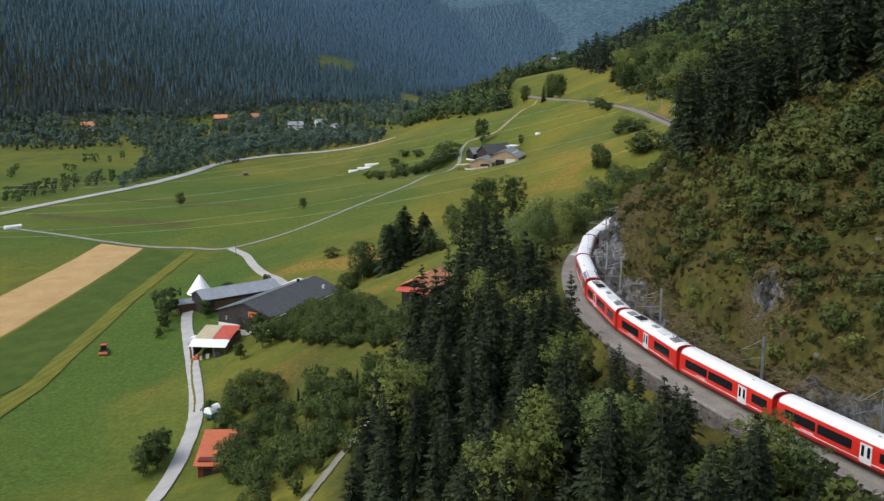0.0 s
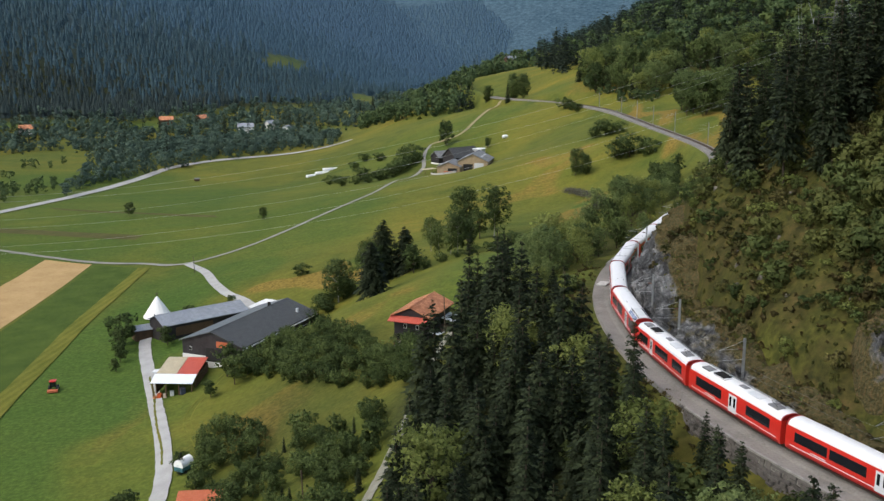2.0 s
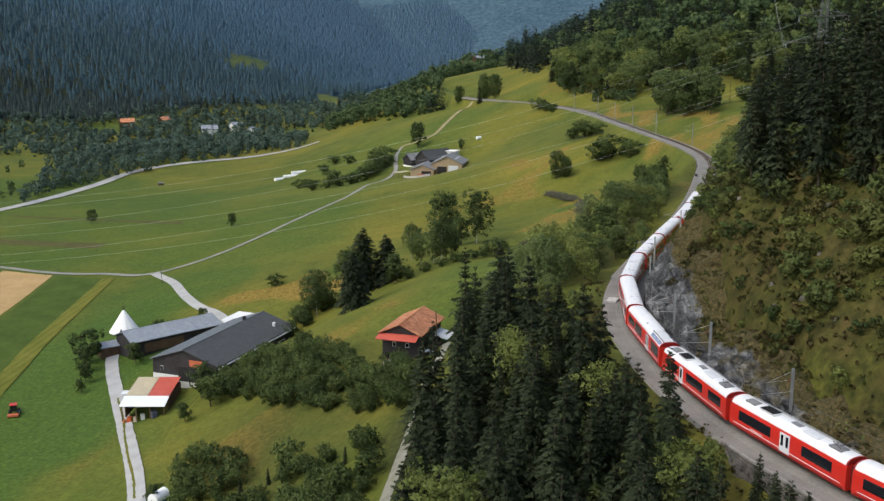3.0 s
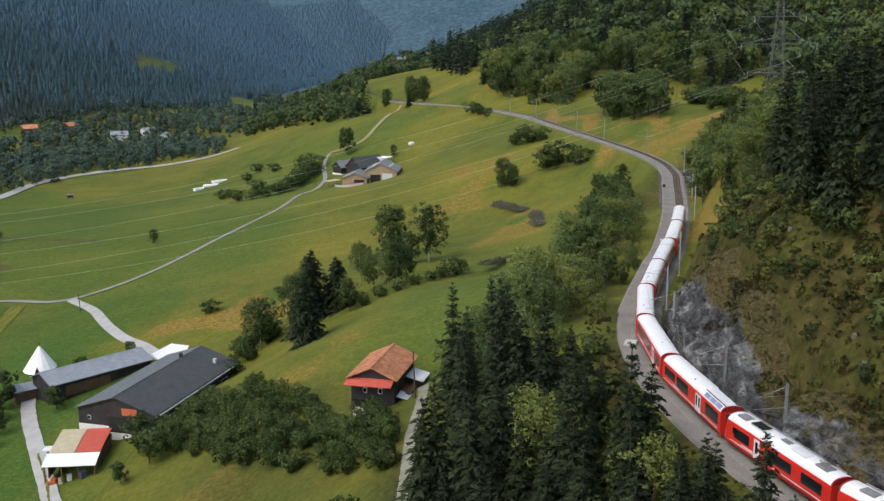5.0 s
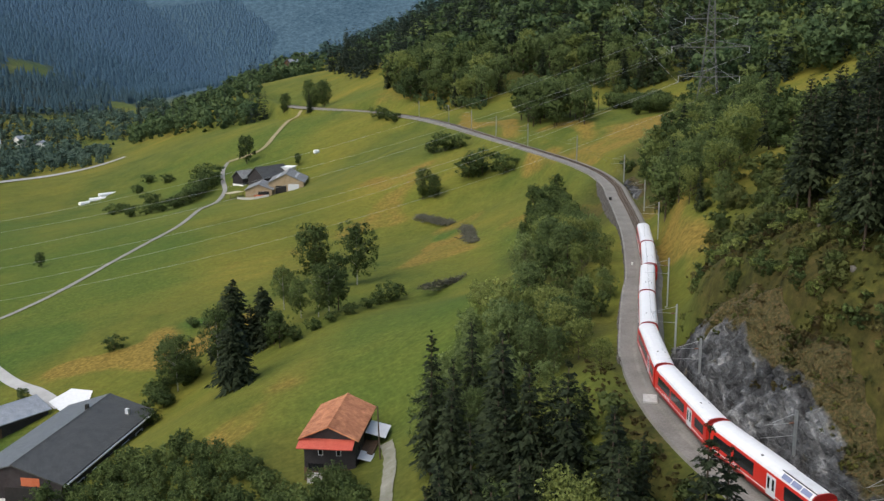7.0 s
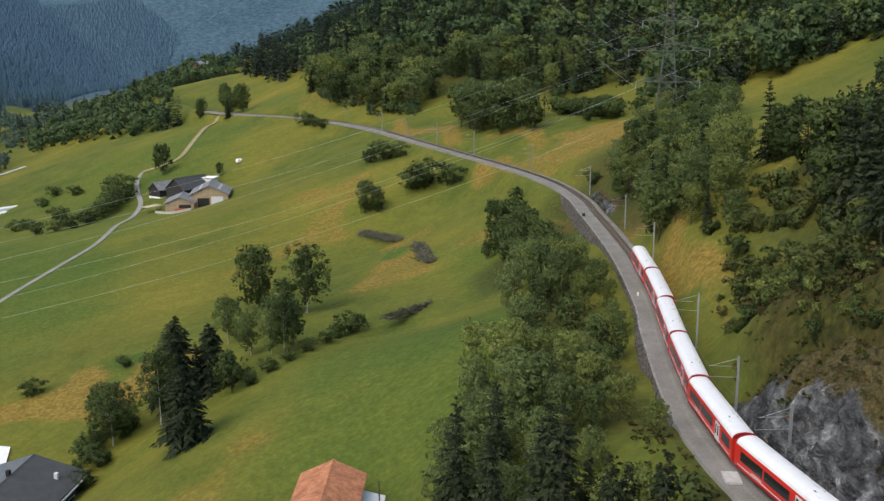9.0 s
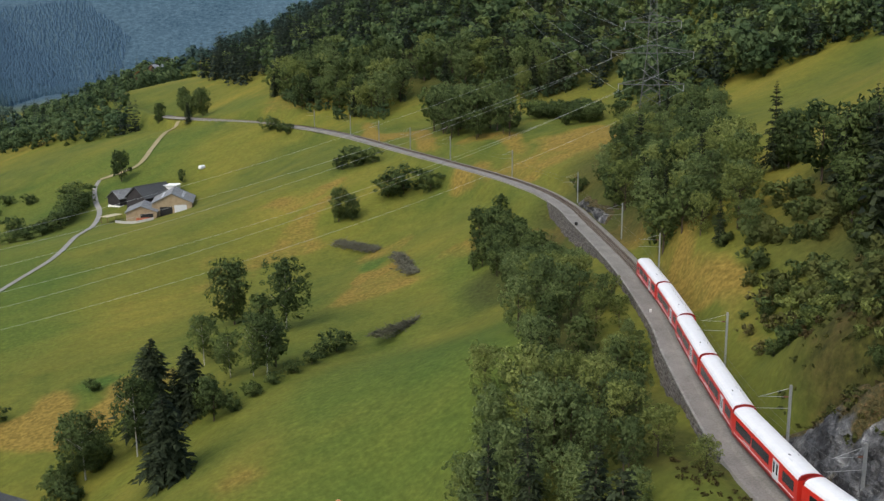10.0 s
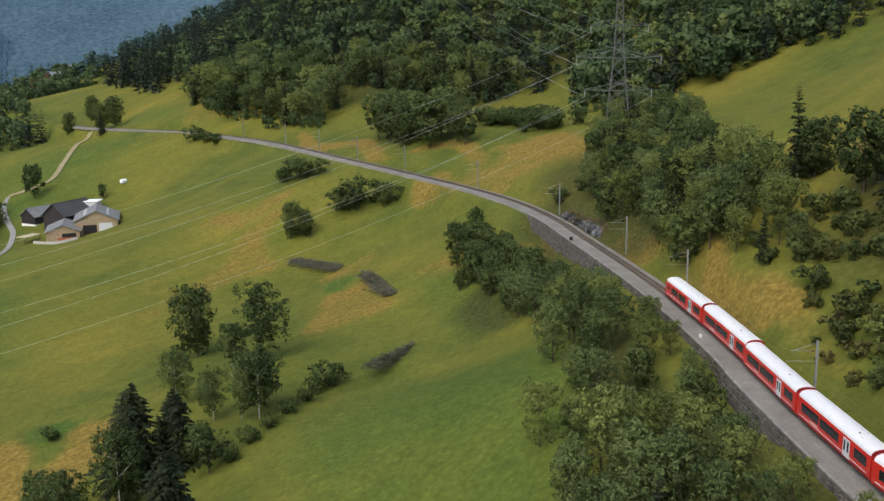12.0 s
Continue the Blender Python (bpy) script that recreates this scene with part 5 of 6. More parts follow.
def stone_wall(name, y0, y1, left, low, label, seed):
    """A dry retaining wall: courses of uneven stones, each proud or set back a little."""
    r = np.random.default_rng(seed)
    p = line_part(y0, y1, 0.2)
    far = np.r_[0, np.cumsum(np.linalg.norm(np.diff(p[:, :2], axis=0), axis=1))]
    vs, fs = [], []
    z = -0.3
    while z > -low:
        h, s = r.uniform(0.32, 0.5), r.uniform(-0.6, 0)
        while s < far[-1] - 1:
            w = r.uniform(0.45, 1.1)
            a, b = np.clip((s, s + w - 0.05), 0, far[-1])
            s += w
            i, j = np.searchsorted(far, a), min(np.searchsorted(far, b), len(p) - 1)
            if j <= i or r.random() < 0.03:
                continue
            out = left - z * 0.16 + r.uniform(-0.08, 0.12)
            quad = np.array([(p[i], left - 0.5), (p[j], left - 0.5), (p[j], out), (p[i], out)], dtype=object)
            n = len(vs)
            for up in (z - h + 0.05, z):
                for base, o in quad:
                    k = i if base is p[i] else j
                    way = p[min(k + 1, len(p) - 1), :2] - p[max(k - 1, 0), :2]
                    way = way / np.linalg.norm(way)
                    vs.append((base[0] - way[1] * o, base[1] + way[0] * o, base[2] + up + r.uniform(-0.03, 0.03)))
            fs += [tuple(n + k for k in f) for f in ((4, 5, 6, 7), (2, 3, 7, 6), (0, 1, 5, 4), (1, 2, 6, 5), (3, 0, 4, 7))]
        z -= h
    wall = thing(name, Matrix(), label, "wall", kind="structure")
    tagged(part("stones", mesh_of("stones", vs, fs, STONE), None, wall, "uneven grey brown stones in courses"), kind="stuff")
    part("coping", swept(line_part(y0, y1), [(left - 0.2, -0.36), (left - 0.2, -0.14), (left + 0.1, -0.14), (left + 0.1, -0.36)], EDGE_STONE, "coping"), None, wall, "pale concrete edge of the track bed")
    return wall


stone_wall("retaining_wall", 204, 348, 4.1, 4.4, "dry stone retaining wall below the railway", 3)
stone_wall("retaining_wall", 60, 136, 4.1, 4.0, "dark stone retaining wall below the railway", 4)


def viaduct():
    """The small arched bridge: piers, arch rings and a parapet band."""
    p = line_part(349, 378, 0.5)
    v = thing("arch_bridge", Matrix(), "small stone arch bridge under the railway", "bridge", kind="structure")
    for k in range(0, len(p) - 1, 14):
        c, w = p[k], p[min(k + 1, len(p) - 1)] - p[max(k - 1, 0)]
        turn = math.atan2(w[1], w[0])
        part("pier", box((1.6, 6.4, 9), (0, 0.9, -5.2), 0.08), CONCRETE, v, at=pose(c[0], c[1], c[2], 0, 0, math.degrees(turn)))
        if k + 14 < len(p):
            mid = p[k + 7]
            bm = bmesh.new()
            outer = [(-3.6, -0.7), (3.6, -0.7)] + [(2.8 * math.cos(a), -4.2 + 2.8 * math.sin(a)) for a in np.linspace(0, math.pi, 13)]
            a = [bm.verts.new((x, 4.1, z)) for x, z in outer]
            b = [bm.verts.new((x, -2.3, z)) for x, z in outer]
            bm.faces.new(a), bm.faces.new(b[::-1])
            for i in range(len(a)):
                j = (i + 1) % len(a)
                bm.faces.new((a[i], b[i], b[j], a[j]))
            part("arch", bm, STONE, v, at=pose(mid[0], mid[1], mid[2], 0, 0, math.degrees(turn)))


viaduct()


def mast_kind():
    m = thing("catenary_mast", Matrix(), "grey steel catenary mast with bracket arms", "mast", "catenary masts")
    part("foundation", box((0.7, 0.7, 1.2), (0, 0, -0.6), 0.05), CONCRETE, m)
    bm = bmesh.new()
    for x in (-0.11, 0.11):
        box((0.05, 0.24, 8.2), (x, 0, 4.1), 0, bm)
    for k in range(14):
        box((0.2, 0.03, 0.06), (0, 0, 0.4 + k * 0.56), 0, bm)
    part("post", bm, STEEL, m)
    for z, r in ((6.9, 3.4), (5.6, 3.9)):
        part("bracket", rod((0, 0, z), (0, r, z + 0.12), 0.03, 0.022, 6), STEEL, m)
    part("stay", rod((0, 0, 7.9), (0, 3.2, 7.0), 0.025, 0.025, 5), STEEL, m)
    part("insulator", rod((0, 0.25, 6.9), (0, 0.75, 6.92), 0.09, 0.09, 8), plain("brown_porcelain", (0.12, 0.05, 0.03), 0.3), m)
    return m


MAST = mast_kind()
MASTS = [(37.5, 113, 0), (31.8, 135, 0), (29.2, 152, 0), (29.8, 166, 0), (33.9, 189, 0), (38.1, 202, 0), (51, 227.5, 0), (73.6, 273.2, 0), (86.5, 302.6, 0), (102, 345, 0), (110.5, 390, 0), (110.5, 432, 0), (111.5, 466, 0), (112, 500, 0), (111.5, 535, 0), (109, 575, 0), (45, 97, 0)]
mast_tops = []
for n, (x, y, _) in enumerate(MASTS):
    i = ((TRACK[:, :2] - (x, y)) ** 2).sum(1).argmin()
    w = TRACK[i + 1] - TRACK[i - 1]
    w /= np.linalg.norm(w[:2])
    at = TRACK[i]
    px_, py_ = at[0] + w[1] * 3.3, at[1] - w[0] * 3.3
    m = Matrix.Translation((px_, py_, at[2] - 0.55)) @ Matrix.Rotation(math.atan2(w[1], w[0]), 4, "Z")
    copy_thing(MAST, m)
    mast_tops.append((i, at))
for o in (*MAST.children_recursive, MAST):
    bpy.data.objects.remove(o)


def cable(name, points, r, mat, label="", category="cable", parent=None, group=""):
    """A thin hanging wire through points."""
    cu = bpy.data.curves.new(name, "CURVE")
    cu.dimensions, cu.bevel_depth, cu.bevel_resolution = "3D", r, 1
    s = cu.splines.new("POLY")
    s.points.add(len(points) - 1)
    for q, p in zip(s.points, points):
        q.co = (*p, 1)
    cu.materials.append(mat)
    ob = new(name, cu)
    ob.parent = parent
    return tagged(ob, label, category if not parent else "", group) if label else ob


def hang(a, b, sag, n=40):
    a, b = np.array(a, float), np.array(b, float)
    u = np.linspace(0, 1, n)[:, None]
    return a + (b - a) * u - np.array([0, 0, 1.0]) * sag * 4 * u * (1 - u)


order = sorted(mast_tops, key=lambda k: k[0])
contact = np.array([at for _, at in order])
for up, sag in ((6.3, 0.35), (5.2, 0.02)):
    run = np.concatenate([hang(a + (0, 0, up), b + (0, 0, up), sag, 8) for a, b in zip(contact, contact[1:])])
    cable("overhead_wire", run, 0.011, PYLON_STEEL, "thin overhead wire above the railway track", "overhead wire", group="overhead wires")


def lattice(bm, a0, a1, w0, w1, bays, r):
    """Four legs that lean together, with crossed braces."""
    def corner(k, f):
        w = w0 + (w1 - w0) * f
        return Vector(((-1, 1, 1, -1)[k] * w, (-1, -1, 1, 1)[k] * w, a0 + (a1 - a0) * f))
    for k in range(4):
        rod(corner(k, 0), corner(k, 1), r, r * 0.8, 4, bm)
        for i in range(bays):
            f0, f1 = i / bays, (i + 1) / bays
            rod(corner(k, f0), corner((k + 1) % 4, f1), r * 0.5, r * 0.5, 4, bm)
            rod(corner((k + 1) % 4, f0), corner(k, f1), r * 0.5, r * 0.5, 4, bm)
    return bm


def pylon(x, y, turn, tall=46):
    z = float(level((x, y))[0])
    p = thing("power_pylon", pose(x, y, z - 0.5, 0, 0, turn), "tall grey steel lattice power pylon with three crossarms", "pylon")
    part("lower_tower", lattice(bmesh.new(), 0, 22, 3.6, 1.5, 7, 0.12), PYLON_STEEL, p)
    part("upper_tower", lattice(bmesh.new(), 22, tall, 1.5, 0.5, 9, 0.10), PYLON_STEEL, p)
    tips = []
    for h, half in ((12, 10.0), (21.5, 12.6), (30.5, 8.5)):
        bm = bmesh.new()
        for s in (-1, 1):
            for dy in (-0.9, 0.9):
                rod((0, dy, h), (s * half, 0, h + 0.3), 0.11, 0.09, 4, bm)
            rod((0, 0, h + 2.4), (s * half, 0, h + 0.3), 0.1, 0.08, 4, bm)
            for k in range(1, 6):
                f = k / 6
                rod((s * half * f, 0.9 * (1 - f), h + 0.3 * f), (s * half * f, 0, h + 2.4 - 2.1 * f), 0.05, 0.05, 4, bm)
                rod((s * half * f, -0.9 * (1 - f), h + 0.3 * f), (s * half * (f - 1 / 6), 0.9 * (1 - f + 1 / 6), h), 0.05, 0.05, 4, bm)
            tips.append((s * half * 0.97, h + 0.1))
        part("crossarm", bm, PYLON_STEEL, p)
        for s in (-1, 1):
            part("insulator", rod((s * half * 0.97, 0, h + 0.2), (s * half * 0.97, 0, h - 1.8), 0.12, 0.12, 6), STEEL, p)
    return p, tips


tower, arm_tips = pylon(150, 375, -38.6)
FAR_END, UP_END = Vector((-330, 391, 22)), Vector((345, 860, 190))
for k, (s, h) in enumerate(arm_tips):
    a = tower.matrix_basis @ Vector((s, 0, h - 1.8))
    along = tower.matrix_basis.to_3x3() @ Vector((s, 0, 0))
    for end, sag, _ in ((FAR_END, 31.0, 1.0), (UP_END, 16.0, 1.0)):
        b = end + along * 0.9 + Vector((0, 0, h - 12))
        cable("power_line", hang(a, b, sag), 0.025, WIRE, "pale high voltage cable hanging from the pylon", "power line", group="cables of the pylon")


# ---- the train ----
CAR, PITCH = 17.5, 18.0


def hull(outline, x0, x1, nose=0.0):
    """Car body or roof: an outline along x, drawn in at the front by nose metres."""
    rings = [(x0, 1.0, 0.0), (x1 - nose, 1.0, 0.0)] + ([(x1 - nose * 0.45, 0.97, 0.06), (x1 - nose * 0.1, 0.86, 0.3), (x1, 0.74, 0.55)] if nose else [(x1, 1.0, 0.0)])
    bm = bmesh.new()
    loops = []
    for x, s, drop in rings:
        loops.append([bm.verts.new((x - (max(0, z - 1.6) * 0.55 if s < 0.95 else 0), y * s, z - drop * max(0, z - 2.2))) for y, z in outline])
    for a, b in zip(loops, loops[1:]):
        for i in range(len(a)):
            j = (i + 1) % len(a)
            bm.faces.new((a[i], b[i], b[j], a[j]))
    bm.faces.new(loops[0]), bm.faces.new(loops[-1][::-1])
    return bm


SIDE = [(-1.22, 0.5), (-1.34, 0.85), (-1.35, 2.55), (-1.29, 3.0), (-1.2, 3.12), (1.2, 3.12), (1.29, 3.0), (1.35, 2.55), (1.34, 0.85), (1.22, 0.5)]
TOP = [(-1.27, 3.04), (-1.17, 3.32), (-0.95, 3.55), (-0.5, 3.69), (0, 3.73), (0.5, 3.69), (0.95, 3.55), (1.17, 3.32), (1.27, 3.04)]


def carriage(label, windows, doors, nose=False, panorama=False, powered=False, hatches=(), both=False):
    c = thing("railway_carriage", Matrix(), label, "train carriage", "carriages of the red train")
    h = CAR / 2
    part("body", hull(SIDE, -h, h, 1.5 if nose else 0), RED, c, "red painted car body")
    part("roof", hull(TOP, -h + 0.12, h - 0.12, 1.5 if nose else 0), WHITE_PAINT, c, "white curved roof")
    part("underframe", box((CAR - 1.2, 2.1, 0.5), (0, 0, 0.5), 0.04), BLACK, c)
    for s in (-1, 1):
        for x, w, low, tall in windows:
            part("window", box((w, 0.05, tall), (x, s * 1.345, low + tall / 2), 0.015), GLASS, c, "dark tinted window")
        for x, w in doors:
            d = part("door", box((w, 0.06, 2.05), (x, s * 1.345, 1.78), 0.015), LIGHT_GREY, c, "white grey sliding door")
            for k in ((-0.25, 0.25) if w > 1 else (0,)):
                part("pane", box((w * 0.24 if w > 1 else w * 0.45, 0.03, 1.15), (x + k * w, s * 1.375, 2.0), 0.01), GLASS, d)
        part("stripe", box((CAR - 1.4 - (0.8 if nose else 0), 0.03, 0.07), (-0.4 if nose else 0, s * 1.348, 1.02)), WHITE_PAINT, c, "thin white line")
        part("lettering", box((2.0, 0.03, 0.09), (4.2, s * 1.348, 1.22)), WHITE_PAINT, c, "small white lettering bar")
        part("sill", box((CAR - 0.6, 0.05, 0.22), (0, s * 1.30, 0.66)), DARK_RED, c)
    for x in (-5.8, 5.8):
        b = part("bogie", box((2.9, 1.7, 0.35), (x, 0, 0.5), 0.05), BLACK, c)
        for dx in (-0.95, 0.95):
            for s in (-1, 1):
                part("wheel", rod((x + dx, s * 0.5, 0.36), (x + dx, s * 0.62, 0.36), 0.36, 0.36, 14), RUST, b)
    part("gangway", box((0.5, 1.5, 2.2), (-h - 0.25, 0, 1.85), 0.08), BLACK, c, "black gangway bellows")
    part("end_frame", hull([(y * 1.012, z + 0.012) for y, z in SIDE[3:7]] + [(y * 1.02, z + 0.02) for y, z in TOP[::-1]], -h - 0.02, -h + 0.16), DARK_RED, c)
    if not nose:
        part("end_frame", hull([(y * 1.012, z + 0.012) for y, z in SIDE[3:7]] + [(y * 1.02, z + 0.02) for y, z in TOP[::-1]], h - 0.16, h + 0.02), DARK_RED, c)
    for x, y, w, d in hatches:
        part("roof_hatch", box((w, d, 0.09), (x, y, 3.70 - abs(y) * 0.16), 0.02), LIGHT_GREY if w > 0.8 else BLACK, c)
    if nose:
        bm = bmesh.new()
        q = [(h - 0.28, -0.86, 1.75), (h - 0.28, 0.86, 1.75), (h - 1.06, 0.8, 2.8), (h - 1.06, -0.8, 2.8)]
        bm.faces.new([bm.verts.new(v) for v in q])
        made = bmesh.ops.extrude_face_region(bm, geom=bm.faces[:])
        bmesh.ops.translate(bm, vec=(0.14, 0, 0.06), verts=[v for v in made["geom"] if isinstance(v, bmesh.types.BMVert)])
        part("windscreen", bm, GLASS, c, "raked dark windscreen")
        for s in (-1, 1):
            part("headlight", rod((h - 0.1, s * 0.72, 1.2), (h + 0.04, s * 0.72, 1.2), 0.11, 0.1, 10), LIGHT_GREY, c)
            part("cab_window", box((0.8, 0.05, 0.75), (h - 2.3, s * 1.345, 2.2), 0.015), GLASS, c)
        part("coupler", rod((h - 0.2, 0, 0.75), (h + 0.35, 0, 0.75), 0.13, 0.1, 8), BLACK, c)
    if panorama:
        for s in (-1, 1):
            for k in range(3):
                # pale blue base colour carries the sky's reflection on the glass
                part("roof_window", box((1.35, 0.5, 0.04), (-4.6 - k * 1.5, s * 1.07, 3.44), 0.01, None, Matrix.Rotation(-s * 0.82, 4, "X")), plain("sky_tinted_glass", (0.20, 0.22, 0.33), 0.1, spec=0.6), c, "roof window with pale sky tint in its colour")
            part("roof_rail", box((5.2, 0.08, 0.08), (-6.0, s * 0.72, 3.70)), BLACK, c)
        part("roof_grille", box((4.8, 1.1, 0.08), (-6.1, 0, 3.74), 0.02), LIGHT_GREY, c)
    if powered:
        for x, y, w, d, t in ((6.2, 0.25, 1.6, 1.4, 0.25), (3.4, 0.3, 2.4, 1.5, 0.2), (-0.4, 0.0, 1.3, 0.9, 0.22), (-3.0, 0.2, 2.2, 1.4, 0.2), (-6.4, 0.15, 1.7, 1.5, 0.26)):
            part("roof_unit", box((w, d * 0.75, t * 0.8), (x, y, 3.72), 0.04), ROOF_GREY if w < 2 else LIGHT_GREY, c)
        for k in range(7):
            part("resistor_fin", box((0.1, 1.2, 0.12), (2.5 + k * 0.3, 0.3, 3.9)), BLACK, c)
        bm = bmesh.new()
        for s in (-0.55, 0.55):
            rod((-7.0, s, 3.9), (-5.6, s * 0.5, 4.12), 0.03, 0.03, 5, bm)
            rod((-5.6, s * 0.5, 4.12), (-7.1, s * 0.3, 4.3), 0.025, 0.025, 5, bm)
        rod((-7.1, -0.75, 4.32), (-7.1, 0.75, 4.32), 0.035, 0.035, 5, bm)
        part("pantograph", bm, BLACK, c, "folded black pantograph")
        part("roof_pipe", rod((-8.0, -0.85, 3.72), (7.6, -0.85, 3.72), 0.05, 0.05, 5), STEEL, c)
    return c


DOTS = [(-4.2, -0.5, 0.45, 0.35), (-4.2, 0.2, 0.45, 0.35), (-3.3, -0.25, 1.0, 0.5), (-5.2, 0.45, 0.9, 0.4)]
LONG = [(5.3, 4.4, 1.55, 1.05), (0.5, 4.6, 1.55, 1.05), (-6.6, 2.6, 1.55, 1.05)]
control = carriage("red control car with white roof and raked cab", [(3.6, 3.2, 1.55, 1.05), (0.0, 3.2, 1.55, 1.05), (-6.6, 2.6, 1.55, 1.05)], [(-3.6, 1.5)], True, hatches=DOTS)
coach = carriage("red coach with white roof and dark windows", LONG, [(-3.6, 1.5)], hatches=DOTS)
view_car = carriage("red coach with glazed panorama roof end", [(6.2, 3.4, 1.55, 1.05), (2.2, 3.6, 1.4, 1.35), (-6.4, 3.4, 1.4, 1.35)], [(-2.6, 1.5)], panorama=True, hatches=DOTS[:2] + [(0.1, 0.4, 0.3, 0.7)])
motor = carriage("red motor car with roof gear and pantograph", [(5.2, 2.6, 1.5, 1.1), (-0.9, 4.2, 1.5, 1.1), (-6.0, 3.0, 1.5, 1.1)], [(2.6, 0.95)], True, powered=True)
trail = carriage("red motor coach with equipment along its roof", [(4.6, 5.2, 1.5, 1.1), (-4.8, 4.2, 1.5, 1.1)], [(-0.2, 1.5)], powered=True)
seats = catmull(RAIL, 0.25)
arc = np.r_[0, np.cumsum(np.linalg.norm(np.diff(seats, axis=0), axis=1))]
HEAD = arc[((seats[:, :2] - (69.5, 272.5)) ** 2).sum(1).argmin()]


def on_rail(s):
    return np.array([np.interp(s, arc, seats[:, k]) for k in range(3)])


for n, kind in enumerate([control, coach, coach, coach, coach, coach, view_car, motor, trail, coach, coach]):
    mid = HEAD - PITCH * n - PITCH / 2
    a, b = on_rail(mid + 5.8), on_rail(mid - 5.8)
    d, c = a - b, (a + b) / 2
    copy_thing(kind, Matrix.Translation(c) @ Matrix.Rotation(math.atan2(d[1], d[0]), 4, "Z") @ Matrix.Rotation(-math.atan2(d[2], math.hypot(d[0], d[1])), 4, "Y"))
for k in (control, coach, view_car, motor, trail):
    for o in (*k.children_recursive, k):
        bpy.data.objects.remove(o)

slab = thing("concrete_slab", pose(26.9, 190.6, 45.25, 0, 0, 62), "pale concrete slab beside the track bed", "slab")
part("plate", box((2.6, 1.7, 0.3), (0, 0, -0.08), 0.03), CONCRETE, slab)
signal = thing("railway_signal", pose(86.6, 318.5, float(level((86.6, 318.5))[0]), 0, 0, 60), "small black signal on a post beside the track", "signal")
part("post", rod((0, 0, 0), (0, 0, 2.6), 0.06, 0.06, 8), STEEL, signal)
part("head", box((0.5, 0.7, 0.9), (0, 0, 2.9), 0.06), BLACK, signal)
part("foot", box((0.5, 0.5, 0.7), (0, 0, 0.2), 0.05), PLASTER, signal, "white painted foot")
marker = thing("marker_stone", pose(58.2, 253.6, 46.15, 0, 0, 60), "small white marker stone on the track bed", "marker stone")
part("block", box((0.45, 0.35, 0.5), (0, 0, 0.2), 0.05), PLASTER, marker)


# ---- buildings ----
def gable(name, label, centre, turn, length, width, base, eave, ridge, wall, roof, category="barn", over=0.6, plinth=None, plinth_up=1.2, openings=(), roof_label="", second=None):
    """A house with a ridge along x: walls with gables, two roof slopes with thickness, and openings (face, along, low, wide, tall, material, name)."""
    t = thing(name, pose(*centre, base, 0, 0, turn), label, category)
    l, w, e, r = length / 2, width / 2, eave - base, ridge - base
    part("wall", prism([(-w, -1.5), (w, -1.5), (w, e), (0, r), (-w, e)], -l, l), wall, t)
    if plinth:
        part("plinth", box((length + 0.12, width + 0.12, plinth_up + 1.5), (0, 0, (plinth_up - 1.5) / 2)), plinth, t, "pale masonry base")
    fall = (r - e) / w
    for s in (-1, 1):
        y1, z1 = s * (w + over), e - over * fall
        o = [(0, r + 0.05), (y1, z1 + 0.05), (y1, z1 + 0.27), (0, r + 0.27)]
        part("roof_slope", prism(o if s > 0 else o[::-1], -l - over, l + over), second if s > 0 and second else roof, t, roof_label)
    for face, along, low, wide, tall, mat, kind in openings:
        if face in "ab":
            at, size = ((l + 0.02) * (1 if face == "a" else -1), along, low + tall / 2), (0.14, wide, tall)
        else:
            at, size = (along, (w + 0.02) * (1 if face == "c" else -1), low + tall / 2), (wide, 0.14, tall)
        o = part(kind, box(size, at, 0.02), mat, t)
        if kind == "window":
            inner = tuple(v * 0.78 if v > 0.2 else v + 0.06 for v in size)
            part("pane", box(inner, at), GLASS, o)
    part("ridge_cap", prism([(-0.25, r + 0.24), (0, r + 0.36), (0.25, r + 0.24)], -l - over, l + over), roof, t)
    return t


# one slope's sheet is lighter, with its sky sheen put into the colour
barn = gable("big_barn", "large dark boarded barn with dark sheet roof", (-47.5, 286), 63.6, 36, 18.5, 6.2, 11.3, 14.3, DARK_WOOD, DARK_ROOF, plinth=PLASTER, plinth_up=1.5, second=banded("sky_sheen_sheet_roof", (0.10, 0.11, 0.12), (0.16, 0.17, 0.18), 2.2, "X", 0.5),
             openings=[("b", -1.5, 0.2, 7.0, 3.6, BLACK, "barn_door"), ("b", -3.2, 4.2, 3.6, 1.6, RUST_ROOF, "gable_panel"), ("b", 6.6, 2.6, 0.7, 0.9, PLASTER, "window")] + [("d", -12 + k * 6, 1.8, 3.2, 1.2, LIGHT_GREY, "window") for k in range(5)])
part("gutter_edge", box((37.2, 0.35, 0.25), (0, -9.95, 4.72)), LIGHT_GREY, barn, "pale roof edge")
for x, y in ((13, -6.5), (9.5, 0.4)):
    part("roof_vent", box((0.7, 0.7, 1.5), (x, y, 6.6 if y < -3 else 8.5), 0.05), LIGHT_GREY if y < -3 else BLACK, barn)
# thin panels on closed walls; the black one stands for the inner shade
gable("long_shed", "long dark open shed with blue grey sheet roof", (-67.5, 317), 37, 27, 10, 2.0, 6.0, 8.0, DARK_WOOD, GREY_ROOF, "shed", openings=[("d", -4, 0.4, 12, 2.6, BROWN_WOOD, "opening"), ("d", 8, 0.4, 8, 2.6, BLACK, "opening")])
gable("small_shed", "small low shed with pale blue grey roof", (-83, 313), 30, 6.5, 5, 1.2, 3.4, 4.1, BROWN_WOOD, GREY_ROOF, "shed")

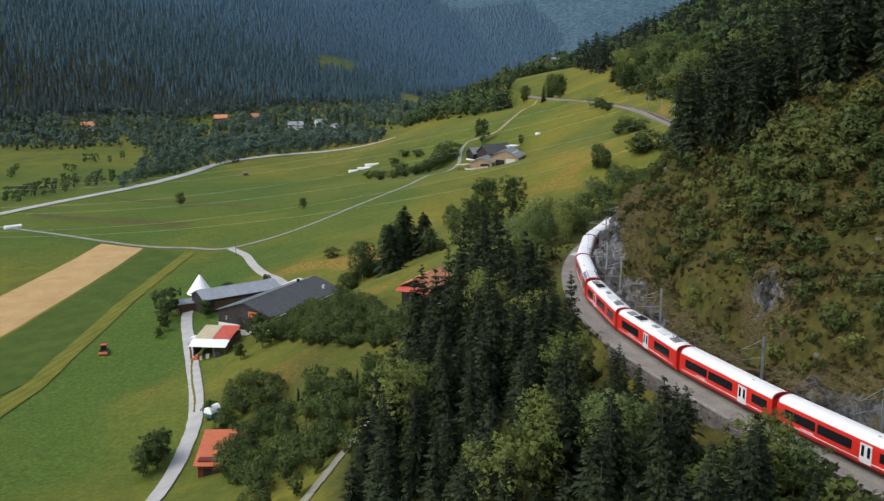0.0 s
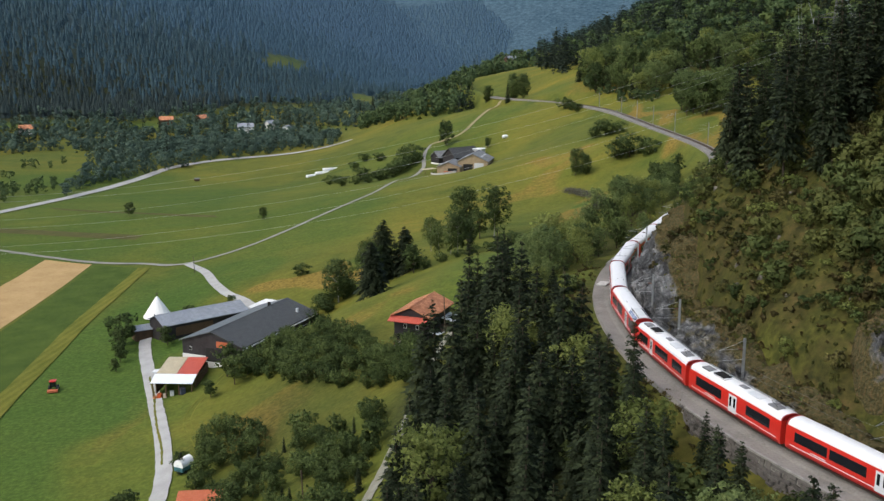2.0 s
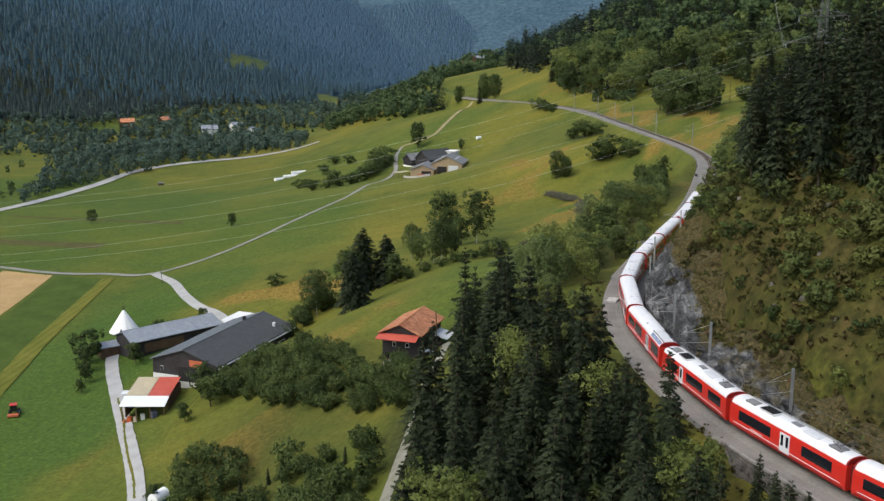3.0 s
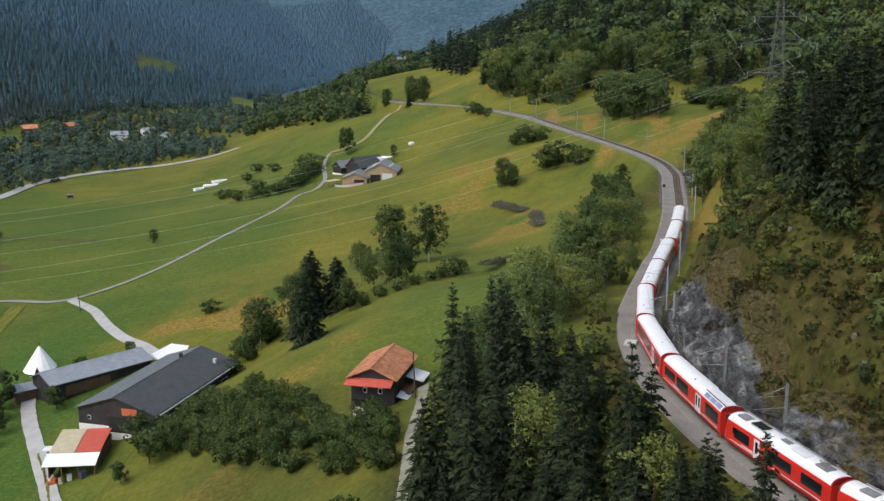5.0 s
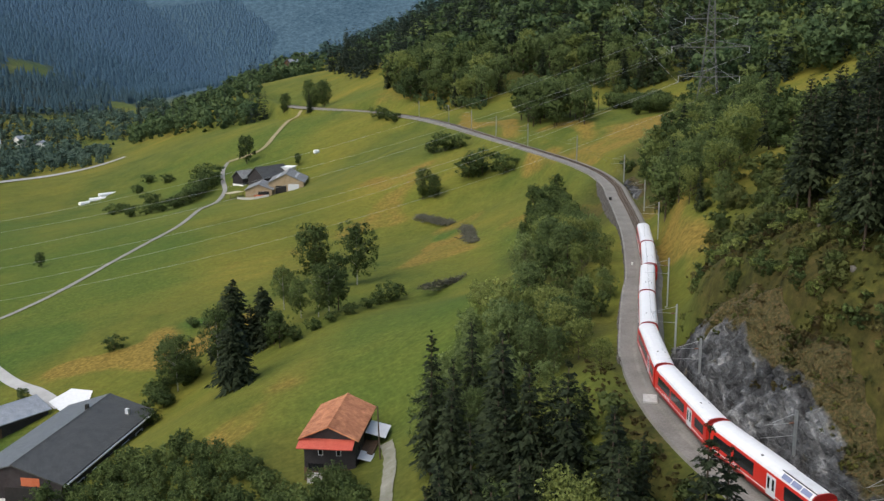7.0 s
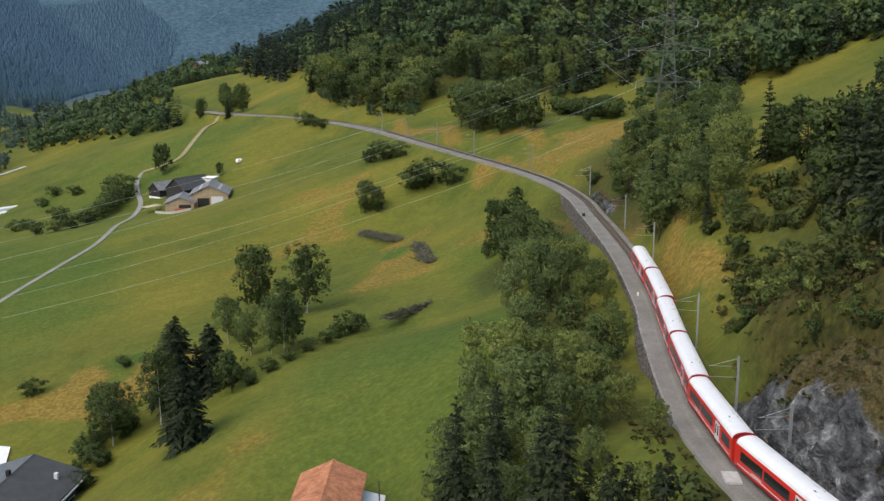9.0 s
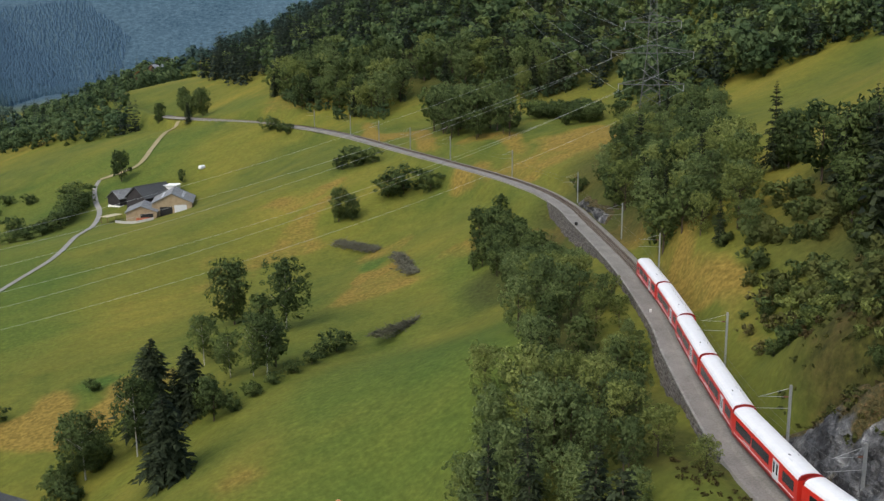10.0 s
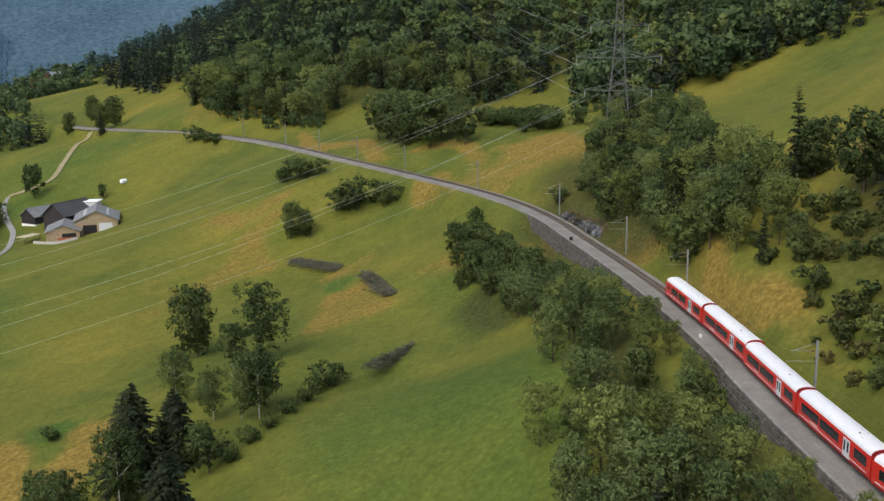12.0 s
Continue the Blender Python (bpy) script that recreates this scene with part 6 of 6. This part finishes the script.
house = gable("farmhouse", "dark wooden farmhouse with orange tiled roof", (-2.9, 235.2), 65.7, 13.2, 8.0, 23.2, 29.1, 30.9, DARK_WOOD, TILE_ROOF, "house", 0.7, BROWN_WOOD, 0.9,
              openings=[("b", 1.4, 3.0, 0.75, 1.0, PLASTER, "window"), ("b", -1.4, 3.0, 0.75, 1.0, PLASTER, "window"), ("b", 2.2, 0.4, 2.4, 1.2, GLASS, "cellar_opening"), ("d", 1.0, 2.6, 1.2, 1.4, GLASS, "window"), ("d", -3.6, 2.4, 0.9, 1.1, GLASS, "window")])
part("porch_roof", prism([(-4.3, -0.06), (4.3, -0.06), (4.3, 0.1), (-4.3, 0.1)], -1.5, 1.4), RED_SHEET, house, "red sheet porch roof", pose(-7.5, 0.3, 5.35, 0, -16, 0))
part("side_roof", box((5.2, 3.4, 0.14), (0, 0, 0), 0.02), LIGHT_GREY, house, "pale grey sheet lean-to", pose(3.4, -5.7, 3.5, 14, 0, 0))
part("side_roof", box((3.0, 2.2, 0.14), (0, 0, 0), 0.02), LIGHT_GREY, house, "pale grey sheet lean-to", pose(-4.4, -5.2, 2.2, 12, 0, 0))
part("annex", box((5.5, 2.2, 2.6), (-1.0, -5.0, 1.0), 0.05), BROWN_WOOD, house)
part("terrace", box((9.5, 3.0, 0.3), (4.2, -7.2, 0.9), 0.04), CONCRETE, house, "pale concrete terrace strip")
part("stone_base", box((1.8, 2.6, 1.3), (-7.2, 2.0, -0.5), 0.05), CONCRETE, house)

lean = thing("implement_shed", pose(-62.3, 262.5, 2.6, 0, 0, 84), "open implement shed with beige and red sheet roof", "shed")
for s, mat, tag in ((2.5, BEIGE_SHEET, "beige sheet roof"), (-2.6, RED_SHEET, "red sheet roof")):
    part("roof_sheet", box((10, 5.0, 0.16), (0, 0, 0), 0.02), mat, lean, tag, pose(2.2, s, 4.7, 0, -6, 0))
part("front_roof", box((4.2, 10.4, 0.16), (0, 0, 0), 0.02), plain("white_sheet", (0.68, 0.71, 0.75), 0.5, vary=0.08), lean, "white sheet front roof", pose(-5.2, 0, 3.75, 0, -14, 0))
part("back_wall", box((0.2, 10, 4.6), (7.0, 0, 1.8)), BROWN_WOOD, lean)
for s in (-1, 1):
    part("side_wall", box((11, 0.2, 4.2), (1.4, s * 4.9, 1.6)), BROWN_WOOD, lean)
for y in (-4.8, -1.6, 1.6, 4.8):
    part("post", box((0.22, 0.22, 3.6), (-6.6, y, 1.5)), BROWN_WOOD, lean)
part("side_awning", box((2.6, 2.4, 0.14), (2.4, 6.4, 3.1), 0.02), plain("pale_sheet", (0.6, 0.62, 0.63), 0.6), lean)
for k, (x, y, c, w) in enumerate([(-6.0, 3.4, (0.5, 0.10, 0.03), 1.2), (-6.2, 2.0, (0.55, 0.45, 0.36), 1.0), (-5.8, 0.4, (0.6, 0.6, 0.58), 1.1), (-6.4, -2.4, (0.06, 0.07, 0.10), 1.5), (-6.3, 4.5, (0.45, 0.2, 0.08), 0.9)]):
    crate = thing("crate", lean.matrix_basis @ pose(x, y, float(level((lean.matrix_basis @ Vector((x, y, 0)))[:2])[0]) - 2.6, 0, 0, 12 * k), ("orange", "tan", "white", "dark blue", "brown")[k] + " crate in front of the open shed", "crate", "crates by the shed")
    part("case", box((w, w * 0.8, w), (0, 0, w / 2), 0.06), plain("crate_paint_%s" % ("orange", "tan", "white", "blue", "brown")[k], c), crate)
    part("lid", box((w * 1.06, w * 0.86, 0.08), (0, 0, w + 0.03), 0.02), plain("crate_lid_%s" % ("orange", "tan", "white", "blue", "brown")[k], tuple(v * 0.8 for v in c)), crate)

low = thing("red_roofed_shed", pose(-44.2, 185, 3.0, 0, 0, -88), "dark red shed with rust red mono pitch roof", "shed")
part("wall", prism([(-3.2, -2), (3.2, -2), (3.2, 3.6), (-3.2, 3.6)], -5.6, 5.6), plain("dark_red_boards", (0.12, 0.022, 0.016), 0.8, vary=0.3), low)
part("roof_sheet", box((13.2, 7.8, 0.18), (0, 0, 0), 0.02), RUST_ROOF, low, "rust red sheet roof", pose(0.4, 0, 4.1, 0, 10, 0))
part("door", box((0.12, 1.6, 2.0), (5.65, -1.4, 0.8), 0.02), BLACK, low)
tank = thing("water_barrel", pose(-38.4, 175, float(level((-38.4, 175))[0]), 0, 0, 0), "pale yellow round barrel beside the red shed", "barrel")
part("drum", rod((0, 0, -0.3), (0, 0, 2.4), 1.1, 1.2, 20), plain("yellow_plastic", (0.42, 0.33, 0.14), 0.6), tank)
part("lid", rod((0, 0, 2.4), (0, 0, 2.9), 1.15, 0.5, 20), plain("yellow_lid", (0.45, 0.36, 0.17), 0.6), tank)
wagon = thing("covered_wagon", pose(-51.2, 210, float(level((-51.2, 210))[0]), 0, 0, 60), "small trailer with white rounded cover and blue side", "trailer")
part("cover", prism([(-1.1, 1.3)] + [(1.15 * math.cos(a), 1.5 + 1.3 * math.sin(a)) for a in np.linspace(math.pi, 0, 11)] + [(1.1, 1.3)], -1.7, 1.7), CANVAS, wagon, "white cover")
part("tray", box((3.5, 2.2, 0.9), (0, 0, 0.85), 0.05), plain("blue_green_paint", (0.05, 0.14, 0.16), 0.5), wagon, "blue green tray")
for x in (-1.0, 1.0):
    for s in (-1, 1):
        part("wheel", rod((x, s * 1.0, 0.35), (x, s * 1.2, 0.35), 0.36, 0.36, 14), BLACK, wagon)

tent = thing("tipi_tent", pose(-83.8, 334.4, float(level((-83.8, 334.4))[0]), 0, 0, 20), "white canvas tipi with dark pole tips", "tent")
bm = bmesh.new()
bmesh.ops.create_cone(bm, cap_ends=False, segments=14, radius1=4.6, radius2=0.25, depth=6.6, matrix=Matrix.Translation((0, 0, 3.2)))
part("canvas", bm, CANVAS, tent)
for k in range(5):
    a = k * 1.256
    part("pole", rod((0.25 * math.cos(a), 0.25 * math.sin(a), 6.2), (-0.5 * math.cos(a), -0.5 * math.sin(a), 7.7), 0.05, 0.04, 6), BARK, tent)
part("entrance", prism([(-0.7, -0.2), (0.7, -0.2), (0, 1.7)], -0.1, 0.1), BLACK, tent, "dark entrance flap", pose(-1.6, -4.0, 0.2, 0, 0, 68))
field("concrete_yard", [(-54, 327), (-49, 331), (-44, 326), (-45, 319), (-51, 320)], 0.4, plain("white_concrete", (0.62, 0.62, 0.62), 0.8, vary=0.1), "pale concrete yard behind the barn", "yard", 2.0)

tractor = thing("tractor", pose(-97, 273, float(level((-97, 273))[0]), 0, 0, 100), "small red tractor standing in the green field", "tractor")
part("hood", box((1.7, 0.9, 0.8), (0.9, 0, 1.15), 0.1), RED, tractor)
cab_ = part("cab", box((1.5, 1.5, 1.5), (-0.6, 0, 1.9), 0.08), GLASS, tractor)
part("cab_roof", box((1.7, 1.7, 0.16), (-0.6, 0, 2.72), 0.05), RED, cab_)
part("mower", box((1.2, 2.6, 0.6), (-2.2, 0, 0.5), 0.08), RUST_ROOF, tractor)
for x, r in ((-0.8, 0.78), (1.4, 0.5)):
    for s in (-1, 1):
        w_ = part("wheel", rod((x, s * 0.75, r), (x, s * 1.15, r), r, r, 18), BLACK, tractor)
        part("rim", rod((x, s * 1.1, r), (x, s * 1.18, r), r * 0.5, r * 0.5, 12), LIGHT_GREY, w_)

# the hill farm
hill_barn = gable("hill_barn", "tan boarded barn with grey sheet roof on the hill", (38, 551), 75, 20, 16, 19.6, 25.2, 29.0, TAN_WALL, WORN_ROOF, openings=[("b", 2.4, 0.1, 5, 4.0, BLACK, "barn_door"), ("b", -3.4, 0.1, 5, 4.6, LIGHT_GREY, "sliding_door")])
gable("hill_shed", "low tan shed with worn grey roof on the hill", (24.6, 547), 75, 16, 12, 19.0, 22.6, 25.0, TAN_WALL, WORN_ROOF, "shed", openings=[("b", -2.2, 0.1, 5, 2.8, BLACK, "barn_door")])
gable("hill_barn", "dark boarded barn with dark grey roof on the hill", (32, 571), 35, 18, 11, 19.5, 25.0, 29.5, DARK_WOOD, DARK_ROOF)
gable("hill_house", "dark wooden farmhouse with grey roof on the hill", (22.5, 586), 30, 11, 8, 18.5, 23.0, 26.0, DARK_WOOD, WORN_ROOF, "house", plinth=PLASTER)
fall_ = 3.8 / 8
for side_of in (-1, 1):
    for k in range(5):
        part("skylight", box((1.4, 1.0, 0.1), (0, 0, 0), 0.02), LIGHT_GREY, hill_barn, "pale rectangular skylight", pose(-6 + 3 * k, side_of * 4.2, 9.4 - 4.2 * fall_ + 0.32, -side_of * math.degrees(math.atan(fall_)), 0, 0))
awning = thing("yard_awning", pose(13, 556, float(level((13, 556))[0]), 0, 0, 40), "low pale awning on posts in the farmyard", "awning")
part("awning_roof", box((9, 4, 0.15), (0, 0, 2.6), 0.03), BEIGE_SHEET, awning)
for x in (-4.2, 4.2):
    for y in (-1.7, 1.7):
        part("post", box((0.15, 0.15, 2.8), (x, y, 1.2)), BROWN_WOOD, awning)
stack = thing("timber_stack", pose(23, 537, float(level((23, 537))[0]), 0, 0, -15), "stack of orange brown sawn timber beside the shed", "timber stack")
for k in range(12):
    part("beam", box((5.5 + 0.4 * (k % 3), 0.5, 0.34), (0.2 * (k % 3), -1.1 + 0.6 * (k % 4), 0.2 + 0.4 * (k // 4)), 0.03), RUST_ROOF if k % 3 else BROWN_WOOD, stack)
kerb = catmull([(14, 552), (17, 540), (19, 533), (26, 531)], 1.5)
kerb = np.c_[kerb, level(kerb)]
tagged(new("yard_wall", swept(kerb, [(-0.15, -0.3), (-0.15, 1.0), (0.15, 1.0), (0.15, -0.3)], CONCRETE, "yard_wall")), "low pale concrete wall round the farmyard", "wall", kind="structure")
white_shed = thing("white_shed", pose(42, 574, 25.5, 0, 0, 60), "small white shed behind the hill barn", "shed")
part("wall", box((6, 5, 3.4), (0, 0, 1.2), 0.05), PLASTER, white_shed)
part("roof_sheet", box((7, 6, 0.2), (0, 0, 3.0), 0.03), CANVAS, white_shed)
bale = thing("hay_bale", pose(58, 586, float(level((58, 586))[0]) + 0.9, 0, 0, 30), "white wrapped hay bale on the hill meadow", "hay bale")
part("wrap", box((3.4, 1.9, 1.9), (0, 0, 0), 0.5), CANVAS, bale)
for k, (x, y, l) in enumerate([(-51, 658, 9), (-46, 664, 10), (-58, 655, 6), (-206, 468, 8)]):
    cover = thing("covered_bales", pose(x, y, float(level((x, y))[0]), 0, 0, 20 + 8 * k), "row of white wrapped bales lying in the meadow", "hay bale", "white bale rows")
    part("wrap", prism([(-1.0, -0.2), (1.0, -0.2), (1.0, 0.9), (0.5, 1.5), (-0.5, 1.5), (-1.0, 0.9)], -l / 2, l / 2), CANVAS, cover)

trough = thing("feed_rack", pose(-133.7, 675, float(level((-133.7, 675))[0]), 0, 0, 25), "small grey wooden feed rack in the meadow", "feed rack")
part("bin", box((3.0, 1.8, 1.0), (0, 0, 0.9), 0.08), BROWN_WOOD, trough)
part("rack_roof", prism([(-1.2, 1.7), (0, 2.3), (1.2, 1.7), (1.2, 1.85), (0, 2.45), (-1.2, 1.85)], -1.7, 1.7), WORN_ROOF, trough)
for x in (-1.3, 1.3):
    for y in (-0.75, 0.75):
        part("leg", box((0.16, 0.16, 1.9), (x, y, 0.85)), BROWN_WOOD, trough)

# far houses in the valley
for x, y, turn, l, w, roof, tag in [(-228, 1030, 20, 13, 10, TILE_ROOF, "orange tiled"), (-196, 1046, 60, 12, 9, TILE_ROOF, "orange tiled"), (-140, 960, 10, 14, 10, GREY_ROOF, "grey"), (-118, 985, 40, 12, 9, GREY_ROOF, "grey"), (-100, 940, 80, 12, 9, GREY_ROOF, "grey"), (-330, 930, 15, 12, 9, TILE_ROOF, "orange tiled"),
                                    (118, 1030, 30, 12, 9, GREY_ROOF, "grey"), (104, 1024, 70, 12, 9, RUST_ROOF, "rust red"), (134, 1044, 40, 12, 9, GREY_ROOF, "grey")]:
    z = float(level((x, y))[0])
    gable("village_house", ("white" if y < 1000 else "brown wooden") + " village house with %s roof among trees" % tag, (x, y), turn, l, w, z, z + 5.5, z + 8.5, PLASTER if y < 1000 else BROWN_WOOD, roof, "house", openings=[("b", 0, 1.2, 1.2, 1.4, GLASS, "window"), ("d", -3, 1.2, 1.2, 1.4, GLASS, "window"), ("d", 3, 1.2, 1.2, 1.4, GLASS, "window")])

# poles, fences and brush
for x, y, h in [(1.5, 226, 9), (-24, 168, 9), (-82, 388, 7), (147, 448, 9)]:
    pole = thing("wooden_pole", pose(x, y, float(level((x, y))[0]) - 0.3, 2, -2, 0), "dark wooden pole standing in the grass", "pole", "wooden poles")
    part("shaft", rod((0, 0, 0), (0, 0, h), 0.13, 0.09, 8), BARK, pole)


def brush_pile(x, y, turn, length, width, label):
    """A heap of cut twigs."""
    r = np.random.default_rng(int(x * 7 + y))
    n = int(14 * length * width)
    c = np.c_[r.uniform(-0.5, 0.5, n) * length, r.normal(0, 0.22, n) * width, r.uniform(0.0, 1.0, n)]
    c[:, 2] = 0.1 + c[:, 2] * 1.3 * np.clip(1 - (c[:, 1] / (0.55 * width)) ** 2, 0.1, 1)
    along = unit(np.c_[r.normal(0, 1, n), r.normal(0, 1, n), r.uniform(-0.2, 0.6, n)])
    v, f, _ = blades(c, along, unit(np.cross(along, r.normal(size=(n, 3)))), r.uniform(0.9, 2.2, (n, 1)), r.uniform(0.06, 0.18, (n, 1)), np.tile((0, 0, 1.0), (n, 1)))
    heap = thing("brush_pile", pose(x, y, float(level((x, y))[0]), 0, 0, turn), label, "brush pile")
    part("brush", mesh_of("brush", v, f, foliage("dry_twigs_%d" % int(x), (0.075, 0.075, 0.050), (0.180, 0.172, 0.130))), None, heap)


brush_pile(42, 318.5, 26, 17, 4, "long heap of cut grey green branches in the meadow")
brush_pile(67, 409, -69, 19, 7, "heap of grey cut branches in the meadow")
brush_pile(65.5, 369, 77, 25, 5, "heap of cut branches beside a dry patch")
